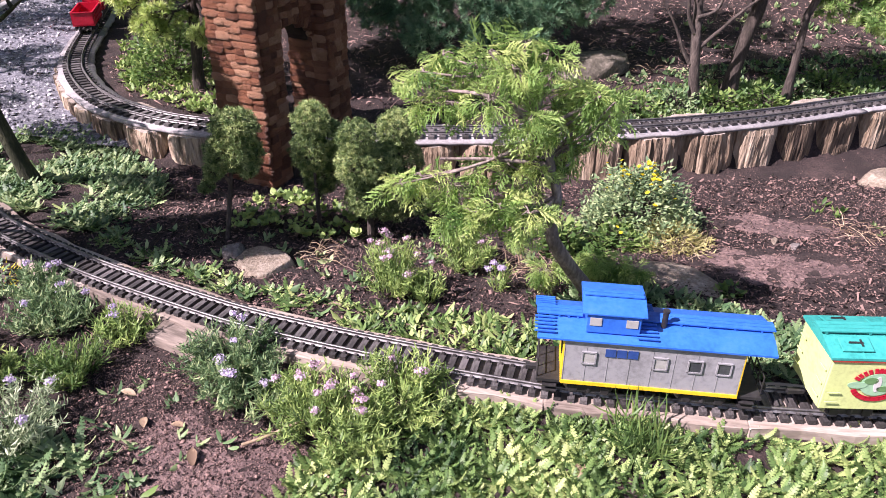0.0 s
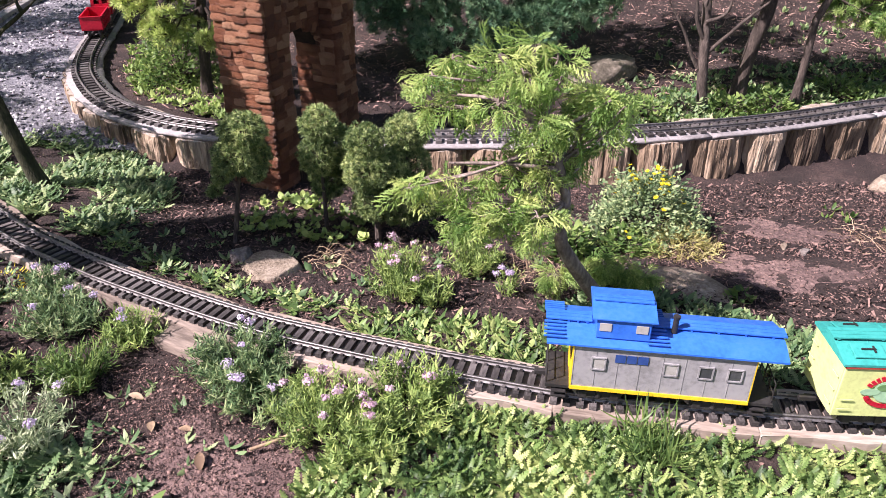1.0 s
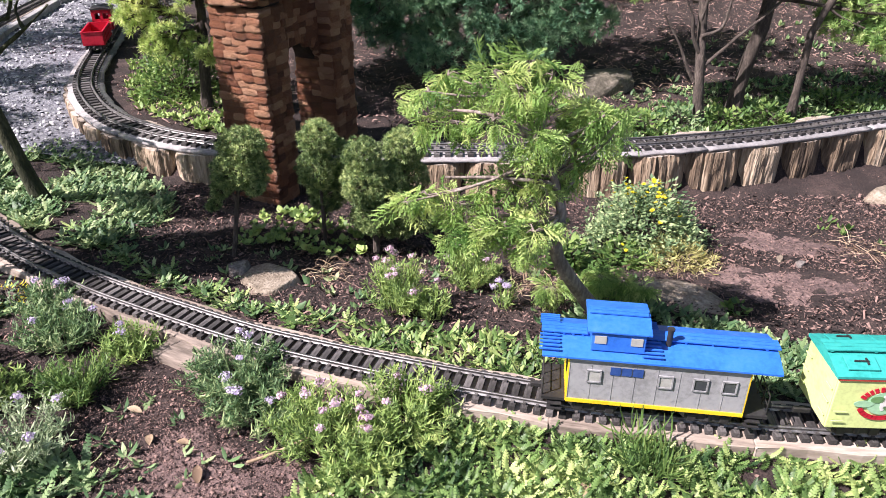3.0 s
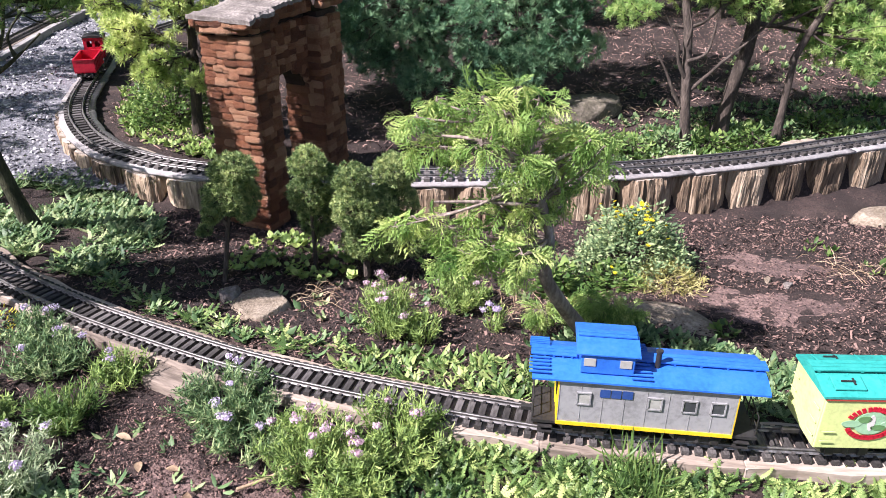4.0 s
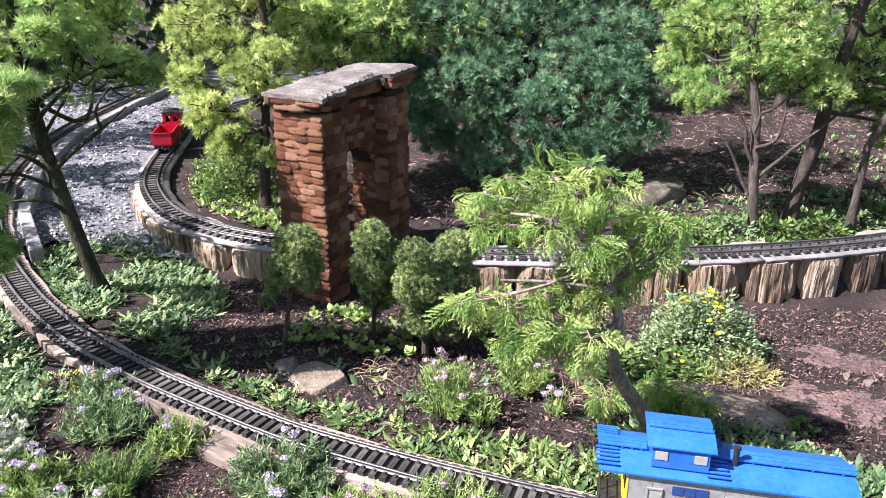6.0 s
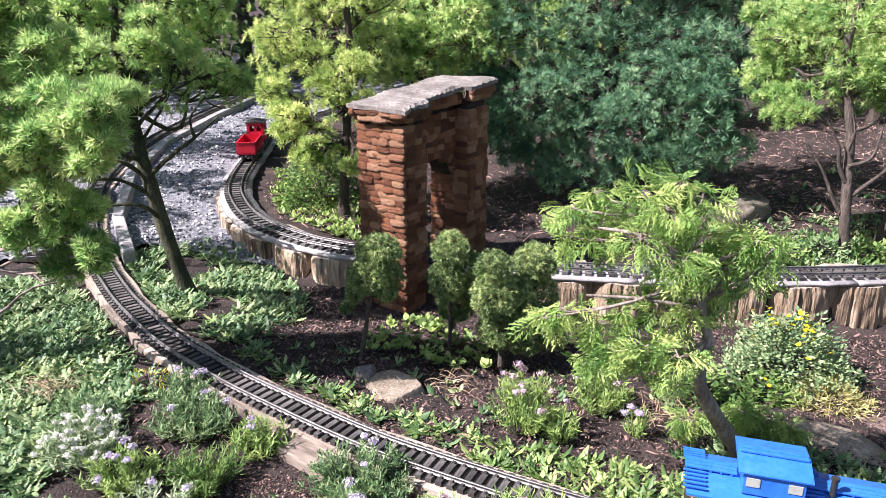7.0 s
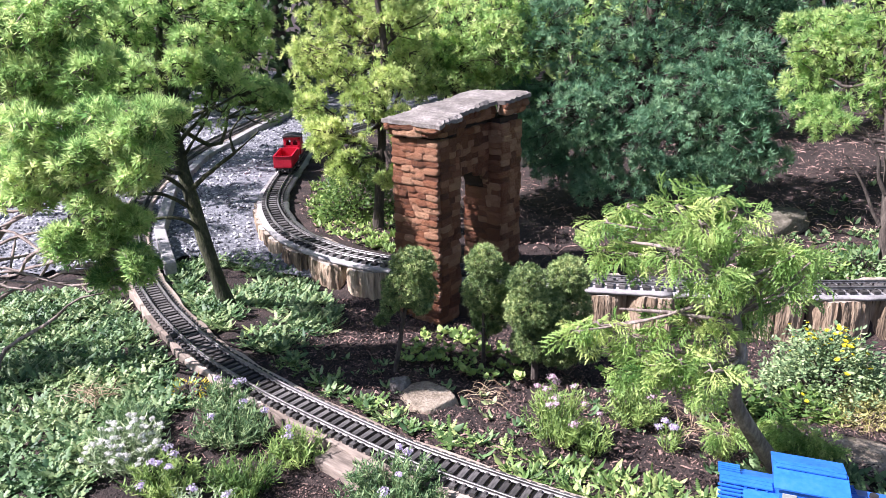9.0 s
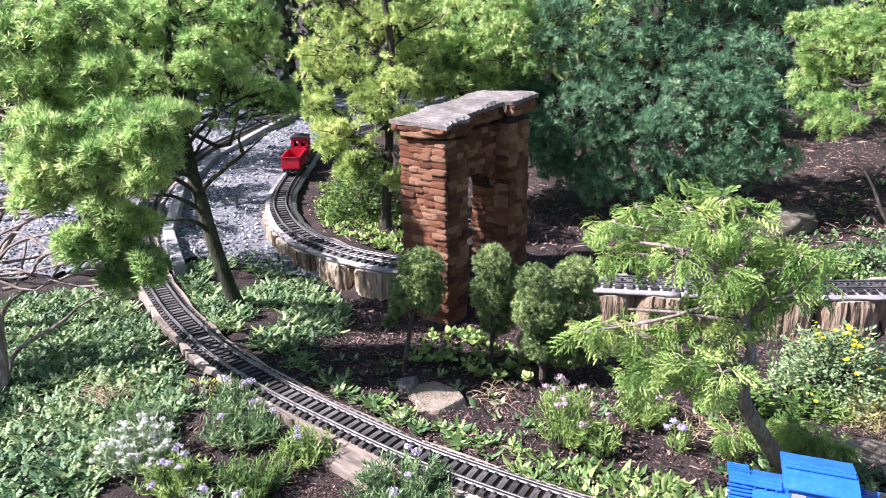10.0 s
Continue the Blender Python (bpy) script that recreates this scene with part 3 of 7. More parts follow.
        run(0.010, a, z, "u", 0.004, 0.018)                      # broad faces of both piers
        run(p1 + 0.004, L, z, "u", 0.004, 0.018)
        run(0.004, back + 0.004, z, "v", p1 + 0.004, 0.018)      # cheek of the far pier
        if z > spring:
            k = max(0.0, 1 - ((z - spring) / (crown - spring)) ** 2)
            inner = rx * math.sqrt(k) if z < crown else 0.0
            if inner:
                run(a, cx - inner, z, "u", back + 0.004, 0.018, 0.04)
                run(cx + inner, p1, z, "u", back + 0.004, 0.018, 0.04)
            else:
                run(a, p1, z, "u", back + 0.004, 0.018, 0.04)
        else:
            run(back, T - 0.023, z, "v", b + 0.008, 0.02)        # far side of the opening
    # ring of stones round the head of the opening
    for t in np.linspace(0.12, math.pi - 0.12, 13):
        o = new("stone", random.choice(shapes))
        o.parent = arch
        o.matrix_basis = Matrix.Translation((cx + (rx + 0.008) * math.cos(t), back + 0.004, spring + (crown - spring + 0.014) * math.sin(t))) @ Matrix.Rotation(-t, 4, "Y") @ Matrix.Diagonal((0.028, 0.022, 0.020, 1))
    # slab, its edge stepping back between the piers
    bm = bmesh.new()
    seg = 44
    vt = []
    for i in range(seg + 1):
        u = -0.022 + (L + 0.044) * i / seg
        dent = 0.034 * float(ease((u - a + 0.02) / 0.05)) * (1 - float(ease((u - p1 + 0.022) / 0.02)))
        row = []
        for j, v in enumerate((-0.024 + dent, -0.014 + dent, T * 0.25 + dent * 0.5, T * 0.5, T * 0.75, T + 0.012, T + 0.022)):
            e = random.uniform(-0.005, 0.004) if j in (0, 6) or i in (0, seg) else 0
            drop = random.uniform(0.002, 0.005) if j in (0, 6) or i in (0, seg) else 0
            row.append(bm.verts.new((u + (e if i in (0, seg) else 0), v + (e if j in (0, 6) else 0), 0.013 - drop + random.uniform(-0.0018, 0.0018) + 0.004 * math.sin(u * 31) * math.sin(j) + 0.03 * i / seg)))
        vt.append(row)
    for i in range(seg):
        for j in range(6):
            bm.faces.new((vt[i][j], vt[i + 1][j], vt[i + 1][j + 1], vt[i][j + 1]))
    ext = bmesh.ops.extrude_face_region(bm, geom=list(bm.faces))
    bmesh.ops.translate(bm, vec=(0, 0, -0.011), verts=[v for v in ext["geom"] if isinstance(v, bmesh.types.BMVert)])
    bmesh.ops.recalc_face_normals(bm, faces=bm.faces)
    slab = part("cap_slab", bm, M_CAP, arch, "pale flat slab with chipped edges")
    slab.location.z = z1 + 0.024
    for k, out in ((0, 0.002), (1, 0.008)):                      # two projecting courses under the slab
        z = z1 + 0.002 + 0.014 * k
        run(-0.012 * k, T + 0.010 * k, z, "v", -0.001 - out, 0.03)
        run(0.0, a + 0.008, z + 0.004, "u", -0.001 - out, 0.03)
        run(a, p1, z + 0.010, "u", back - 0.008 - out, 0.03, 0.04)
        run(p1 - 0.004, L + 0.010 * k, z + 0.020, "u", -0.001 - out, 0.03)


build_arch()


# ---- things ----

def tuft_cloud(where, out, needles, length, width, spread):
    """A brush of needles at each place: they fan out evenly round a short shoot."""
    n = len(where)
    sx, sy, sz = frames_along(out + RNG.normal(0, 0.22, out.shape))
    k = np.tile(np.arange(needles), n)
    az = k * 2.4 + np.repeat(RNG.uniform(0, 6.28, n), needles) + RNG.normal(0, 0.25, n * needles)
    th = (0.25 + spread * 1.35 * ((k + 0.5) / needles) ** 0.8) + RNG.normal(0, 0.10, n * needles)
    rep = lambda q: np.repeat(q, needles, 0)
    d = rep(sz) * np.cos(th)[:, None] + rep(sx) * (np.sin(th) * np.cos(az))[:, None] + rep(sy) * (np.sin(th) * np.sin(az))[:, None]
    x, _, _ = frames_along(d)
    ln = (length * RNG.uniform(0.8, 1.1, n * needles) * rep(RNG.uniform(0.8, 1.15, n)))[:, None]
    root = rep(where)
    foot = root - rep(sz) * (length * 0.35 * (k / needles))[:, None]
    v = np.concatenate([where[:, None], np.stack([foot + d * ln * 0.35 + x * width * 1.2, foot + d * ln], 1).reshape(n, needles * 2, 3)], 1)
    i = (np.arange(n) * (1 + 2 * needles))[:, None]
    j = 1 + 2 * np.arange(needles)[None]
    f = np.stack([np.broadcast_to(i, (n, needles)), i + j, i + j + 1], -1).reshape(-1, 3)
    return v.reshape(-1, 3), f


def conifer(label, trunk, radii, pads, leaf, bark, needle=0.021, width=0.0021, tufts=170, needles=16, squash=0.72, group="pines", spread=0.72, clump=True, boughs=6, bare=(), limb=0.0045):
    """A pine: tapered trunk, limbs reaching to each pad of foliage, twigs, and brushes of needles."""
    base = np.array(trunk[0], float)
    tree = thing("pine_tree", label, "tree", Matrix.Translation(base), group)
    line = smooth_line(np.array(trunk) - base, 14)
    rad = np.interp(np.linspace(0, 1, 14), np.linspace(0, 1, len(radii)), radii)
    rad[0] *= 1.3
    wood = [tube(line, rad, 9)]
    for b in bare:                        # leafless side branches
        wood.append(tube(smooth_line(np.array(b) - base, 12), np.linspace(0.0075 if len(b) > 3 else 0.005, 0.0016, 12), 6))
    clouds, small = [], []
    for px, py, pz, pr in pads:          # a limb to each mass of foliage, which breaks up into separate boughs
        c = np.array((px, py, pz)) - base
        want = c[2] - 0.35 * np.linalg.norm(c[:2] - line[np.argmin(np.abs(line[:, 2] - c[2])), :2])
        k = min(max(int(np.argmin(np.abs(line[:, 2] - want))) + int(RNG.integers(-1, 2)), 4), 12)
        a = line[k]
        far = np.linalg.norm(c - a)
        bend = RNG.normal(0, 0.07 * far, 3)
        bough = smooth_line([a, a * 0.66 + c * 0.34 + (0, 0, -0.05 * far) + bend, a * 0.33 + c * 0.67 - bend * 0.6, c], 12)
        r0 = limb if limb < 0.0045 else max(limb, rad[k] * 0.42)
        wood.append(tube(bough, np.linspace(r0, 0.0026, 12), 6))
        for _ in range(boughs if pr > 0.030 else 4):
            o = unit(RNG.normal(size=3)) * RNG.uniform(0.35, 0.95) * pr
            o[2] *= 0.85
            st = bough[RNG.integers(6, 12)]
            e = c + o
            sub = smooth_line([st, (st + e) / 2 + RNG.normal(0, 0.12 * pr, 3), e], 7)
            wood.append(tube(sub, np.linspace(0.0034, 0.0018, 7), 5))
            small.append((e, pr * RNG.uniform(0.46, 0.66), sub, a))
    for c, pr, twig, root in small:
        n = int(tufts * 0.30 * min(1.0, max(0.35, pr / 0.028)))
        d = unit(RNG.normal(size=(n, 3)))
        d[:, 2] = np.where(RNG.random(n) < 0.62, np.abs(d[:, 2]), d[:, 2])
        q = c + d * np.array((1, 1, squash)) * pr * 1.2 * (RNG.uniform(0.30, 1.0, (n, 1)) ** 0.35) * RNG.uniform(0.9, 1.15, (n, 1))
        if clump:      # gather the tufts into sprays with gaps between them
            seeds = q[RNG.choice(n, max(4, n // 6), replace=False)]
            near = np.argmin(((q[:, None] - seeds[None]) ** 2).sum(-1), 1)
            q = q + (seeds[near] - q) * RNG.uniform(0.0, 0.15, (n, 1))
            for s in seeds:
                st = twig[RNG.integers(2, 7)]
                b = (st + s) / 2 + RNG.normal(0, 0.012, 3)
                wood.append(tube(smooth_line([st, b, s], 5), np.linspace(0.0018, 0.0009, 5), 4))
            away = unit((c - root) * (1, 1, 0.3))
            out = unit(unit(q - seeds[near]) * 0.35 + d * 0.9 + away * 0.25 + np.array((0, 0, 0.40)))
        else:
            out = unit(d + np.array((0, 0, 0.4)))
        clouds.append(tuft_cloud(q, out, needles, needle, width, spread))
    v, f = merge(wood)
    v = v + RNG.normal(0, 0.0007, v.shape)
    arrays("trunk", v, f, bark, tree, "rough branching trunk and limbs", "", True)
    v, f = merge(clouds)
    arrays("crown", v, f, leaf, tree, "long-needled crown in loose tufts")
    return tree


# The last pad but one lies above the view, added to shade the arch.
conifer('leaning pine with mossy dark trunk and open sunlit crown',
        [(-1.06, 1.76, -0.07), (-1.1, 1.75, 0.12), (-1.14, 1.76, 0.29), (-1.18, 1.78, 0.46), (-1.2, 1.8, 0.63), (-1.18, 1.82, 0.80)],
        [0.021, 0.019, 0.0195, 0.017, 0.011, 0.004],
        [(-1.28, 1.7, 0.72, 0.116), (-1.17, 1.85, 0.72, 0.141), (-1.05, 2.02, 0.66, 0.098), (-1.03, 1.8, 0.55, 0.109), (-0.98, 2.0, 0.49, 0.072), (-1.16, 1.6, 0.6, 0.097), (-1.25, 1.6, 0.47, 0.09), (-1.23, 1.75, 0.49, 0.084), (-1.54, 1.9, 0.59, 0.092), (-1.13, 2.0, 0.72, 0.097), (-1.31, 1.9, 0.76, 0.092), (-1.0, 1.9, 0.75, 0.076), (-1.02, 1.97, 0.88, 0.085), (-1.07, 1.75, 0.63, 0.077)],
        L_PINE, M_BARKMOSS, tufts=135, needles=22, needle=0.022, width=0.0013, bare=[[(-1.14, 1.76, 0.28), (-1.06, 1.74, 0.34), (-0.97, 1.72, 0.4), (-0.89, 1.7, 0.46)], [(-1.14, 1.76, 0.28), (-1.18, 1.72, 0.33), (-1.23, 1.7, 0.34), (-1.26, 1.68, 0.36)], [(-1.13, 1.76, 0.23), (-1.16, 1.7, 0.28), (-1.19, 1.66, 0.3), (-1.24, 1.62, 0.3)], [(-1.11, 1.75, 0.17), (-1.13, 1.7, 0.22), (-1.19, 1.66, 0.23), (-1.23, 1.62, 0.23)], [(-0.97, 1.72, 0.4), (-0.98, 1.73, 0.45), (-0.94, 1.74, 0.5)], [(-1.18, 1.78, 0.44), (-1.09, 1.76, 0.49), (-1.01, 1.74, 0.52), (-0.95, 1.74, 0.55)], [(-1.16, 1.77, 0.36), (-1.08, 1.77, 0.46), (-1.05, 1.78, 0.51)]])

conifer('pine with grey bark and bright long needles beside the front track',
        [(-1.356, 1.176, -0.07), (-1.356, 1.224, 0.024), (-1.38, 1.26, 0.204), (-1.38, 1.32, 0.408), (-1.32, 1.32, 0.708), (-1.344, 1.38, 0.852)],
        [0.017, 0.015, 0.013, 0.011, 0.008, 0.004],
        [(-1.175, 1.3, 0.749, 0.097), (-1.12, 1.3, 0.67, 0.079), (-1.183, 1.22, 0.48, 0.059), (-1.24, 1.3, 0.67, 0.068), (-1.068, 1.3, 0.752, 0.079), (-1.174, 1.3, 0.598, 0.05)]
        + [(-0.956, 1.22, 0.553, 0.058), (-0.881, 1.22, 0.561, 0.048), (-0.909, 1.3, 0.57, 0.04), (-1.044, 1.22, 0.492, 0.059), (-0.967, 1.255, 0.447, 0.051), (-1.029, 1.226, 0.374, 0.051), (-1.07, 1.196, 0.317, 0.04), (-1.004, 1.235, 0.308, 0.047), (-0.947, 1.245, 0.274, 0.042), (-1.019, 1.226, 0.244, 0.034), (-1.109, 1.22, 0.558, 0.06), (-1.12, 1.22, 0.46, 0.048), (-0.88, 1.22, 0.511, 0.034), (-1.207, 1.3, 0.621, 0.063), (-1.032, 1.3, 0.644, 0.062), (-0.975, 1.255, 0.352, 0.039), (-1.198, 1.29, 0.483, 0.057), (-1.104, 1.273, 0.419, 0.052), (-1.171, 1.221, 0.406, 0.045), (-1.002, 1.22, 0.513, 0.048), (-0.887, 1.22, 0.473, 0.038), (-0.924, 1.22, 0.505, 0.042)],
        L_PINE, M_BARKLT, tufts=100, needles=20, needle=0.0225, width=0.0012, limb=0.0032, boughs=8,
        bare=[[(-1.38, 1.296, 0.288), (-1.381, 1.344, 0.334), (-1.355, 1.368, 0.364), (-1.322, 1.416, 0.371)], [(-1.38, 1.272, 0.216), (-1.381, 1.32, 0.25), (-1.336, 1.356, 0.314), (-1.29, 1.416, 0.33), (-1.249, 1.488, 0.373)], [(-1.368, 1.248, 0.06), (-1.396, 1.296, 0.108), (-1.355, 1.32, 0.149), (-1.289, 1.368, 0.162)], [(-1.393, 1.308, 0.16), (-1.358, 1.32, 0.176), (-1.351, 1.368, 0.272)], [(-1.356, 1.224, -0.024), (-1.402, 1.32, -0.001), (-1.313, 1.368, 0.052), (-1.277, 1.428, 0.089), (-1.224, 1.488, 0.089)], [(-1.388, 1.32, 0.222), (-1.36, 1.368, 0.216), (-1.314, 1.416, 0.221)]])

conifer('pine with bright yellow-green needles beside the stone arch',
        [(-0.83, 2.47, -0.05), (-0.81, 2.47, 0.19), (-0.8, 2.5, 0.43), (-0.79, 2.5, 0.66), (-0.86, 2.52, 1.0)],
        [0.019, 0.017, 0.014, 0.010, 0.004],
        [(-1.02, 2.50, 0.63, 0.124), (-0.87, 2.55, 0.65, 0.131), (-0.76, 2.60, 0.66, 0.112), (-0.93, 2.45, 0.52, 0.114), (-1.03, 2.50, 0.39, 0.091), (-0.77, 2.40, 0.50, 0.099), (-0.72, 2.60, 0.52, 0.090), (-1.09, 2.55, 0.53, 0.089), (-0.84, 2.40, 0.40, 0.091), (-0.94, 2.40, 0.29, 0.091), (-0.88, 2.38, 0.22, 0.075), (-1.02, 2.45, 0.30, 0.069), (-0.73, 2.38, 0.36, 0.059), (-0.70, 2.30, 0.21, 0.049), (-0.95, 2.60, 0.74, 0.129), (-0.78, 2.60, 0.79, 0.129), (-1.05, 2.60, 0.81, 0.129), (-0.86, 2.52, 0.96, 0.08)],
        L_PINEYL, M_BARKDK, tufts=100, needles=20, needle=0.024, width=0.0017)

conifer('sunlit pine behind the stone arch',
        [(-0.4, 3.05, -0.08), (-0.62, 3.05, 0.31), (-0.62, 3.05, 0.56), (-0.42, 3.1, 1.2)],
        [0.026, 0.02, 0.014, 0.005],
        [(-0.75, 2.9, 0.53, 0.128), (-0.61, 3.0, 0.64, 0.205), (-0.45, 3.0, 0.52, 0.169), (-0.45, 3.0, 0.69, 0.145), (-0.75, 3.1, 0.69, 0.15), (-0.87, 3.0, 0.63, 0.121), (-0.54, 3.0, 0.48, 0.133), (-0.37, 3.05, 0.63, 0.135), (-0.82, 2.82, 0.49, 0.104), (-0.71, 2.86, 0.45, 0.101), (-0.77, 2.86, 0.59, 0.101), (-0.65, 2.9, 0.52, 0.103), (-0.4, 3.1, 1.05, 0.2), (-0.55, 3.0, 1.2, 0.18)],
        L_PINE, M_BARKDK, tufts=160, needles=15, needle=0.029, width=0.0029)

conifer('dense dark blue-green pine in shade',
        [(0.25, 3.2, -0.06), (0.16, 3.2, 0.15), (0.12, 3.2, 0.52), (0.2, 3.2, 1.6)],
        [0.035, 0.028, 0.02, 0.006],
        [(-0.23, 3.0, 0.63, 0.181), (-0.02, 3.1, 0.64, 0.212), (-0.11, 2.95, 0.42, 0.178), (0.18, 3.0, 0.48, 0.205), (0.38, 3.0, 0.52, 0.193), (0.13, 2.9, 0.28, 0.175), (0.36, 2.9, 0.25, 0.175), (-0.19, 3.0, 0.23, 0.157), (0.46, 2.9, 0.37, 0.128), (-0.01, 2.95, 0.18, 0.142), (0.28, 2.85, 0.14, 0.103), (0.44, 3.1, 0.66, 0.175), (0.5, 2.9, 0.18, 0.105), (-0.32, 3.1, 0.4, 0.125), (-0.25, 3.0, 0.09, 0.121), (-0.07, 2.95, 0.06, 0.107), (0.14, 2.9, 0.08, 0.117), (0.4, 2.85, 0.1, 0.11), (-0.35, 3.05, 0.23, 0.11), (0, 3.1, 1.0, 0.22), (0.3, 3.1, 1.05, 0.24), (0.5, 3.1, 0.95, 0.2), (0.15, 3.2, 1.3, 0.22)],
        L_PINEDK, M_BARKDK, tufts=170, needles=20, needle=0.029, width=0.0022)

conifer('pine with several thin stems and pale sunlit needles',
        [(0.868, 2.454, -0.07), (0.84, 2.45, 0.13), (0.83, 2.5, 0.36), (0.78, 2.5, 0.6), (0.9, 2.5, 1.2)],
        [0.017, 0.015, 0.012, 0.008, 0.004],
        [(0.63, 2.75, 0.62, 0.133), (0.72, 2.65, 0.54, 0.128), (0.8, 2.5, 0.45, 0.111), (0.67, 2.55, 0.39, 0.092), (0.89, 2.5, 0.52, 0.121), (0.9, 2.5, 0.65, 0.131), (0.99, 2.5, 0.42, 0.101), (0.6, 2.7, 0.49, 0.087), (0.76, 2.6, 0.66, 0.126), (0.8, 2.6, 0.95, 0.18), (1.05, 2.5, 1.0, 0.18)],
        L_PINE, M_BARK, tufts=175, needles=15, needle=0.025, width=0.0026, bare=[[(0.83, 2.45, 0.07), (0.8, 2.45, 0.12), (0.76, 2.45, 0.2), (0.7, 2.45, 0.29)], [(0.83, 2.45, 0.17), (0.8, 2.45, 0.23), (0.79, 2.45, 0.29), (0.74, 2.45, 0.37)], [(0.83, 2.45, 0.22), (0.88, 2.45, 0.24), (0.9, 2.45, 0.27), (0.91, 2.45, 0.36)], [(0.85, 2.45, 0.12), (0.91, 2.45, 0.18), (0.97, 2.45, 0.24), (1.04, 2.45, 0.3), (1.1, 2.45, 0.37)], [(0.82, 2.45, 0.27), (0.83, 2.45, 0.33), (0.81, 2.45, 0.4)]])

conifer('leaning dark-trunked pine on the wooded slope',
        [(1.013, 2.536, -0.07), (1.03, 2.54, 0.1), (1.07, 2.55, 0.26), (1.11, 2.6, 0.45), (1.3, 2.7, 1.2)],
        [0.025, 0.022, 0.02, 0.017, 0.006],
        [(1.26, 2.7, 0.46, 0.152), (1.39, 2.6, 0.38, 0.126), (1.5, 2.6, 0.47, 0.146), (1.01, 2.9, 0.45, 0.128), (1.52, 2.5, 0.28, 0.091), (1.32, 2.7, 0.55, 0.13), (1.3, 2.6, 0.9, 0.2), (1.5, 2.7, 1.1, 0.2)],
        L_PINE, M_BARKDK, tufts=165, needles=15, needle=0.025, width=0.0026, bare=[[(1.02, 2.5, 0.26), (1.06, 2.5, 0.3), (1.11, 2.5, 0.34), (1.14, 2.5, 0.38)], [(1.04, 2.5, 0.33), (1.0, 2.5, 0.37), (0.98, 2.5, 0.41)]])

conifer('slender pine with a pale trunk on the wooded slope',
        [(1.212, 2.517, -0.07), (1.22, 2.52, 0.15), (1.24, 2.53, 0.26), (1.45, 2.55, 0.7), (1.5, 2.6, 1.1)],
        [0.014, 0.012, 0.01, 0.007, 0.003],
        [(1.38, 2.6, 0.28, 0.094), (1.44, 2.5, 0.21, 0.091), (1.32, 2.7, 0.34, 0.109), (1.5, 2.6, 0.75, 0.15), (1.6, 2.6, 1.0, 0.17)],
        L_PINE, M_BARK, tufts=165, needles=15, needle=0.025, width=0.0026)

# Unseen pine, its pads placed to dapple the ground cover and gravel.
conifer('unseen pine added beside the gravel to cast dappled shade',
        [(-2.05, 1.35, -0.06), (-2.03, 1.33, 0.25), (-2.0, 1.3, 0.55), (-2.0, 1.3, 0.85)],
        [0.018, 0.015, 0.011, 0.004],
        [(-1.97, 1.72, 0.56, 0.12), (-1.98, 1.02, 0.7, 0.11), (-1.9, 0.84, 0.55, 0.09), (-1.95, 1.80, 0.90, 0.13)],
        L_PINE, M_BARK, tufts=120, needles=11, needle=0.028, width=0.003)


# Pine added off to the left so that shade falls on the gravel.
conifer('pine added at the edge of the gravel to shade the path',
        [(-2.45, 2.35, -0.06), (-2.43, 2.33, 0.25), (-2.4, 2.3, 0.6), (-2.4, 2.3, 1.05)],
        [0.020, 0.016, 0.012, 0.004],
        [(-2.25, 2.15, 0.62, 0.13), (-2.35, 2.45, 0.74, 0.13), (-2.5, 2.2, 0.82, 0.12), (-2.3, 2.6, 0.58, 0.12), (-2.55, 2.5, 0.95, 0.12), (-2.4, 2.3, 1.05, 0.12), (-2.25, 2.35, 0.5, 0.10), (-2.35, 2.0, 0.85, 0.11)],
        L_PINE, M_BARK, tufts=90, needles=11, needle=0.028, width=0.0034)


def backdrop_pine(x, y, height, reach, seed, leaf):
    """A pine further back, foliage nearly to the ground."""
    rnd = random.Random(seed)
    pads = []
    for i in range(13):
        z = 0.30 + (height - 0.35) * (i / 12)
        r = reach * (1.05 - 0.75 * i / 12)
        a = rnd.uniform(0, 6.28) if i % 3 == 0 else a + 2.2
        pads.append((x + r * 0.7 * math.cos(a), y + r * 0.6 * math.sin(a), z, reach * rnd.uniform(0.42, 0.6)))
    conifer("tall green pine standing behind the garden", [(x, y, -0.08), (x + rnd.uniform(-0.05, 0.05), y, height * 0.4), (x, y, height * 0.7), (x, y, height)],
            [0.04, 0.032, 0.022, 0.008], pads, leaf, M_BARKDK, needle=0.056, width=0.0082, tufts=62, needles=9, boughs=5)


for n, (x, y, h, r, leaf) in enumerate(((-0.95, 4.55, 1.9, 0.42, L_PINE), (-0.25, 4.2, 2.0, 0.45, L_PINE), (0.55, 4.6, 2.1, 0.5, L_PINEDK), (1.75, 4.75, 2.0, 0.5, L_PINE), (2.3, 3.9, 1.9, 0.45, L_PINE),
                                       (-3.1, 4.6, 2.0, 0.5, L_PINE), (-2.9, 3.0, 1.8, 0.42, L_PINE), (2.1, 2.9, 1.7, 0.35, L_PINE), (-1.9, 6.3, 2.2, 0.5, L_PINEDK), (-3.6, 6.2, 2.2, 0.5, L_PINEDK), (1.1, 5.9, 2.2, 0.5, L_PINEDK), (-0.75, 5.4, 2.2, 0.5, L_PINEDK), (0.1, 5.6, 2.2, 0.5, L_PINE))):
    backdrop_pine(x, y, h, r, n, leaf)


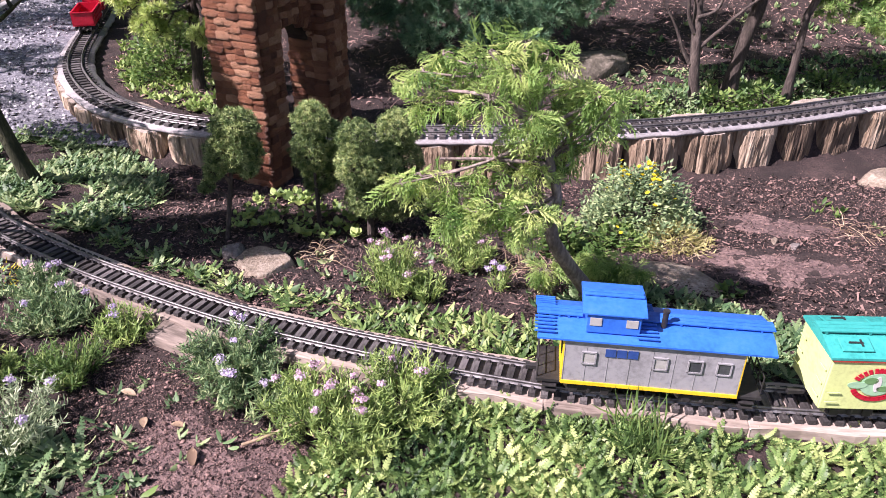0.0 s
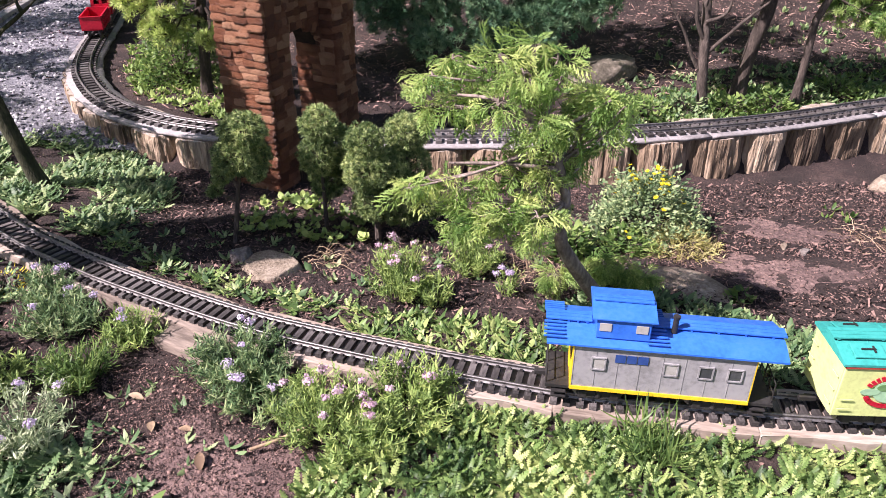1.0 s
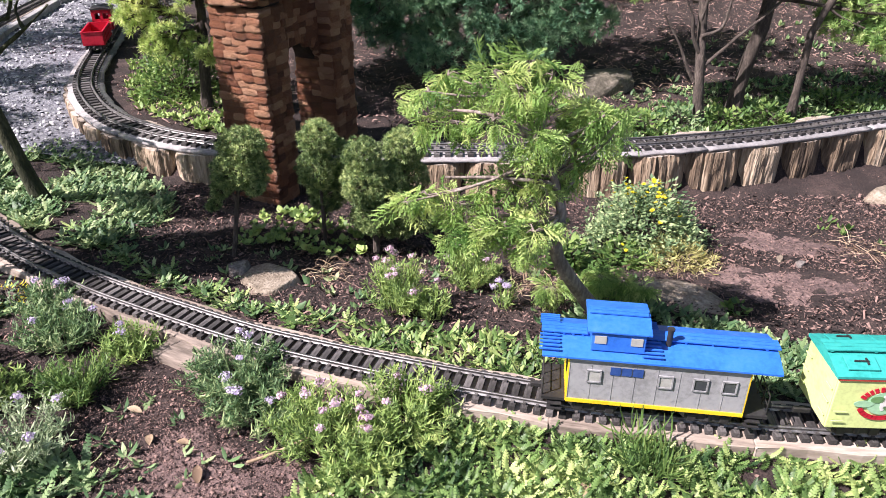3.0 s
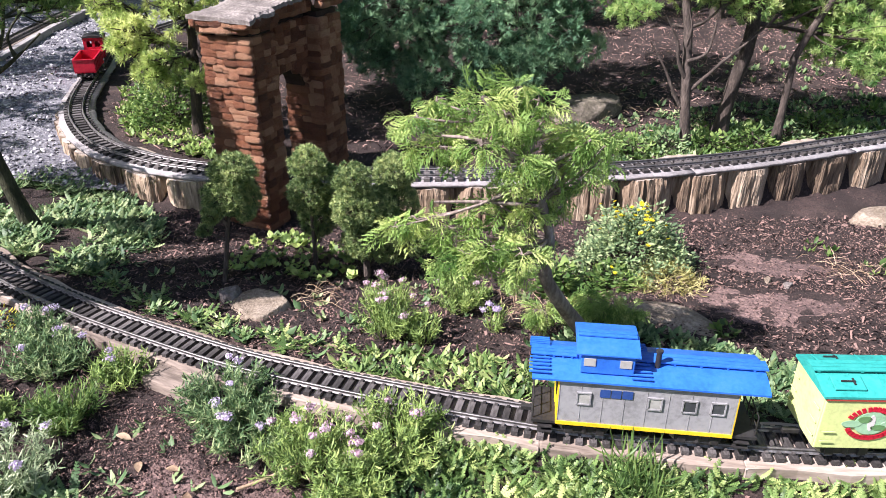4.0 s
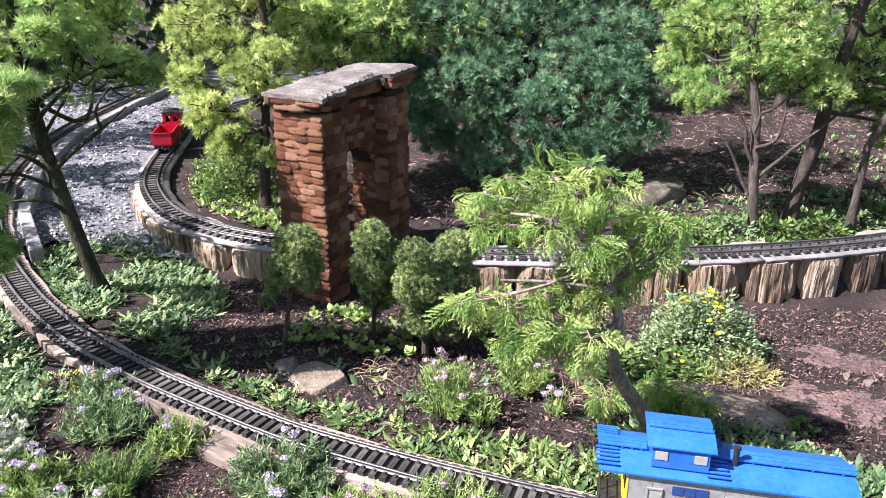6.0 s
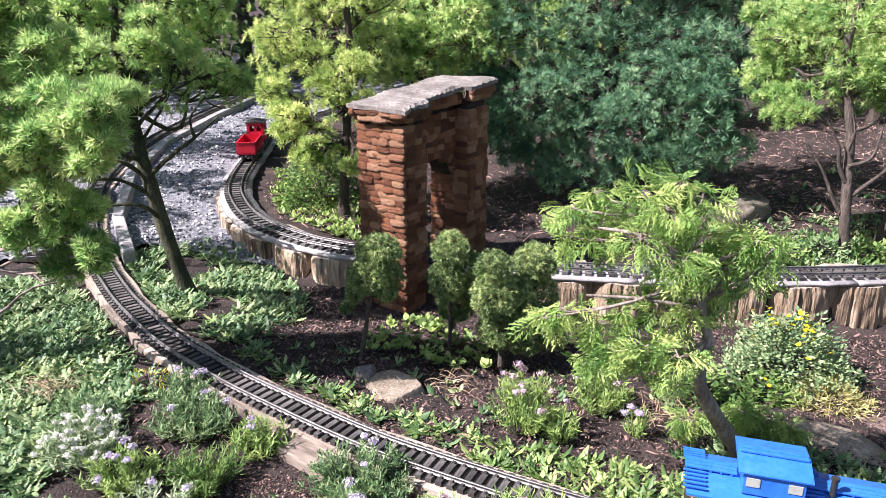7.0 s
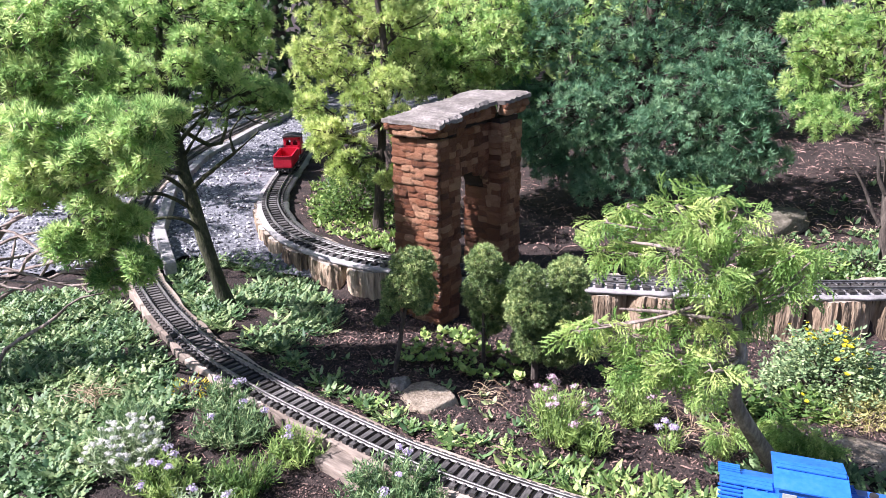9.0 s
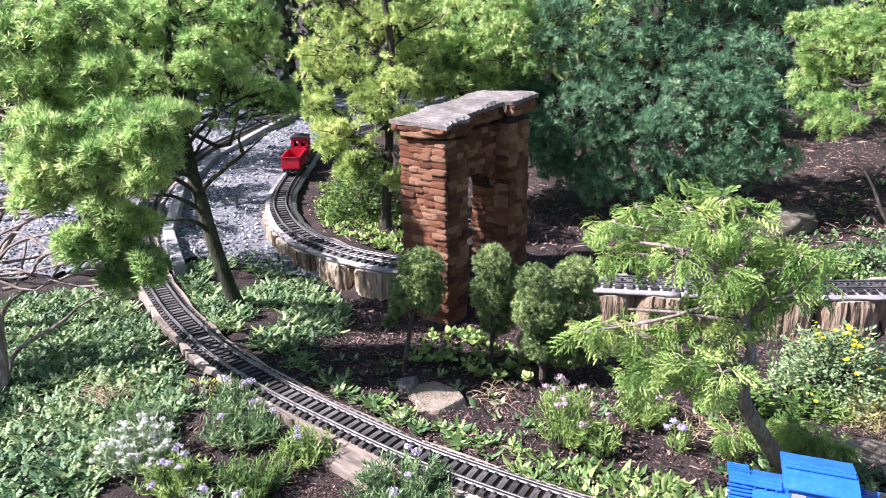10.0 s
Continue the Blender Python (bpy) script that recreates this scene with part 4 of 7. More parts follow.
def build_far_woods():
    """Dark trees that close the view behind the garden, and round the sides."""
    where, leaf = [], [(-0.5, 0, 0), (0.5, 0, 0), (0.3, 0.06, 0.9), (-0.3, -0.06, 0.9)]
    spots = [(a, random.uniform(6.5, 9.5)) for a in np.linspace(-62, 62, 34)]
    vs, wood = [], []
    for a, r in spots:
        x, y = r * math.sin(radians(a)), r * math.cos(radians(a))
        h = random.uniform(3.0, 4.8)
        wood.append(tube([(x, y, -0.1), (x + random.uniform(-0.1, 0.1), y, h * 0.5), (x, y, h * 0.95)], [0.09, 0.06, 0.015], 7))
        n = 900
        c = np.stack([x + RNG.normal(0, 0.62, n), y + RNG.normal(0, 0.5, n), h * RNG.random(n) ** 1.3 + 0.02], 1)
        vs.append(scatter(leaf, [[0, 1, 2, 3]], c, *frames_along(RNG.normal(size=(n, 3)) + (0, -0.4, 0.3)), RNG.uniform(0.05, 0.10, n)))
    v, f = merge(vs)
    woods = tagged(arrays("far_woods", v, f, L_FAR, None, "dark trees far behind the garden", "stuff"), category="trees")
    v, f = merge(wood)
    arrays("trunks", v, f, M_BARKDK, woods, "dark trunks", "stuff", True)


build_far_woods()

def fern_template(pairs=14, wide=0.13, gap=0.55, rise=0.20):
    """A ferny leaf along +y that arches down at its tip: a midrib with narrow leaflets, set apart and angled forward."""
    v, f = [], []
    arch = lambda t: rise * math.sin(t * 2.2) - 0.8 * rise * t * t
    for i in range(pairs + 1):
        t = i / pairs
        v.append((0, t, arch(t)))
    for i in range(pairs):
        t = (i + 0.25) / pairs
        w = wide * math.sin(math.pi * (0.12 + 0.84 * t)) ** 0.7
        for s in (-1, 1):
            n = len(v)
            k = 0.05 if (i + s) % 3 else 0.02
            v += [(s * w, t + 0.045, arch(t) + k * 0.6), (s * w * 0.90, t + 0.045 + gap / pairs, arch(t + 0.03) + k * 0.4)]
            f.append((i, n, n + 1, i + 1) if s > 0 else (i, i + 1, n + 1, n))
    return v, f


def blade_template(wide, fold=0.12, rows=3, droop=0.25):
    """A plain pointed leaf along +y, folded at its midrib."""
    v, f = [], []
    for i in range(rows + 1):
        t = i / rows
        w = wide * math.sin(math.pi * (0.08 + 0.90 * t)) ** 0.8
        z = 0.25 * t - droop * t * t
        v += [(-w, t, z + fold * w * 2), (0, t, z), (w, t, z + fold * w * 2)]
    for i in range(rows):
        a = i * 3
        f += [(a, a + 1, a + 4, a + 3), (a + 1, a + 2, a + 5, a + 4)]
    return v, f


FERN, FERN_LOW, LANCE = fern_template(9, 0.145, 0.60, 0.17), fern_template(5, 0.15, 0.66, 0.14), blade_template(0.15, 0.1, 3, 0.35)


def toothed_template(wide, rows=5):
    """A broad soft leaf along +y with a scalloped edge and an arched midrib."""
    v, f = [], []
    for i in range(rows + 1):
        t = i / rows
        w = wide * math.sin(math.pi * (0.10 + 0.86 * t)) ** 0.7 * (1.12 if i % 2 else 0.86)
        z = 0.30 * t - 0.42 * t * t
        v += [(-w, t + 0.03 * (i % 2), z + 0.05), (0, t, z), (w, t + 0.03 * (i % 2), z + 0.05)]
    for i in range(rows):
        a = i * 3
        f += [(a, a + 1, a + 4, a + 3), (a + 1, a + 2, a + 5, a + 4)]
    return v, f


TOOTHED = toothed_template(0.19)
OVATE, NARROW, ROUND, GRASS = blade_template(0.24), blade_template(0.085, 0.1, 2, 0.25), blade_template(0.42, 0.08, 3, 0.3), blade_template(0.022, 0.1, 4, 0.5)


def leaf_axes(az, el):
    """Axes of leaves that leave their stem at a bearing and a rise, in radians."""
    y = np.stack([np.cos(az) * np.cos(el), np.sin(az) * np.cos(el), np.sin(el)], 1)
    x = np.stack([-np.sin(az), np.cos(az), 0 * az], 1)
    x = unit(x + RNG.normal(0, 0.32, x.shape))
    x = unit(x - y * (x * y).sum(1, keepdims=True))
    return x, y, np.cross(x, y)


def inside(px, py, poly):
    hit = np.zeros(len(px), bool)
    for (x1, y1), (x2, y2) in zip(poly, poly[1:] + poly[:1]):
        c = ((y1 > py) != (y2 > py)) & (px < (x2 - x1) * (py - y1) / (y2 - y1 + 1e-12) + x1)
        hit ^= c
    return hit


def places(poly, density, gap=0.052, patchy=0.0):
    """Random places inside an outline, off both tracks; patchy leaves bare spots."""
    p = np.array(poly)
    lo, hi = p.min(0), p.max(0)
    n = int(density * np.prod(hi - lo))
    q = RNG.uniform(lo, hi, (n, 2))
    q = q[inside(q[:, 0], q[:, 1], poly)]
    q = q[(line_gap(q, NEAR) > gap) & (line_gap(q, FAR) > gap + 0.03)]
    if patchy:
        w = np.array([noise.noise(Vector((x * 7, y * 7, 3.3))) for x, y in q])
        q = q[w > RNG.normal(patchy - 0.5, 0.14, len(q))]
    return q


def carpet(name, label, poly, density, leaf, length, material, per=9, rise=(0.0, 0.7), gap=0.052, patchy=0.0, lift=0.004):
    """A low mat of leaf rosettes."""
    q = places(poly, density, gap, patchy)
    n = len(q)
    c = np.repeat(np.c_[q, ground_z(q[:, 0], q[:, 1]) + lift], per, 0)
    c = c + RNG.normal(0, 0.004, c.shape) * (1, 1, 0.3)
    az, el = RNG.uniform(0, 2 * math.pi, n * per), RNG.uniform(rise[0], rise[1], n * per)
    size = np.repeat(RNG.uniform(0.6, 1.2, n), per) * RNG.uniform(0.6, 1.2, n * per) * length
    v, f = scatter(leaf[0], leaf[1], c, *leaf_axes(az, el), size)
    ob = arrays(name, v, f, material, None, label, "stuff")
    ob["category"] = "ground cover"
    return ob


def flower_clump(label, x, y, r, h, leaf_mat, petal_mat, heads, stems=46, leaves=15, size=0.0140, group="flower clumps", leaf=None, head=1.0):
    """A soft clump: many stems with narrow leaves, and domed heads of tiny petals."""
    z = ground_point(x, y)
    th = thing("flowering_plant", label, "plant", pose(x, y, z), group)
    a, rad = RNG.uniform(0, 2 * math.pi, stems), np.sqrt(RNG.uniform(0.02, 1, stems))
    tip = np.stack([np.cos(a) * rad * r, np.sin(a) * rad * r, h * (1.05 - 0.55 * rad**2) * RNG.uniform(0.75, 1.15, stems)], 1)
    root = tip * (0.35, 0.35, 0) + (0, 0, -0.01)
    wood = [tube([p, (p + q) / 2 + (0, 0, 0.01), q], [0.0013, 0.0011, 0.0007], 4) for p, q in zip(root, tip)]
    v, f = merge(wood)
    arrays("stalk_growth", v, f, leaf_mat, th, "thin green stems", "stuff")
    leaves = int(leaves * 2.3)
    t = RNG.uniform(0.12, 1.0, (stems, leaves)) ** 0.7
    c = (root[:, None] + (tip - root)[:, None] * t[..., None]).reshape(-1, 3) + RNG.normal(0, 0.003, (stems * leaves, 3))
    az, el = RNG.uniform(0, 2 * math.pi, len(c)), RNG.uniform(0.1, 1.2, len(c))
    v, f = scatter((leaf or NARROW)[0], (leaf or NARROW)[1], c, *leaf_axes(az, el), size * RNG.uniform(0.6, 1.3, len(c)))
    arrays("foliage", v, f, leaf_mat, th, "narrow soft leaves", "stuff")
    if heads:
        pick = np.argsort(-tip[:, 2] + RNG.normal(0, h * 0.25, stems))[:heads]
        petal = [(-0.5, -0.5, 0), (0.5, -0.5, 0.1), (0.5, 0.5, 0), (-0.5, 0.5, 0.1)]
        for k in pick:
            m = 60
            d = unit(RNG.normal(size=(m, 3)) * (1, 1, 0.7) + (0, 0, 0.45))
            rr = RNG.uniform(0.0055, 0.0105) * head
            c = tip[k] + (0, 0, 0.003) + d * (1, 1, 0.62) * rr * RNG.uniform(0.35, 1.25, (m, 1))
            v, f = scatter(petal, [[0, 1, 2, 3]], c, *frames_along(d + RNG.normal(0, 0.3, d.shape)), RNG.uniform(0.0018, 0.0036, m) * max(0.8, head))
            arrays("flower_head", v, f, petal_mat, th, "")
    return th


def dwarf_conifer(label, trunk, radii, blobs, material, needles=10500):
    """A clipped-looking dwarf spruce: bare stem and dense rounded heads of short needles."""
    base = np.array(trunk[0], float)
    th = thing("dwarf_conifer", label, "shrub", Matrix.Translation(base), "dwarf conifers")
    line = smooth_line(np.array(trunk) - base, 9)
    wood = [tube(line, np.linspace(radii[0], radii[1], 9), 7)]
    for k, (x, y, z, rx, rz) in enumerate(blobs):
        c = np.array((x, y, z)) - base
        a = line[int(np.argmin(np.linalg.norm(line - c + (0, 0, rz), axis=1)))]
        wood.append(tube(smooth_line([a, (a + c) / 2 + RNG.normal(0, 0.004, 3), c], 5), np.linspace(0.005, 0.002, 5), 5))
        n = int(max(260, needles * (rx * rx) / 0.0042) / 8)
        d = unit(RNG.normal(size=(n, 3)))
        bumpy = np.array([1 + 0.22 * noise.noise(Vector(q * 2.4) + Vector((k * 3.1, x * 9, 0))) for q in d])
        p = c + d * np.array((rx, rx, rz)) * (bumpy * RNG.uniform(0.45, 1.06, n) ** 0.5)[:, None]
        v, f = tuft_cloud(p, unit(d + (0, 0, 0.5)), 12, 0.0100, 0.0014, 0.8)
        arrays("foliage_head", v, f, material, th, "dense rounded head of short needles")
        for _ in range(10):
            e = c + unit(RNG.normal(size=3)) * np.array((rx, rx, rz)) * 0.8
            wood.append(tube([c, (c + e) / 2, e], [0.002, 0.0016, 0.001], 4))
    v, f = merge(wood)
    arrays("trunk", v, f, M_BARK, th, "thin grey bare stem", "", True)
    return th


def spray_template(seed, n=12):
    """A cypress spray along +y: a curved axis with short forked fingers on both sides, all in one piece."""
    rnd = random.Random(seed)
    v, f = [], []
    z = lambda t: 0.12 * t - 0.34 * t * t

    def finger(i0, i1, a, c, w):
        """A blunt finger from two vertices in use at a to c."""
        k = len(v)
        d = np.array(c) - np.array(a)
        s = np.array((-d[1], d[0], 0.6 * d[0])) / (np.hypot(d[0], d[1]) + 1e-9) * w
        v.extend([tuple(np.array(c) - s), tuple(np.array(c) + s)])
        f.append((i0, i1, k + 1, k))
        return k

    ts = [0.0] + [0.10 + 0.86 * i / (n - 1) for i in range(n)]
    xs = [0.0] + [rnd.uniform(-0.04, 0.04) for _ in range(n)]
    for t, x in zip(ts, xs):
        v.extend([(x - 0.018, t, z(t)), (x + 0.018, t, z(t))])
    for i in range(n):
        f.append((2 * i, 2 * i + 1, 2 * i + 3, 2 * i + 2))
    for i in range(1, n + 1):
        t = ts[i]
        s = -1 if i % 2 else 1
        ln = 0.46 * math.sin(math.pi * (0.30 + 0.58 * t)) * rnd.uniform(0.7, 1.15)
        lift = rnd.uniform(-0.05, 0.05)
        p = [(xs[i], t, z(t))]
        for q, (dx, dy) in enumerate(((0.30, 0.24), (0.60, 0.54), (0.78, 0.92))):
            p.append((xs[i] + s * ln * dx, t + ln * dy, z(t) + lift * (q + 1) - 0.03 * q * q))
        k0 = finger(2 * i, 2 * i + 1, p[0], p[1], 0.026)
        k1 = finger(k0, k0 + 1, p[1], p[2], 0.024)
        finger(k1, k1 + 1, p[2], p[3], 0.014)
        for k, a, g in ((k0, p[1], 0.34), (k1, p[2], 0.26)):
            finger(k, k + 1, a, (a[0] + s * ln * g, a[1] + ln * g * 0.35, a[2] + rnd.uniform(-0.05, 0.04)), 0.015)
            finger(k + 1, k, a, (a[0] - s * ln * g * 0.05, a[1] + ln * g * 1.1, a[2] + rnd.uniform(-0.03, 0.06)), 0.015)
    return v, f


SPRAYS = [spray_template(k) for k in (3, 8, 21)]


def cypress(label, name, trunk, radii, pads, limbs, material, fronds=46, size=0.038):
    """A cypress: crooked trunk, side limbs, and layered drooping sprays."""
    base = np.array(trunk[0], float)
    th = thing(name, label, "tree" if limbs else "shrub", Matrix.Translation(base))
    line = smooth_line(np.array(trunk) - base, 18)
    wood = [tube(line, np.interp(np.linspace(0, 1, 18), np.linspace(0, 1, len(radii)), radii), 9)]
    for lb in limbs:
        wood.append(tube(smooth_line(np.array(lb) - base, 8), np.linspace(0.0048, 0.002, 8), 6))
    clouds = []
    for x, y, z, r in pads:
        c = np.array((x, y, z)) - base
        a = line[int(np.argmin(np.linalg.norm(line - c + (0, 0, 0.04), axis=1)))]
        wood.append(tube(smooth_line([a, (a + c) / 2 + (0, 0, -0.01), c], 6), np.linspace(0.0034, 0.0014, 6), 5))
        n = int(fronds * (r / 0.06) ** 1.6)
        d = unit(RNG.normal(size=(n, 3)))
        p = c + d * np.array((r, r, r * 0.5)) * 0.66 * RNG.uniform(0.05, 1, (n, 1)) ** 0.5
        for e in p[::6]:
            wood.append(tube([c, (c + e) / 2 + (0, 0, 0.004), e], [0.0016, 0.0012, 0.0008], 4))
        az = np.arctan2(d[:, 1], d[:, 0]) + RNG.normal(0, 0.6, n)
        el = 0.5 * d[:, 2] + RNG.normal(-0.40, 0.45, n)
        for k, spray in enumerate(SPRAYS):
            y = np.stack([np.cos(az[k::3]) * np.cos(el[k::3]), np.sin(az[k::3]) * np.cos(el[k::3]), np.sin(el[k::3])], 1)
            up = d[k::3] + (0, -0.25, 0.55) + RNG.normal(0, 0.35, y.shape)
            x = unit(np.cross(y, up))
            clouds.append(scatter(spray[0], spray[1], p[k::3], x, y, np.cross(x, y), size * RNG.uniform(0.6, 1.25, len(y))))
    v, f = merge(wood)
    arrays("trunk", v, f, M_BARKLT, th, "crooked grey-brown bare trunk" if limbs else "thin stems", "", True)
    v, f = merge(clouds)
    arrays("crown", v, f, material, th, "flat bright green drooping sprays")
    return th


def leafy_bush(name, label, x, y, r, h, leaf, size, count, material, flowers=0, petal=None, group=""):
    """A rounded bush of small leaves on many stems, with flower heads if any."""
    z = ground_point(x, y)
    th = thing(name, label, "shrub", pose(x, y, z), group)
    d = unit(RNG.normal(size=(count, 3)))
    d[:, 2] = np.abs(d[:, 2]) * 1.0 - 0.10
    lump = np.array([1 + 0.30 * noise.noise(Vector(q * 7.0) + Vector((y * 3, x * 3, 1))) + 0.40 * noise.noise(Vector(q * 2.6) + Vector((x * 5, y * 5, 0))) for q in d])
    p = d * np.array((r, r, h)) * (lump * RNG.uniform(0.3, 1.0, count) ** 0.4)[:, None]
    p[:, 2] = np.maximum(p[:, 2], 0.004)
    az = np.arctan2(d[:, 1], d[:, 0]) + RNG.normal(0, 0.9, count)
    v, f = scatter(leaf[0], leaf[1], p, *leaf_axes(az, RNG.normal(0.35, 0.45, count)), size * RNG.uniform(0.6, 1.3, count))
    arrays("foliage", v, f, material, th, "dense small leaves", "stuff")
    wood = [tube([(0, 0, -0.01), q * 0.5 + (0, 0, 0.01), q], [0.0022, 0.0016, 0.0008], 4) for q in p[::max(1, count // 60)]]
    v, f = merge(wood)
    arrays("stalk_growth", v, f, M_BARK, th, "thin stems", "stuff")
    if flowers:
        top = p[np.argsort(-p[:, 2] + RNG.normal(0, h * 0.22, count))[:flowers]]
        for q in top:
            bm = bmesh.new()
            rr = random.uniform(0.005, 0.008)
            for ring, (n, tilt) in enumerate(((11, 0.2), (8, 0.6), (5, 1.0))):
                for i in range(n):
                    a = 2 * math.pi * i / n + ring
                    l = rr * (1 - 0.25 * ring)
                    m = Matrix.Rotation(a, 4, "Z") @ Matrix.Rotation(-tilt, 4, "Y")
                    bm.faces.new([bm.verts.new(m @ Vector(w)) for w in ((0, -l * 0.08, 0), (l * 0.6, -l * 0.2, 0), (l, 0, 0), (l * 0.6, l * 0.2, 0), (0, l * 0.08, 0))])
            ob = part("flower", bm, petal, th)
            ob.location = Vector(q) + Vector((0, 0, 0.004))
            ob.rotation_euler = (random.uniform(-0.6, 0.4), random.uniform(-0.5, 0.5), 0)
    return th


def rock(name, label, x, y, sx, sy, sz, material, turn=0, seed=0, sink=0.35, z=None):
    bm = bmesh.new()
    bmesh.ops.create_icosphere(bm, subdivisions=4, radius=1)
    rnd = random.Random(int(seed * 10))
    cuts = [(Vector((math.cos(a), math.sin(a), rnd.uniform(-0.2, 0.5))).normalized(), rnd.uniform(0.66, 0.92)) for a in [rnd.uniform(0, 6.28) for _ in range(9)]]
    for v in bm.verts:
        p = v.co.copy()
        n = 0.30 * noise.noise(p * 1.1 + Vector((seed, 0, 0))) + 0.12 * noise.noise(p * 3.1 + Vector((0, seed, 0))) + 0.05 * noise.noise(p * 8 + Vector((0, 0, seed))) + 0.02 * noise.noise(p * 20)
        q = p * (1 + n)
        for n_cut, far_cut in cuts:
            over = q.dot(n_cut) - far_cut
            if over > 0:
                q -= n_cut * over * 0.85
        q.z = max(-0.6, min(0.62 + 0.10 * noise.noise(p * 2.0 + Vector((seed, seed, 0))) + 0.03 * noise.noise(p * 9), q.z))
        v.co = Vector((q.x * sx, q.y * sy, q.z * sz))
    ob = link(name, bm, material, True)
    ob.matrix_world = pose(x, y, (ground_point(x, y) if z is None else z) + sz * (0.6 - sink), 0, 0, turn)
    return tagged(ob, label, "rock")


dwarf_conifer('dwarf conifer with a round clipped head on a thin bare stem', [(-0.498, 1.5, -0.078), (-0.485, 1.5, -0.01), (-0.473, 1.51, 0.071), (-0.457, 1.52, 0.15)], (0.0065, 0.004),
              [(-0.451, 1.52, 0.195, 0.051, 0.042), (-0.467, 1.5, 0.147, 0.048, 0.044), (-0.439, 1.54, 0.13, 0.04, 0.045), (-0.5, 1.49, 0.106, 0.021, 0.021), (-0.521, 1.49, 0.07, 0.015, 0.014), (-0.428, 1.5, 0.104, 0.021, 0.014)], L_DWARF)
dwarf_conifer('upright dwarf conifer with a sunlit pale green head', [(-0.303, 1.62, -0.138), (-0.302, 1.62, -0.058), (-0.302, 1.62, 0.079)], (0.006, 0.004),
              [(-0.301, 1.62, 0.176, 0.042, 0.042), (-0.308, 1.61, 0.105, 0.044, 0.047), (-0.273, 1.66, 0.106, 0.051, 0.059), (-0.296, 1.66, 0.016, 0.043, 0.043)], L_DWARF)
dwarf_conifer('plump dwarf conifer with pale green tips', [(-0.172, 1.58, -0.1), (-0.172, 1.58, -0.037), (-0.179, 1.6, 0.073)], (0.009, 0.006),
              [(-0.192, 1.58, 0.15, 0.044, 0.041), (-0.189, 1.57, 0.086, 0.054, 0.055), (-0.15, 1.6, 0.066, 0.052, 0.061), (-0.176, 1.6, -0.009, 0.055, 0.043), (-0.116, 1.62, -0.019, 0.062, 0.052), (-0.053, 1.6, -0.017, 0.037, 0.034)], L_DWARF)
dwarf_conifer('dwarf conifer with a narrow rounded head', [(-0.107, 1.68, -0.173), (-0.106, 1.68, -0.057), (-0.106, 1.68, 0.068)], (0.006, 0.004),
              [(-0.104, 1.67, 0.134, 0.051, 0.049), (-0.097, 1.67, 0.057, 0.049, 0.056), (-0.068, 1.64, -0.006, 0.043, 0.043)], L_DWARF)
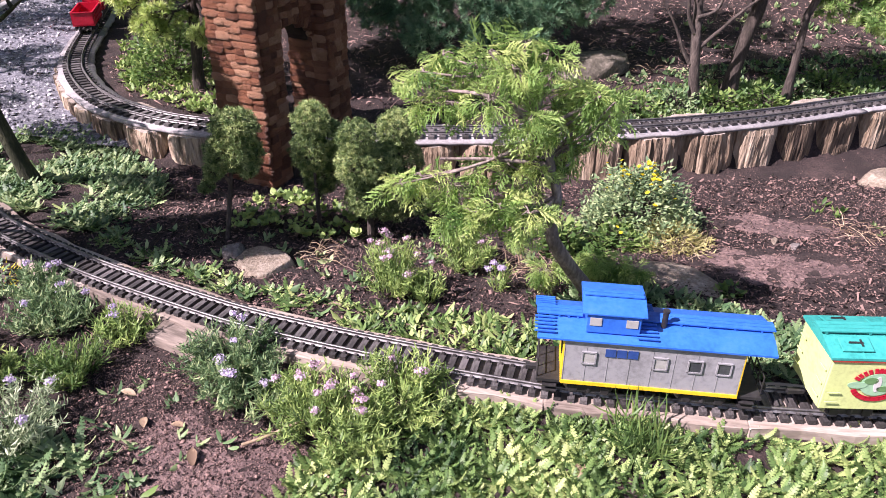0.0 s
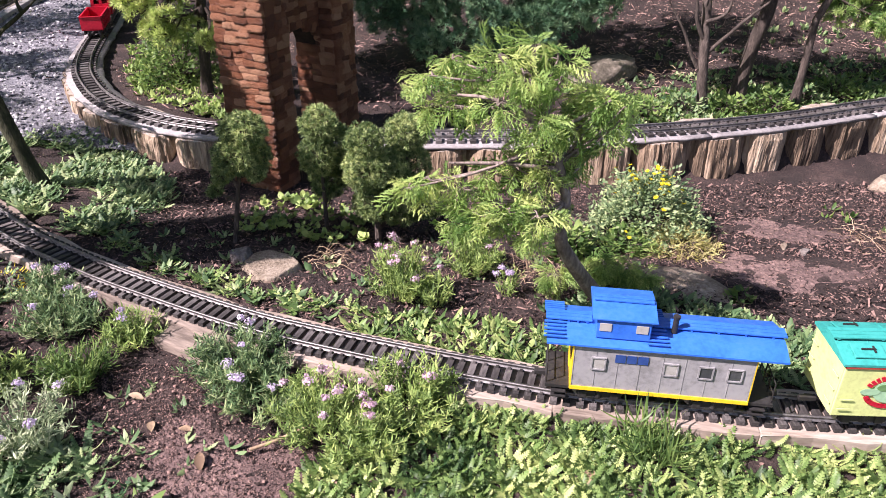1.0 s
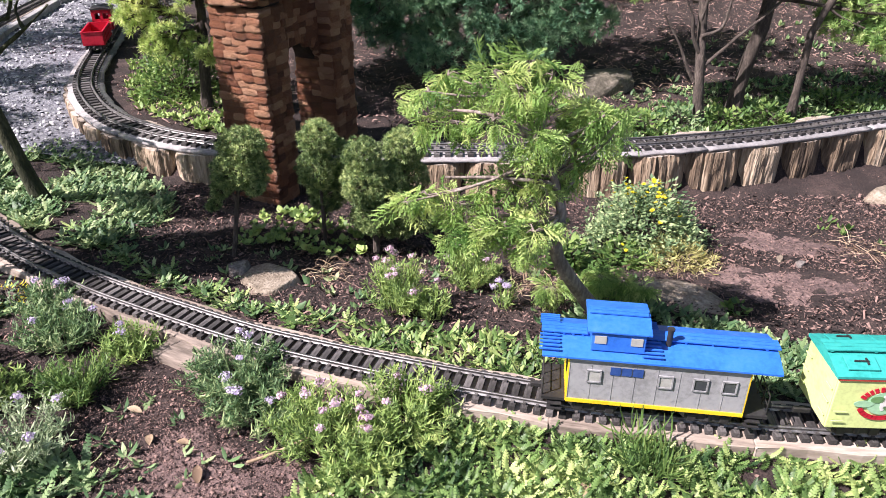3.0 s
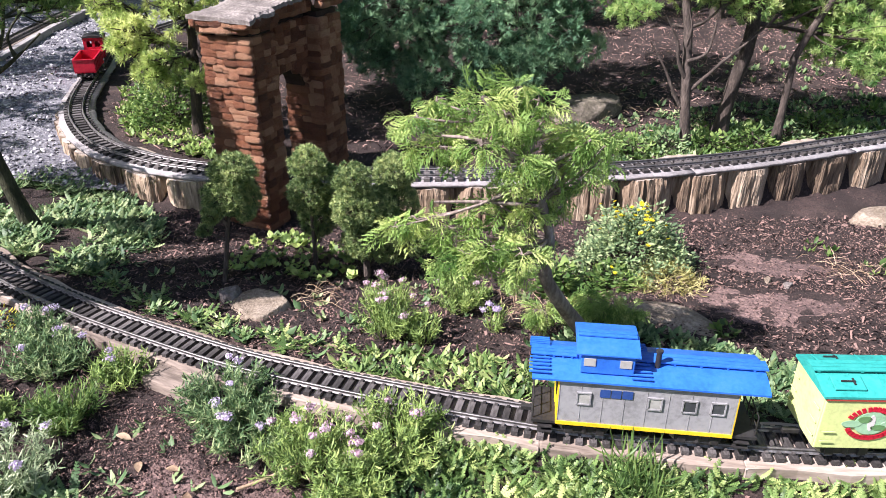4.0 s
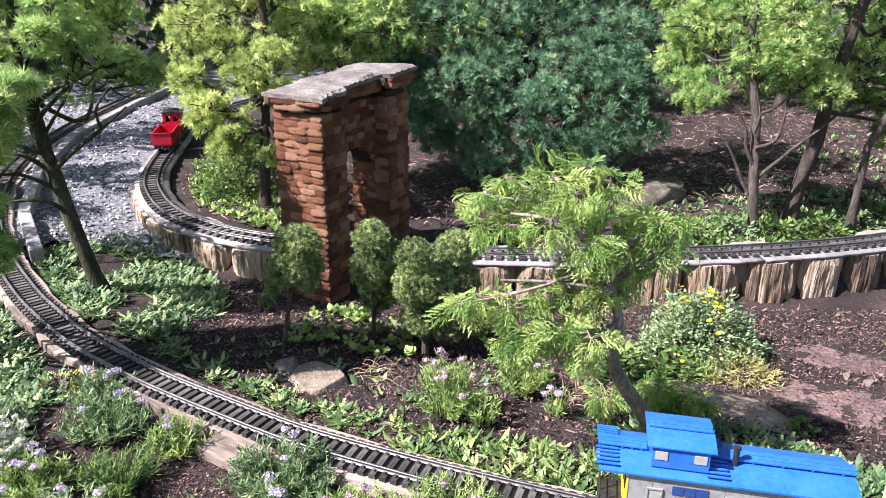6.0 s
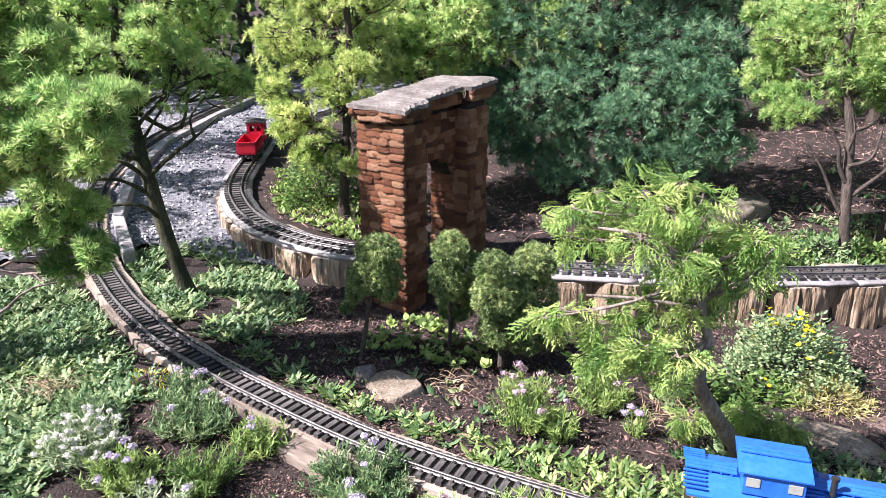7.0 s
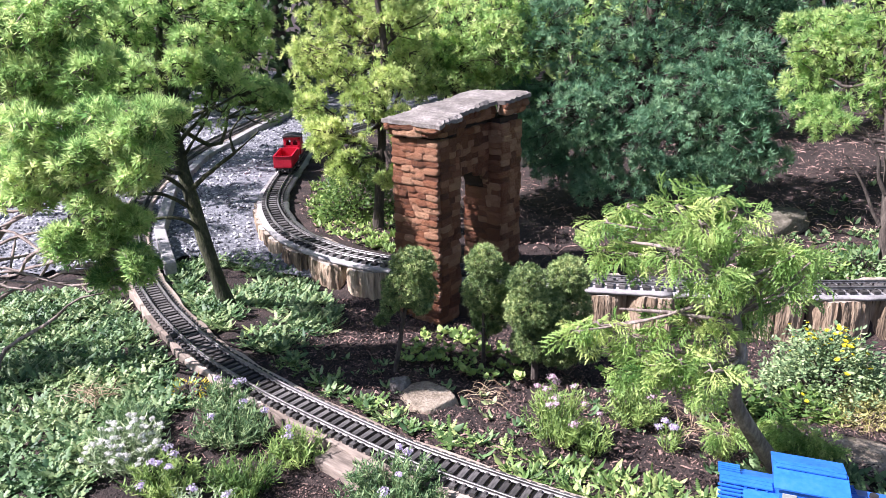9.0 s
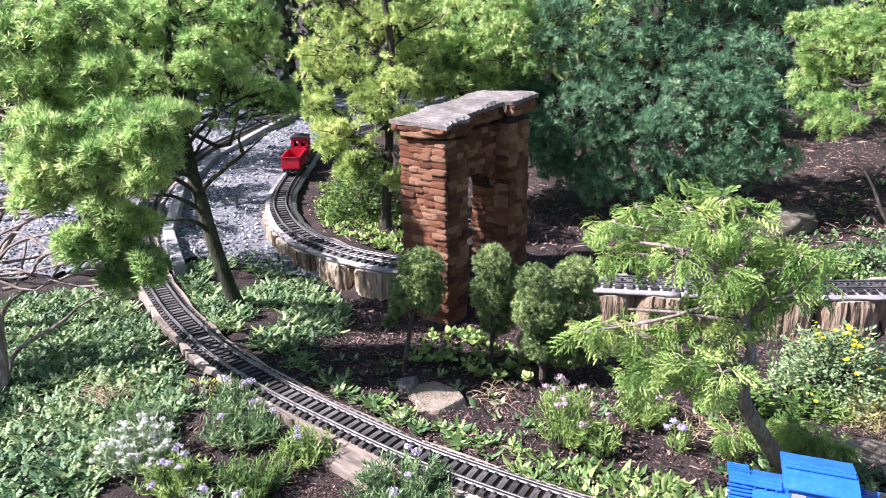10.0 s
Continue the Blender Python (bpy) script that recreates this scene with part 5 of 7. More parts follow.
cypress("small bright green cypress with a crooked bare trunk", "cypress_tree",
        [(0.322, 1.23, -0.071), (0.269, 1.2, 0.007), (0.224, 1.16, 0.082), (0.189, 1.13, 0.154), (0.19, 1.1, 0.228), (0.174, 1.09, 0.3), (0.141, 1.08, 0.371), (0.118, 1.1, 0.437), (0.122, 1.12, 0.484)],
        [0.019, 0.016, 0.014, 0.013, 0.010, 0.008, 0.006, 0.004, 0.002],
        [(0.018, 1.15, 0.435, 0.035), (0.051, 1.18, 0.435, 0.036), (0.11, 1.12, 0.444, 0.039), (0.138, 1.15, 0.462, 0.028), (0.161, 1.1, 0.436, 0.038), (0.214, 1.12, 0.402, 0.041), (0.241, 1.1, 0.414, 0.025), (0.067, 1.05, 0.418, 0.039), (0.009, 1.08, 0.407, 0.037), (-0.031, 1.12, 0.393, 0.03), (0.128, 1.05, 0.391, 0.044), (0.18, 1.08, 0.366, 0.041), (0.237, 1.1, 0.358, 0.034)]
        + [(-0.031, 1.05, 0.297, 0.031), (0.018, 1.08, 0.268, 0.037), (0.064, 1.1, 0.289, 0.034), (0.108, 1.08, 0.303, 0.037), (0.154, 1.08, 0.298, 0.033), (0.195, 1.12, 0.301, 0.027), (0.075, 1.08, 0.222, 0.033), (0.126, 1.08, 0.227, 0.035), (0.019, 1.12, 0.196, 0.026), (0.161, 1.1, 0.222, 0.025), (0.256, 1.08, 0.403, 0.018), (-0.057, 1.08, 0.273, 0.017), (0.125, 1.12, 0.485, 0.032), (0.068, 1.10, 0.477, 0.034), (-0.000, 1.12, 0.467, 0.034), (-0.030, 1.10, 0.447, 0.028), (0.160, 1.12, 0.467, 0.030), (0.208, 1.12, 0.422, 0.032), (0.236, 1.10, 0.411, 0.028), (0.253, 1.08, 0.381, 0.022), (0.105, 1.08, 0.457, 0.034)]
        + [(0.044, 1.03, 0.246, 0.034), (0.135, 1.02, 0.249, 0.036), (0.09, 1.02, 0.258, 0.032), (-0.067, 1.04, 0.289, 0.030), (0.011, 1.04, 0.228, 0.028), (0.124, 1.04, 0.212, 0.028), (0.113, 1.12, 0.324, 0.034), (0.187, 1.12, 0.318, 0.034), (0.236, 1.13, 0.353, 0.032), (0.140, 1.10, 0.267, 0.028), (0.153, 1.08, 0.384, 0.032)],
        [[(0.186, 1.13, 0.154), (0.144, 1.12, 0.156), (0.102, 1.11, 0.154)], [(0.186, 1.1, 0.212), (0.126, 1.08, 0.244), (0.061, 1.08, 0.249)], [(0.174, 1.09, 0.3), (0.085, 1.07, 0.318), (-0.004, 1.06, 0.323)], [(0.146, 1.08, 0.362), (0.197, 1.08, 0.39), (0.238, 1.08, 0.417)], [(0.136, 1.08, 0.381), (0.064, 1.06, 0.424), (-0.012, 1.1, 0.419)], [(0.102, 1.11, 0.154), (0.092, 1.1, 0.191), (0.079, 1.09, 0.218)]], L_CYP)
cypress("low green cypress shrub beside a crooked trunk", "cypress_shrub", [(0.33, 1.31, -0.08), (0.34, 1.31, -0.04), (0.345, 1.31, 0.0)], [0.006, 0.004, 0.002],
        [(0.323, 1.31, -0.009, 0.034), (0.362, 1.3, -0.01, 0.026), (0.276, 1.3, -0.023, 0.023), (0.207, 1.27, -0.011, 0.026), (0.346, 1.29, -0.038, 0.026), (0.40, 1.30, -0.025, 0.026), (0.31, 1.28, 0.010, 0.024)], [], L_CYP, 120, 0.034)
# low mats
carpet("fern_carpet", "yellow-green ferny ground cover along the front track", [(-0.26, 0.665), (0.85, 0.665), (0.95, 0.84), (0.5, 0.83), (0.12, 0.90), (-0.02, 0.93), (-0.10, 0.84), (-0.22, 0.78)], 3500, FERN, 0.031, L_FERN, 8, (0.0, 0.95), patchy=-0.15, gap=0.05)
carpet("fern_carpet", "sunlit pale green ferny ground cover behind the front track", [(-0.20, 1.13), (-0.05, 1.06), (0.10, 1.01), (0.26, 0.97), (0.42, 0.95), (0.52, 1.02), (0.40, 1.08), (0.25, 1.13), (0.02, 1.17), (-0.13, 1.19)], 1500, FERN, 0.025, L_FERN, 7, (0.0, 0.9), gap=0.062)
carpet("leaf_carpet", "sunlit pale green long leaves behind the front track", [(-0.20, 1.13), (-0.05, 1.06), (0.10, 1.01), (0.26, 0.97), (0.42, 0.95), (0.52, 1.02), (0.40, 1.08), (0.25, 1.13), (0.02, 1.17), (-0.13, 1.19)], 2000, TOOTHED, 0.025, L_FERN, 6, (0.0, 0.75), gap=0.060)
carpet("leaf_carpet", "dark green leafy ground cover round the crooked trunk", [(0.28, 1.12), (0.46, 0.98), (0.85, 0.94), (0.72, 1.08), (0.56, 1.20), (0.40, 1.29), (0.24, 1.24)], 1300, FERN, 0.031, L_WOOLLY, 7, (0.0, 0.9), gap=0.06)
carpet("leaf_carpet", "grey-green scalloped leaves round the crooked trunk", [(0.28, 1.12), (0.46, 0.98), (0.85, 0.94), (0.72, 1.08), (0.56, 1.20), (0.40, 1.29), (0.24, 1.24)], 1300, TOOTHED, 0.027, L_WOOLLY, 6, (0.0, 0.8), gap=0.06)
carpet("fern_carpet", "thin fringe of ferny leaves beside the track boards", [(-0.98, 1.58), (-0.62, 1.32), (-0.2, 1.13), (-0.16, 1.20), (-0.4, 1.28), (-0.66, 1.42), (-0.92, 1.66)], 1500, FERN_LOW, 0.028, L_FERN, 8, (0.0, 0.6), gap=0.060, patchy=0.18)
carpet("leaf_carpet", "grey-green scalloped leaves along the track boards", [(-0.98, 1.58), (-0.62, 1.32), (-0.2, 1.13), (-0.16, 1.20), (-0.4, 1.28), (-0.66, 1.42), (-0.92, 1.66)], 900, TOOTHED, 0.026, L_WOOLLY, 6, (0.0, 0.7), gap=0.058, patchy=0.15)
carpet("woolly_carpet", "grey-green ferny ground cover under the leaning pine", [(-1.42, 1.98), (-1.22, 1.76), (-1.02, 1.56), (-0.82, 1.48), (-0.70, 1.60), (-0.76, 1.86), (-0.95, 2.10), (-1.12, 2.22), (-1.26, 2.20)], 2600, FERN_LOW, 0.034, L_WOOLLY, 8, (0.05, 0.65), gap=0.07, patchy=0.16)
carpet("woolly_carpet", "grey-green ferny ground cover in dappled light", [(-1.75, 1.72), (-1.45, 1.78), (-1.26, 1.60), (-1.02, 1.38), (-0.86, 1.24), (-0.90, 1.06), (-0.90, 0.86), (-0.95, 0.80), (-1.12, 0.85), (-1.75, 1.55)], 2900, FERN_LOW, 0.033, L_WOOLLY, 8, (0.05, 0.65), gap=0.075, patchy=0.0)
carpet("fern_carpet", "dark ferny ground cover beside the flowers", [(-0.95, 0.64), (-0.44, 0.64), (-0.46, 0.72), (-0.52, 0.82), (-0.72, 0.86), (-0.95, 0.86)], 1900, FERN, 0.038, L_WOOLLY, 8, (0.0, 0.9), patchy=0.10)
carpet("leaf_carpet", "low green plants behind the raised track", [(0.35, 2.16), (1.0, 2.28), (1.5, 2.46), (2.2, 2.8), (2.1, 3.1), (1.4, 2.85), (0.95, 2.70), (0.45, 2.55)], 1500, OVATE, 0.022, L_BROAD, 7, (0.2, 1.2), 0.085, 0.16)
carpet("leaf_carpet", "grey-green undergrowth between the pine stems", [(0.45, 2.25), (1.1, 2.36), (1.9, 2.75), (1.9, 3.15), (1.3, 3.0), (0.5, 2.75)], 900, OVATE, 0.024, L_WOOLLY, 7, (0.1, 1.1), 0.085, 0.22)
carpet("leaf_carpet", "yellow-green low plants inside the track curve", [(-1.30, 2.85), (-1.12, 2.50), (-0.88, 2.27), (-0.62, 2.20), (-0.60, 2.40), (-0.85, 2.62), (-1.15, 2.95), (-1.38, 3.2)], 1500, OVATE, 0.024, L_FLOWERLEAF, 7, (0.2, 1.1), 0.105, 0.15)
carpet("leaf_carpet", "broad-leaved seedlings between the dwarf conifers", [(-0.50, 1.52), (-0.30, 1.50), (-0.16, 1.56), (-0.20, 1.75), (-0.36, 1.84), (-0.50, 1.78)], 1300, ROUND, 0.019, L_FLOWERLEAF, 5, (0.2, 1.0), 0.05, 0.2, 0.022)
carpet("leaf_carpet", "scattered weeds at the foot of the logs", [(0.9, 1.90), (1.35, 1.80), (1.35, 1.45), (1.0, 1.45), (1.02, 1.7)], 150, OVATE, 0.020, L_BROAD, 6, (0.3, 1.2))
carpet("leaf_carpet", "sparse small plants on the mulch", [(-0.72, 1.42), (-0.3, 1.25), (0.25, 1.2), (0.45, 1.45), (0.0, 1.6), (-0.6, 1.65)], 220, OVATE, 0.018, L_WOOLLY, 6, (0.2, 1.1))
carpet("leaf_carpet", "low plants under the wooded slope", [(0.7, 2.65), (2.2, 3.2), (2.4, 4.2), (0.9, 3.6)], 70, OVATE, 0.03, L_WOOLLY, 6, (0.3, 1.3), 0.05, 0.3)

carpet("leaf_carpet", "yellow-green leafy plants at the edge of the bare soil", [(0.98, 1.30), (1.15, 1.22), (1.45, 1.35), (1.5, 1.7), (1.2, 1.72), (1.08, 1.5)], 900, OVATE, 0.035, L_FLOWERLEAF, 7, (0.2, 1.2), 0.05, 0.15)

carpet("leaf_carpet", "small pale seedlings on the reddish soil", [(-0.62, 0.82), (-0.45, 0.74), (-0.28, 0.80), (-0.30, 0.95), (-0.45, 1.02), (-0.58, 0.95)], 420, LANCE, 0.022, L_WOOLLY, 4, (0.1, 1.0))

carpet("downy_carpet", "pale downy long-leaved ground cover beside the flowers", [(-0.95, 0.62), (-0.50, 0.62), (-0.52, 0.74), (-0.58, 0.84), (-0.76, 0.88), (-0.95, 0.88)], 1000, LANCE, 0.034, L_PALE, 7, (0.2, 1.0), patchy=0.2)
# flowering clumps
flower_clump("soft green clump with pale pink flower heads beside the track", -0.20, 0.872, 0.095, 0.085, L_FLOWERLEAF, L_PINK, 9, 70, 15)
flower_clump("soft green clump with pale pink flower heads beside the track", -0.07, 0.905, 0.095, 0.085, L_FLOWERLEAF, L_PINK, 8, 70, 15)
flower_clump("soft green clump with pale pink flower heads beside the track", -0.125, 0.83, 0.08, 0.07, L_FLOWERLEAF, L_PINK, 3, 50, 15)
flower_clump("blue-green clump with a few lilac flower heads", -0.36, 0.995, 0.10, 0.075, L_WOOLLY, L_LILAC, 4, 80, 16)
flower_clump("blue-green clump with a few lilac flower heads", -0.31, 0.93, 0.085, 0.06, L_WOOLLY, L_LILAC, 3, 60, 16)
flower_clump("upright clump with pale pink flower heads on bare mulch", -0.10, 1.262, 0.075, 0.115, L_FLOWERLEAF, L_PINK, 10, 60, 14)
flower_clump("upright clump with pale pink flower heads on bare mulch", -0.03, 1.235, 0.045, 0.07, L_FLOWERLEAF, L_PINK, 3, 30, 12)
flower_clump("green clump with pale pink flower heads", 0.05, 1.415, 0.075, 0.085, L_FLOWERLEAF, L_PINK, 8, 60, 14)
flower_clump("bright green tuft with no flowers", -0.63, 0.985, 0.07, 0.07, L_BROAD, L_LILAC, 0, 60, 14)
flower_clump("green clump with small lilac flowers by the track", -0.72, 1.12, 0.085, 0.065, L_WOOLLY, L_LILAC, 4, 70, 14)
flower_clump("green clump with small lilac flowers by the track", -0.57, 1.085, 0.06, 0.06, L_FLOWERLEAF, L_LILAC, 2, 45, 13)
flower_clump("green clump with small lilac flowers by the track", -0.78, 1.21, 0.07, 0.06, L_WOOLLY, L_LILAC, 3, 55, 14)
flower_clump("pale green clump with violet flowers", -0.66, 0.845, 0.085, 0.085, L_PALE, L_LILAC, 6, 60, 14)
flower_clump("dense clump covered in white flower heads", -0.865, 1.005, 0.08, 0.085, L_PALE, L_WHITE, 66, 90, 13, head=0.62)
flower_clump("green clump with lilac flowers beside white blossom", -0.77, 0.96, 0.07, 0.065, L_FLOWERLEAF, L_LILAC, 6, 55, 13)
flower_clump("grey-green clump beside white blossom", -0.93, 1.09, 0.08, 0.06, L_WOOLLY, L_LILAC, 0, 60, 14)
flower_clump("small lilac-flowered sprig on bare mulch", 0.12, 1.30, 0.03, 0.075, L_FLOWERLEAF, L_LILAC, 4, 12, 8)
flower_clump("grassy tuft at the edge of the fern mat", 0.30, 0.80, 0.06, 0.05, L_BROAD, L_LILAC, 0, 18, 3, 0.06, leaf=GRASS)

# bushes
leafy_bush("mum_bush", "grey-green chrysanthemum bush with small yellow flowers", 0.50, 1.665, 0.158, 0.178, OVATE, 0.0125, 6000, L_MUM, 46, L_YELLOW)
leafy_bush("green_bush", "low fresh green bush beside the trunk", 0.28, 1.50, 0.055, 0.09, OVATE, 0.018, 520, L_BROAD)
leafy_bush("green_bush", "low green bush in front of the chrysanthemums", 0.42, 1.545, 0.07, 0.055, OVATE, 0.018, 500, L_BROAD, 2, L_YELLOW)
for x, y, r, h, m in ((0.66, 2.40, 0.10, 0.06, L_BROAD), (0.80, 2.44, 0.09, 0.075, L_WOOLLY), (0.97, 2.46, 0.08, 0.06, L_BROAD), (1.12, 2.50, 0.09, 0.07, L_BROAD), (1.28, 2.58, 0.10, 0.07, L_WOOLLY), (1.42, 2.66, 0.10, 0.08, L_BROAD)):
    leafy_bush("low_shrub", "low leafy green plant behind the raised track", x, y, r, h, OVATE, 0.021, 330, m, group="low plants behind the track")
leafy_bush("dark_shrub", "dense dark green shrub inside the track curve", -0.97, 2.66, 0.16, 0.26, OVATE, 0.017, 3600, L_BROAD)
leafy_bush("weed", "bright green weed on bare soil", 0.595, 1.27, 0.022, 0.022, ROUND, 0.016, 40, L_BROAD)
leafy_bush("yellow_weed", "tiny yellow-leaved plant at the edge of the boards", -0.90, 1.275, 0.055, 0.014, NARROW, 0.013, 160, L_YELLOW)
leafy_bush("big_leaf_plant", "plant with two broad pale green leaves", 0.925, 2.285, 0.02, 0.05, ROUND, 0.042, 4, L_FLOWERLEAF)
leafy_bush("dock_seedling", "seedling with two smooth green leaves", -0.435, 0.735, 0.015, 0.012, LANCE, 0.028, 5, L_BROAD)

leafy_bush("straw_cushion", "pale yellow-green frilly cushion plant with dry tips", 0.555, 1.53, 0.085, 0.05, NARROW, 0.016, 1500, L_STRAW)
leafy_bush("straw_cushion", "small pale yellow-green cushion plant", 0.46, 1.52, 0.045, 0.04, NARROW, 0.014, 500, L_CYP)

# stones
rock("flat_stone", "flat tan sandstone lying on the mulch", -0.386, 1.372, 0.082, 0.062, 0.020, M_ROCK, -8, 2.3, 0.46)
rock("small_stone", "small whitish stone beside the sandstone", -0.462, 1.412, 0.030, 0.026, 0.028, M_CAP, 30, 5.1, 0.4)
rock("stone_slab", "flat tan slab sunk in bare soil", 0.490, 1.330, 0.125, 0.098, 0.018, M_ROCK, -25, 7.7, 0.72)
rock("boulder", "mossy grey boulder on the wooded slope", 0.60, 2.86, 0.17, 0.10, 0.115, M_ROCKGREY, 10, 3.2, 0.58)
rock("boulder", "tan stepping boulder below the logs", 1.36, 2.0, 0.14, 0.06, 0.035, M_ROCK, 15, 4.4, 0.4)
rock("boulder", "tan stepping boulder below the logs", 1.40, 1.84, 0.14, 0.07, 0.05, M_ROCK, -10, 6.4, 0.4)
rock("pebble_stone", "pale broken stone on bare soil", 0.835, 1.515, 0.014, 0.011, 0.011, M_CAP, 20, 9.4, 0.3)
rock("pebble_stone", "pale broken stone on bare soil", 0.80, 1.545, 0.016, 0.010, 0.010, M_ROCK, 70, 1.4, 0.3)

def along_near(s0, ds):
    """Place and heading on the front track, ds metres beyond the point nearest to x = s0."""
    s = np.r_[0, np.cumsum(np.linalg.norm(np.diff(NEAR, axis=0), axis=1))]
    at = s[int(np.argmin(np.abs(NEAR[:, 0] - s0) + (NEAR[:, 1] > 2.4) * 9))] + ds
    p = [np.interp(at, s, NEAR[:, k]) for k in (0, 1)]
    q = [np.interp(at + 0.08, s, NEAR[:, k]) for k in (0, 1)]
    r = [np.interp(at - 0.08, s, NEAR[:, k]) for k in (0, 1)]
    return pose(p[0], p[1], 0, 0, 0, math.degrees(math.atan2(q[1] - r[1], q[0] - r[0])))


def prism(bm, profile, x0, x1):
    """A solid with a y-z outline, pushed from x0 to x1."""
    a = [bm.verts.new((x0, y, z)) for y, z in profile]
    b = [bm.verts.new((x1, y, z)) for y, z in profile]
    n = len(profile)
    for i in range(n):
        bm.faces.new((a[i], a[(i + 1) % n], b[(i + 1) % n], b[i]))
    bm.faces.new(a[::-1])
    bm.faces.new(b)
    bmesh.ops.recalc_face_normals(bm, faces=bm.faces)
    return bm


def wheel_truck(parent, x):
    """A freight truck: side frames, bolster, two axles with flanged wheels."""
    bm = bmesh.new()
    for s in (-1, 1):
        prism(bm, [(s * 0.032, 0.010), (s * 0.032, 0.026), (s * 0.037, 0.026), (s * 0.037, 0.010)], x - 0.034, x + 0.034)
        for q in (-1, 1):
            box(bm, pose(x + q * 0.024, s * 0.036, 0.0145), 0.013, 0.007, 0.013, 0.001)
        cyl(bm, pose(x, s * 0.036, 0.017, 0, 0, 0), 0.0045, 0.014, 10)
    box(bm, pose(x, 0, 0.021), 0.014, 0.062, 0.009, 0.001)
    tr = part("truck", bm, P_BLACK, parent, "black wheel truck")
    for q in (-1, 1):
        bm = bmesh.new()
        for s in (-1, 1):
            cyl(bm, pose(x + q * 0.024, s * 0.0235, 0.0148, 90), 0.0148, 0.005, 20)
            cyl(bm, pose(x + q * 0.024, s * 0.0205, 0.0148, 90), 0.0172, 0.0015, 20)
        cyl(bm, pose(x + q * 0.024, 0, 0.0148, 90), 0.0025, 0.046, 8)
        part("wheelset", bm, M_RAIL, tr, "dull metal wheels")
    return tr


def letters(text, size, m, material, parent, name="lettering", bend=0.0):
    """Raised lettering in the built-in face, standing in the x-z plane."""
    cu = bpy.data.curves.new(name, "FONT")
    cu.body, cu.size, cu.extrude, cu.align_x, cu.align_y = text, size, 0.0003, "CENTER", "CENTER"
    tmp = new(name, cu)
    bpy.context.view_layer.update()
    me = bpy.data.meshes.new_from_object(tmp.evaluated_get(bpy.context.evaluated_depsgraph_get()))
    bpy.data.objects.remove(tmp)
    if bend:
        for v in me.vertices:
            v.co.y -= bend * v.co.x * v.co.x
    me.materials.clear()
    me.materials.append(material)
    ob = new(name, me)
    ob.parent = parent
    ob.matrix_basis = m @ pose(0, 0, 0, 90)
    return ob


def bars(parent, m, widths, height, material, bend=0.0, gap=0.0018):
    """Unreadable words as plain bars in a row."""
    x = -(sum(widths) + gap * (len(widths) - 1)) / 2
    bm = bmesh.new()
    for w in widths:
        c = x + w / 2
        box(bm, pose(c, 0, -bend * c * c, 0, math.degrees(math.atan(2 * bend * c))), w, 0.0007, height)
        x += w + gap
    ob = part("print", bm, material, parent, "row of plain printed bars")
    ob.matrix_basis = m
    return ob


def disc(parent, m, rx, rz, material, name="emblem", inner=0.0):
    bm = bmesh.new()
    n = 28
    o = [bm.verts.new((rx * math.cos(2 * math.pi * i / n), 0, rz * math.sin(2 * math.pi * i / n))) for i in range(n)]
    if inner:
        q = [bm.verts.new((rx * inner * math.cos(2 * math.pi * i / n), 0, rz * inner * math.sin(2 * math.pi * i / n))) for i in range(n)]
        for i in range(n):
            bm.faces.new((o[i], o[(i + 1) % n], q[(i + 1) % n], q[i]))
    else:
        bm.faces.new(o)
    ext = bmesh.ops.extrude_face_region(bm, geom=list(bm.faces))
    bmesh.ops.translate(bm, vec=(0, -0.0006, 0), verts=[v for v in ext["geom"] if isinstance(v, bmesh.types.BMVert)])
    bmesh.ops.recalc_face_normals(bm, faces=bm.faces)
    ob = part(name, bm, material, parent)
    ob.matrix_basis = m
    return ob


BL, BW, BZ0, BZ1 = 0.372, 0.098, 0.030, 0.122     # box car: length, width, floor, eaves


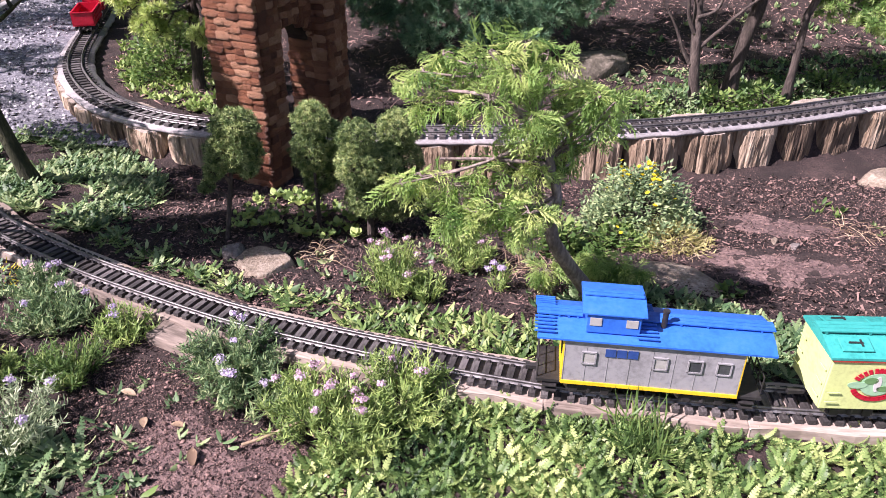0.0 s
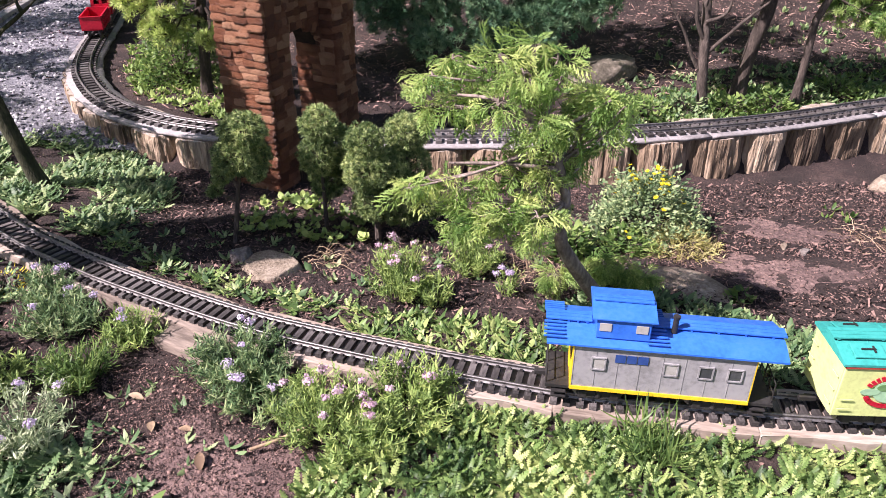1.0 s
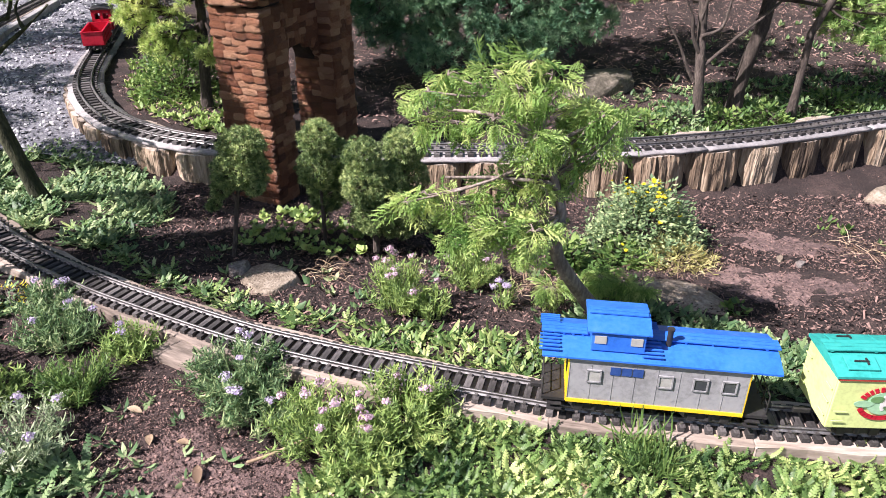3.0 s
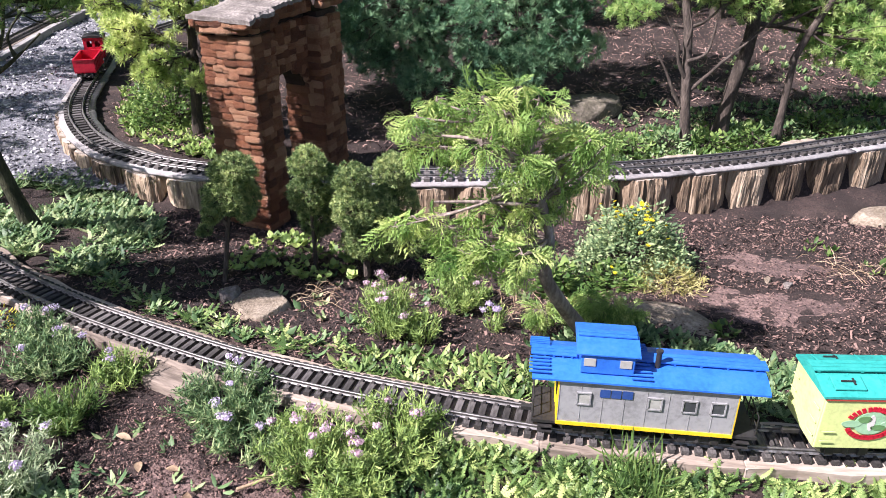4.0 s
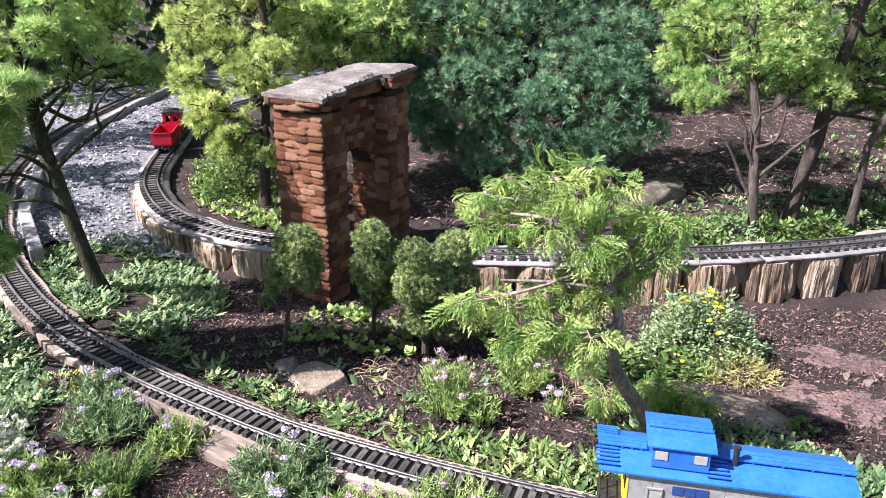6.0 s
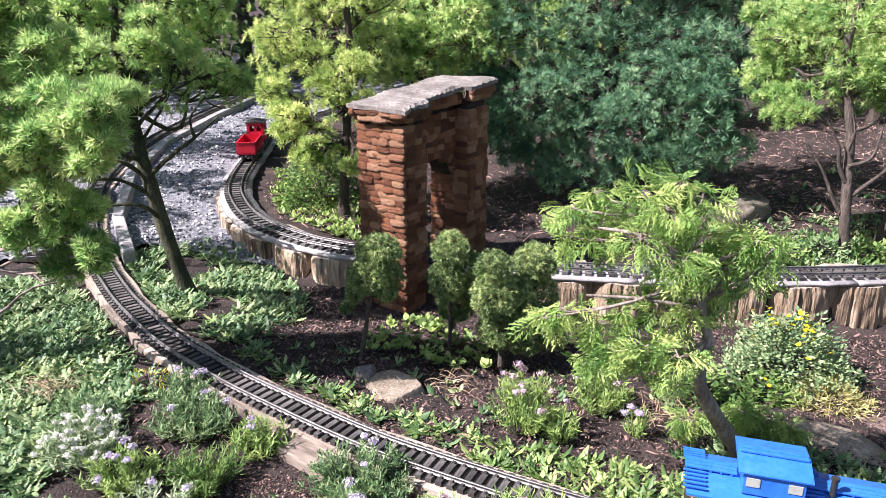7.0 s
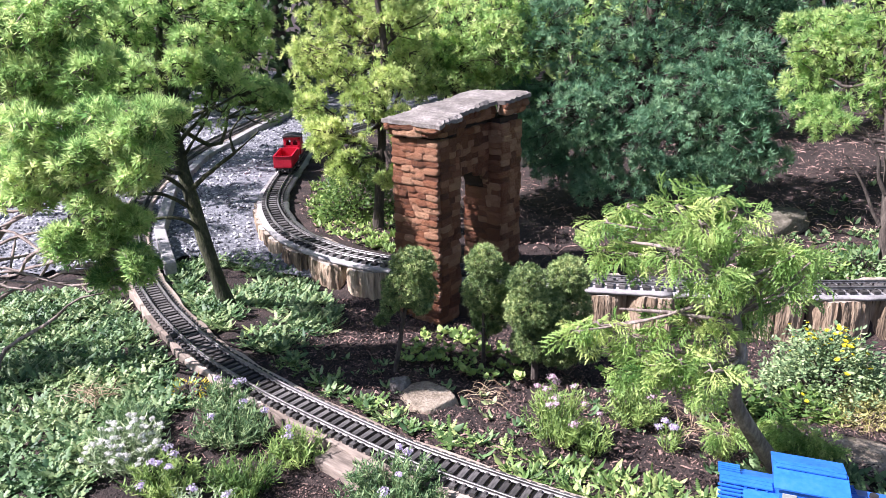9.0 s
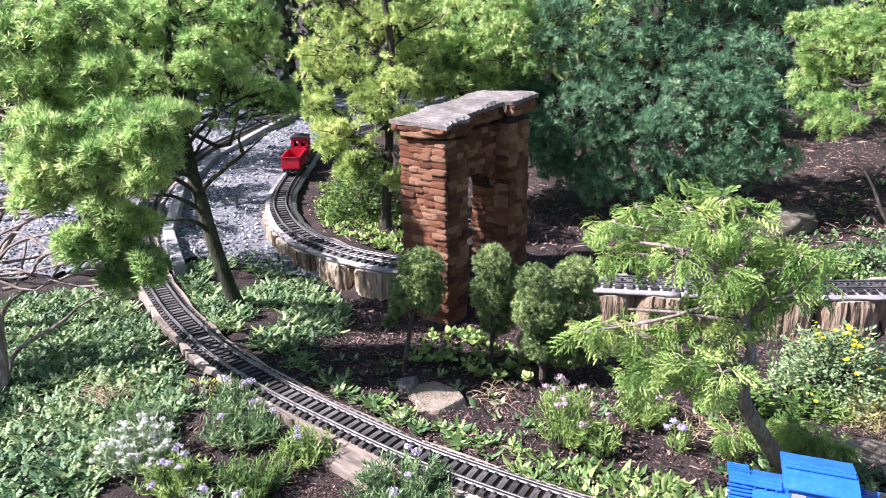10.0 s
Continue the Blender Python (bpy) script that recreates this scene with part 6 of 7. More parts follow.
def box_car(label, m, side, end, roof, trim):
    car = thing("box_car", label, "train car", m, "train on the front track")
    bm = bmesh.new()
    box(bm, pose(0, 0, (BZ0 + BZ1) / 2), BL, BW, BZ1 - BZ0, 0.0015)
    part("body", bm, side, car, "smooth painted sides")
    for s in (-1, 1):
        bm = bmesh.new()
        box(bm, pose(s * (BL / 2 + 0.0006), 0, (BZ0 + BZ1) / 2), 0.0022, BW - 0.004, BZ1 - BZ0 - 0.004, 0.0006)
        for q in (-1, 1):
            for k in range(3):
                box(bm, pose(s * (BL / 2 + 0.0045), q * 0.036, BZ0 + 0.02 + 0.024 * k), 0.0016, 0.018, 0.0016)
        part("end_wall", bm, end, car)
    bm = bmesh.new()
    hw, rise = BW / 2 + 0.003, 0.017
    prism(bm, [(-hw, BZ1), (-hw, BZ1 + 0.004), (0, BZ1 + rise), (hw, BZ1 + 0.004), (hw, BZ1)], -BL / 2 - 0.005, BL / 2 + 0.005)
    for i in range(9):
        x = -BL / 2 + BL * (i + 0.5) / 9
        for s in (-1, 1):
            box(bm, pose(x + BL / 18, s * hw / 2, BZ1 + 0.004 + (rise - 0.004) / 2 + 0.0004, -s * math.degrees(math.atan2(rise - 0.004, hw))), 0.0012, hw, 0.0012)
    part("roof", bm, roof, car, "low pitched panelled roof")
    bm = bmesh.new()
    for k in (-1, 0, 1):
        box(bm, pose(0, k * 0.0085, BZ1 + rise + 0.0035), BL + 0.016, 0.0078, 0.0022)
    for i in range(7):
        box(bm, pose(-BL / 2 + BL * i / 6, 0, BZ1 + rise + 0.0012), 0.004, 0.024, 0.0028)
    part("roof_walk", bm, roof, car, "narrow plank walk along the roof")
    for sx in (-1, 1):
        for sy in (-1, 1):
            bm = bmesh.new()
            tilt = -sy * math.degrees(math.atan2(rise - 0.004, hw))
            box(bm, pose(sx * (BL / 2 - 0.034), sy * 0.030, BZ1 + 0.0125, tilt), 0.044, 0.026, 0.003, 0.0008)
            part("hatch", bm, roof, car, "square roof hatch")
            bm = bmesh.new()
            box(bm, pose(sx * (BL / 2 - 0.034), sy * 0.030, BZ1 + 0.0155, tilt), 0.020, 0.0022, 0.0022)
            box(bm, pose(sx * (BL / 2 - 0.042), sy * 0.030, BZ1 + 0.0152, tilt), 0.0022, 0.012, 0.002)
            part("hatch_latch", bm, P_BLACK, car, "black latch bar")
    for s in (-1, 1):
        bm = bmesh.new()
        box(bm, pose(0, s * (BW / 2 + 0.0014), BZ1 - 0.0015), BL + 0.002, 0.0022, 0.004)
        part("fascia", bm, trim, car)
        for q in (-1, 1):
            bm = bmesh.new()
            box(bm, pose(q * 0.0225, s * (BW / 2 + 0.0001), (BZ0 + BZ1) / 2 - 0.001), 0.044, 0.0012, BZ1 - BZ0 - 0.010, 0.0004)
            door = part("door", bm, side, car)
            for k in range(3):
                bm = bmesh.new()
                z = BZ0 + 0.016 + 0.029 * k
                yy = s * (BW / 2 + 0.0012)
                for h in (0.0, 0.0012):
                    vs = [bm.verts.new((q * x, yy + s * h, z + e)) for x, e in ((0.026, -0.0035), (0.031, -0.0042), (0.044, -0.0012), (0.044, 0.0012), (0.031, 0.0042), (0.026, 0.0035))]
                    bm.faces.new(vs)
                bmesh.ops.bridge_loops(bm, edges=list(bm.edges))
                bmesh.ops.recalc_face_normals(bm, faces=bm.faces)
                part("hinge", bm, P_BLACK, door, "black strap hinge")
        bm = bmesh.new()
        cyl(bm, pose(0.001, s * (BW / 2 + 0.0034), (BZ0 + BZ1) / 2), 0.0013, BZ1 - BZ0 - 0.014, 8)
        box(bm, pose(-0.008, s * (BW / 2 + 0.0036), BZ0 + 0.020), 0.018, 0.0016, 0.0022)
        part("lock_bar", bm, P_BLACK, car, "black upright lock bar")
        for q in (-1, 1):
            for k in range(2):
                bm = bmesh.new()
                box(bm, pose(q * (BL / 2 - 0.013), s * (BW / 2 + 0.0035), BZ0 + 0.016 + 0.018 * k), 0.018, 0.0013, 0.0013)
                part("grab_iron", bm, side, car)
    bm = bmesh.new()
    box(bm, pose(0, 0, BZ0 - 0.003), BL - 0.01, BW - 0.02, 0.007)
    box(bm, pose(0, 0, BZ0 - 0.009), BL * 0.5, 0.02, 0.008)
    for s in (-1, 1):
        box(bm, pose(s * (BL / 2 + 0.012), 0, 0.021), 0.026, 0.008, 0.008, 0.001)
    part("underframe", bm, P_BLACK, car, "black underframe with couplers")
    for s in (-1, 1):
        wheel_truck(car, s * 0.13)
    return car


FRONT = -BW / 2 - 0.0016


def face(x, z):
    return pose(x, FRONT, z)


CABOOSE_X, STEP = 0.32, 0.443
green_car = box_car("pale yellow-green box car with a teal green roof, on the track", along_near(CABOOSE_X, 0.425), P_CREAM, P_CREAM, P_GREENROOF, P_MAROON)
disc(green_car, face(-0.115, 0.079), 0.024, 0.020, P_GREENPRINT)
for x, z, rx, rz, paint_of in ((-0.143, 0.078, 0.014, 0.006, P_GREENPRINT), (-0.087, 0.078, 0.014, 0.006, P_GREENPRINT), (-0.115, 0.080, 0.005, 0.014, P_WHITE), (-0.125, 0.086, 0.010, 0.006, P_DEEPGREEN), (-0.104, 0.072, 0.011, 0.005, P_DEEPGREEN)):
    disc(green_car, face(x, z) @ pose(0, -0.0006, 0), rx, rz, paint_of, "emblem_detail")


def arc_bars(parent, cx, cz, r, lo, hi, count, width, height, material):
    """Unreadable words bent round an emblem: a row of plain bars on an arc, angles in degrees from the top."""
    for i in range(count):
        a = lo + (hi - lo) * i / (count - 1)
        bm = bmesh.new()
        box(bm, pose(0, 0, 0, 0, a), width, 0.0009, height)
        ob = part("print", bm, material, parent)
        ob.matrix_basis = face(cx + r * math.sin(radians(a)), cz + 0.82 * r * math.cos(radians(a)))


arc_bars(green_car, -0.115, 0.076, 0.034, -62, -26, 4, 0.0050, 0.0085, P_RED)
arc_bars(green_car, -0.115, 0.076, 0.034, -12, 62, 8, 0.0050, 0.0085, P_RED)
arc_bars(green_car, -0.115, 0.080, 0.034, 122, 238, 11, 0.0085, 0.0075, P_RED)
bars(green_car, face(0.10, 0.101), [0.026, 0.052], 0.0075, P_DEEPGREEN)
bars(green_car, face(0.10, 0.088), [0.036, 0.042, 0.010], 0.0055, P_DEEPGREEN)
bars(green_car, face(0.10, 0.078), [0.055], 0.0014, P_MAROON)

blue_car = box_car("sky blue box car with a grey roof and red apple print", along_near(CABOOSE_X, 0.425 + STEP), P_SKYBLUE, P_SKYBLUE, P_GREYROOF, P_BRASS)
bars(blue_car, face(-0.125, 0.109), [0.045], 0.006, P_YELLOW)
bars(blue_car, face(-0.105, 0.093), [0.016, 0.014, 0.006, 0.013, 0.016, 0.014, 0.014], 0.0135, P_YELLOW)
bars(blue_car, face(-0.11, 0.072), [0.05], 0.0035, P_NAVY)
bars(blue_car, face(-0.11, 0.064), [0.022, 0.024], 0.0035, P_NAVY)
disc(blue_car, face(-0.055, 0.063), 0.016, 0.017, P_RED, "apple_print")
disc(blue_car, face(0.115, 0.080), 0.038, 0.025, P_WHITE)
disc(blue_car, face(0.115, 0.080) @ pose(0, -0.0008, 0), 0.037, 0.024, P_NAVY, "emblem_ring", 0.86)
bars(blue_car, face(0.115, 0.080) @ pose(0, -0.001, 0.001), [0.044], 0.011, P_NAVY)

white_car = box_car("white box car with black lettering and red ends", along_near(CABOOSE_X, 0.425 + 2 * STEP), P_WHITE, P_MAROON, P_GREYROOF, P_BLACK)
bars(white_car, face(-0.11, 0.112), [0.028, 0.072], 0.008, P_BLACK, 2.0)
letters("DAIRY LINES", 0.0125, face(-0.11, 0.092), P_BLACK, white_car)
bars(white_car, face(-0.105, 0.072), [0.052], 0.007, P_BLACK)
letters("EAT MORE", 0.0185, face(0.11, 0.109), P_BLACK, white_car)
letters("BUTTER", 0.0175, face(0.105, 0.055), P_BLACK, white_car)
disc(white_car, face(0.11, 0.081), 0.036, 0.0165, P_RED)
bars(white_car, face(0.11, 0.081) @ pose(0, -0.0008, 0), [0.034], 0.012, P_PALEBLUE)

box_car("pale turquoise box car at the head of the line of cars", along_near(CABOOSE_X, 0.425 + 3 * STEP), P_PALEBLUE, P_PALEBLUE, P_GREYROOF, P_GREYROOF)


def caboose(m):
    car = thing("caboose", "silver-grey caboose with blue roof, cupola and yellow ends", "train car", m, "train on the front track")
    L, W, z0, z1 = 0.257, 0.090, 0.030, 0.114
    bm = bmesh.new()
    box(bm, pose(0, 0, (z0 + z1) / 2), L, W, z1 - z0, 0.0012)
    body = part("body", bm, P_SILVER, car, "silver-grey panelled sides")
    for s in (-1, 1):
        for i in range(9):
            bm = bmesh.new()
            box(bm, pose(-L / 2 + L * i / 8, s * (W / 2 + 0.0001), (z0 + z1) / 2), 0.0010, 0.0010, z1 - z0 - 0.004)
            part("batten", bm, P_SILVER, body)
    for s in (-1, 1):
        bm = bmesh.new()
        box(bm, pose(s * (L / 2 + 0.0012), 0, (z0 + z1) / 2), 0.003, W + 0.001, z1 - z0, 0.0006)
        ew = part("end_wall", bm, P_YELLOW, car, "yellow end wall")
        bm = bmesh.new()
        box(bm, pose(s * (L / 2 + 0.0030), 0.012, z0 + 0.036), 0.002, 0.024, 0.062, 0.0006)
        part("end_door", bm, P_YELLOW, ew)
        bm = bmesh.new()
        box(bm, pose(s * (L / 2 + 0.0032), -0.024, z0 + 0.055), 0.002, 0.014, 0.02)
        part("end_window", bm, P_GLASS, ew, "dark end window")
        bm = bmesh.new()
        box(bm, pose(0, s * (W / 2 + 0.0008), z0 + 0.003), L + 0.004, 0.002, 0.006)
        part("sill_stripe", bm, P_YELLOW, car, "yellow stripe along the sill")
        for x, mat in ((-0.092, P_PALEWIN), (0.012, P_PALEWIN), (0.062, P_GLASS), (0.103, P_GLASS)):
            bm = bmesh.new()
            for q in (-1, 1):
                box(bm, pose(x + q * 0.0098, s * (W / 2 + 0.001), z0 + 0.052), 0.0022, 0.003, 0.0225)
                box(bm, pose(x, s * (W / 2 + 0.001), z0 + 0.052 + q * 0.0105), 0.0218, 0.003, 0.0022)
            fr = part("window_frame", bm, P_SILVER, car)
            bm = bmesh.new()
            box(bm, pose(x, s * (W / 2 + 0.0004), z0 + 0.052), 0.0175, 0.0014, 0.0185)
            part("pane", bm, mat, fr)
        bars(car, pose(-0.045, s * (W / 2 + 0.0012), z0 + 0.064) @ pose(0, 0, 0, 0, 0, 0), [0.015, 0.014, 0.015], 0.014, P_NAVY)
        # end platform with steps and railing
        bm = bmesh.new()
        box(bm, pose(s * (L / 2 + 0.02), 0, z0 - 0.001), 0.038, W - 0.006, 0.005)
        for q in (-1, 1):
            for k in range(2):
                box(bm, pose(s * (L / 2 + 0.018), q * (W / 2 - 0.004), 0.012 + 0.009 * k), 0.022, 0.010, 0.002)
        part("platform", bm, P_BLACK, car, "black end platform with steps")
        bm = bmesh.new()
        for q in (-1, -0.35, 0.35, 1):
            cyl(bm, pose(s * (L / 2 + 0.037), q * (W / 2 - 0.008), z0 + 0.018), 0.0011, 0.036, 6)
        for z in (0.018, 0.036):
            cyl(bm, pose(s * (L / 2 + 0.037), 0, z0 + z, 90), 0.0010, W - 0.016, 6)
        part("railing", bm, P_BLACK, car, "black end railing")
    hw = W / 2 + 0.006
    X = L / 2 + 0.042
    bm = bmesh.new()
    prism(bm, [(-hw, z1), (-hw, z1 + 0.003), (-hw * 0.5, z1 + 0.0115), (0, z1 + 0.0145), (hw * 0.5, z1 + 0.0115), (hw, z1 + 0.003), (hw, z1)], -X, X)
    part("roof", bm, P_BLUE, car, "glossy blue curved roof")
    for x0, x1 in ((-X - 0.003, -0.105), (-0.018, X + 0.003)):
        bm = bmesh.new()
        for k in (-1, 0, 1):
            box(bm, pose((x0 + x1) / 2, k * 0.008, z1 + 0.0185), x1 - x0, 0.0072, 0.002)
        for i in range(5):
            box(bm, pose(x0 + (x1 - x0) * (i + 0.5) / 5, 0, z1 + 0.0160), 0.003, 0.022, 0.004)
        part("roof_walk", bm, P_BLUE, car, "blue plank walk on the roof")
    for s in (-1, 1):
        for i in range(5):
            for x in (-X + 0.010, -0.012):
                bm = bmesh.new()
                box(bm, pose(x, s * (0.016 + i * 0.0072), z1 + 0.0165 - i * 0.0014), 0.03, 0.003, 0.002)
                part("walk_slat", bm, P_BLUE, car)
    # cupola
    cx, cl, cw, ch = -0.062, 0.078, 0.078, 0.034
    bm = bmesh.new()
    box(bm, pose(cx, 0, z1 + 0.010 + ch / 2), cl, cw, ch, 0.0012)
    cup = part("cupola", bm, P_BLUE, car, "raised blue cupola")
    bm = bmesh.new()
    zz = z1 + 0.010 + ch
    prism(bm, [(-cw / 2 - 0.004, zz), (-cw / 2 - 0.004, zz + 0.002), (0, zz + 0.010), (cw / 2 + 0.004, zz + 0.002), (cw / 2 + 0.004, zz)], cx - cl / 2 - 0.007, cx + cl / 2 + 0.007)
    part("cupola_roof", bm, P_BLUE, cup)
    bm = bmesh.new()
    for k in (-0.5, 0.5):
        box(bm, pose(cx, k * 0.008, zz + 0.0115), cl + 0.008, 0.0072, 0.002)
    part("cupola_walk", bm, P_BLUE, cup)
    for s in (-1, 1):
        for q in (-1, 1):
            bm = bmesh.new()
            box(bm, pose(cx + q * 0.026, s * (cw / 2 + 0.0004), z1 + 0.030), 0.017, 0.0016, 0.013)
            part("cupola_window", bm, P_PALEWIN, cup, "pale framed window")
        bm = bmesh.new()
        box(bm, pose(cx + s * (cl / 2 + 0.0004), 0.018, z1 + 0.030), 0.0016, 0.018, 0.013)
        part("cupola_window", bm, P_PALEWIN, cup)
    bm = bmesh.new()
    cyl(bm, pose(0.014, -0.014, z1 + 0.026), 0.0042, 0.030, 14)
    cyl(bm, pose(0.014, -0.014, z1 + 0.0405), 0.0054, 0.004, 14)
    part("smoke_pipe", bm, P_BLACK, car, "black smoke pipe")
    bm = bmesh.new()
    box(bm, pose(0, 0, z0 - 0.003), L, W - 0.02, 0.007)
    box(bm, pose(0.01, 0, z0 - 0.010), 0.09, 0.04, 0.012, 0.001)
    for s in (-1, 1):
        box(bm, pose(s * (L / 2 + 0.045), 0, 0.021), 0.022, 0.008, 0.008, 0.001)
    part("underframe", bm, P_BLACK, car, "black underframe")
    for s in (-1, 1):
        wheel_truck(car, s * 0.085)
    return car


caboose(along_near(CABOOSE_X, 0.0))


def far_pose(y):
    k = (FAR[:, 0] < -0.7)
    i = int(np.argmin(np.abs(FAR[:, 1] - y) + (~k) * 9))
    d = FAR[max(i - 12, 0)] - FAR[min(i + 12, len(FAR) - 1)]
    return pose(FAR[i, 0], FAR[i, 1], 0, 0, 0, math.degrees(math.atan2(d[1], d[0])))


def red_loco(m):
    eng = thing("locomotive", "small bright red locomotive with a square cab", "locomotive", m, "train on the raised track")
    bm = bmesh.new()
    box(bm, pose(0, 0, 0.026), 0.215, 0.078, 0.020, 0.002)
    for s in (-1, 1):
        box(bm, pose(s * 0.113, 0, 0.024), 0.012, 0.084, 0.022, 0.002)
    part("frame", bm, P_BLACK, eng, "black frame with buffer beams")
    bm = bmesh.new()
    prism(bm, [(-0.033, 0.036), (-0.033, 0.066), (-0.022, 0.078), (0.022, 0.078), (0.033, 0.066), (0.033, 0.036)], 0.012, 0.098)
    part("hood", bm, P_RED, eng, "red sloping engine hood")
    bm = bmesh.new()
    box(bm, pose(-0.068, 0, 0.052), 0.062, 0.072, 0.030, 0.002)
    part("rear_deck", bm, P_RED, eng)
    bm = bmesh.new()
    x0, x1, y, za, zb = -0.066, 0.018, 0.040, 0.036, 0.122
    for s in (-1, 1):
        box(bm, pose((x0 + x1) / 2, s * y, za + 0.022), x1 - x0, 0.003, 0.044)
        box(bm, pose((x0 + x1) / 2, s * y, zb - 0.007), x1 - x0, 0.003, 0.014)
        for x in (x0 + 0.007, -0.022, x1 - 0.007):
            box(bm, pose(x, s * y, 0.095), 0.013, 0.003, 0.054)
    for x in (x0, x1):
        box(bm, pose(x, 0, za + 0.023), 0.003, 2 * y, 0.046)
        box(bm, pose(x, 0, zb - 0.007), 0.003, 2 * y, 0.014)
        for q in (-1, 0, 1):
            box(bm, pose(x, q * (y - 0.006), 0.095), 0.003, 0.012, 0.054)
    part("cab", bm, P_RED, eng, "open red cab with square windows")
    bm = bmesh.new()
    prism(bm, [(-0.046, 0.122), (-0.046, 0.125), (0, 0.133), (0.046, 0.125), (0.046, 0.122)], x0 - 0.006, x1 + 0.006)
    part("cab_roof", bm, P_BLACK, eng, "dark cab roof")
    for x in (-0.055, 0.055):
        bm = bmesh.new()
        for s in (-1, 1):
            cyl(bm, pose(x, s * 0.0235, 0.0165, 90), 0.0165, 0.006, 20)
        cyl(bm, pose(x, 0, 0.0165, 90), 0.003, 0.05, 8)
        part("wheelset", bm, P_RED, eng, "red spoked wheels")
    bm = bmesh.new()
    for s in (-1, 1):
        cyl(bm, pose(0.100, s * 0.016, 0.058, 0, 90), 0.006, 0.008, 14)
    part("headlamps", bm, P_BRASS, eng)
    return eng


def red_wagon(m):
    w = thing("open_wagon", "small bright red open wagon behind the locomotive", "train car", m, "train on the raised track")
    L, W, z0, z1 = 0.195, 0.082, 0.028, 0.082
    bm = bmesh.new()
    box(bm, pose(0, 0, z0 + 0.003), L, W, 0.006)
    for s in (-1, 1):
        box(bm, pose(0, s * (W / 2 - 0.0015), (z0 + z1) / 2), L, 0.003, z1 - z0, 0.0006)
        for i in range(7):
            box(bm, pose(-L / 2 + 0.006 + (L - 0.012) * i / 6, s * (W / 2 + 0.001), (z0 + z1) / 2), 0.005, 0.003, z1 - z0)
        box(bm, pose(s * (L / 2 - 0.0015), 0, (z0 + z1) / 2), 0.003, W, z1 - z0, 0.0006)
        box(bm, pose(0, s * (W / 2), z1 + 0.001), L, 0.006, 0.003)
        box(bm, pose(s * (L / 2), 0, z1 + 0.001), 0.006, W, 0.003)
    part("body", bm, P_RED, w, "ribbed red wagon body")
    bm = bmesh.new()
    box(bm, pose(0, 0, 0.021), L - 0.01, 0.05, 0.008)
    for s in (-1, 1):
        box(bm, pose(s * (L / 2 + 0.012), 0, 0.021), 0.026, 0.008, 0.008, 0.001)
    part("underframe", bm, P_BLACK, w)
    for s in (-1, 1):
        wheel_truck(w, s * 0.055)
    return w


red_loco(far_pose(3.43))
red_wagon(far_pose(3.20))

def pebble_template():
    v = [(1, 0, 0), (0, 1, 0), (-1, 0, 0), (0, -1, 0), (0, 0, 0.8), (0, 0, -0.6), (0.6, 0.6, 0.35), (-0.6, -0.55, 0.4)]
    f = [(0, 6, 4), (6, 1, 4), (1, 2, 4), (2, 7, 4), (7, 3, 4), (3, 0, 4), (0, 1, 6), (2, 3, 7), (1, 0, 5), (2, 1, 5), (3, 2, 5), (0, 3, 5)]
    return v, f


def build_pebbles():
    n = 20000
    x = RNG.uniform(-3.6, -0.95, n)
    y = 1.75 + 3.6 * RNG.random(n) ** 1.5
    k = in_gravel(x, y)
    x, y = x[k], y[k]
    p = np.stack([x, y], 1)
    k = (line_gap(p, NEAR) > 0.06) & (line_gap(p, FAR) > 0.09)
    x, y = x[k], y[k]
    n = len(x)
    c = np.c_[x, y, ground_z(np.clip(x, -2.6, 2), y) + 0.014]
    t = pebble_template()
    s = RNG.uniform(0.004, 0.0092, n)[:, None] * RNG.uniform(0.7, 1.3, (n, 3))
    v, f = scatter(t[0], t[1][:8], c, *frames_along(RNG.normal(0, 0.5, (n, 3)) + (0, 0, 1)), s)
    ob = arrays("gravel_stones", v, f, M_PEBBLE, None, "loose grey crushed stones", "stuff")
    ob["category"] = "gravel"


build_pebbles()


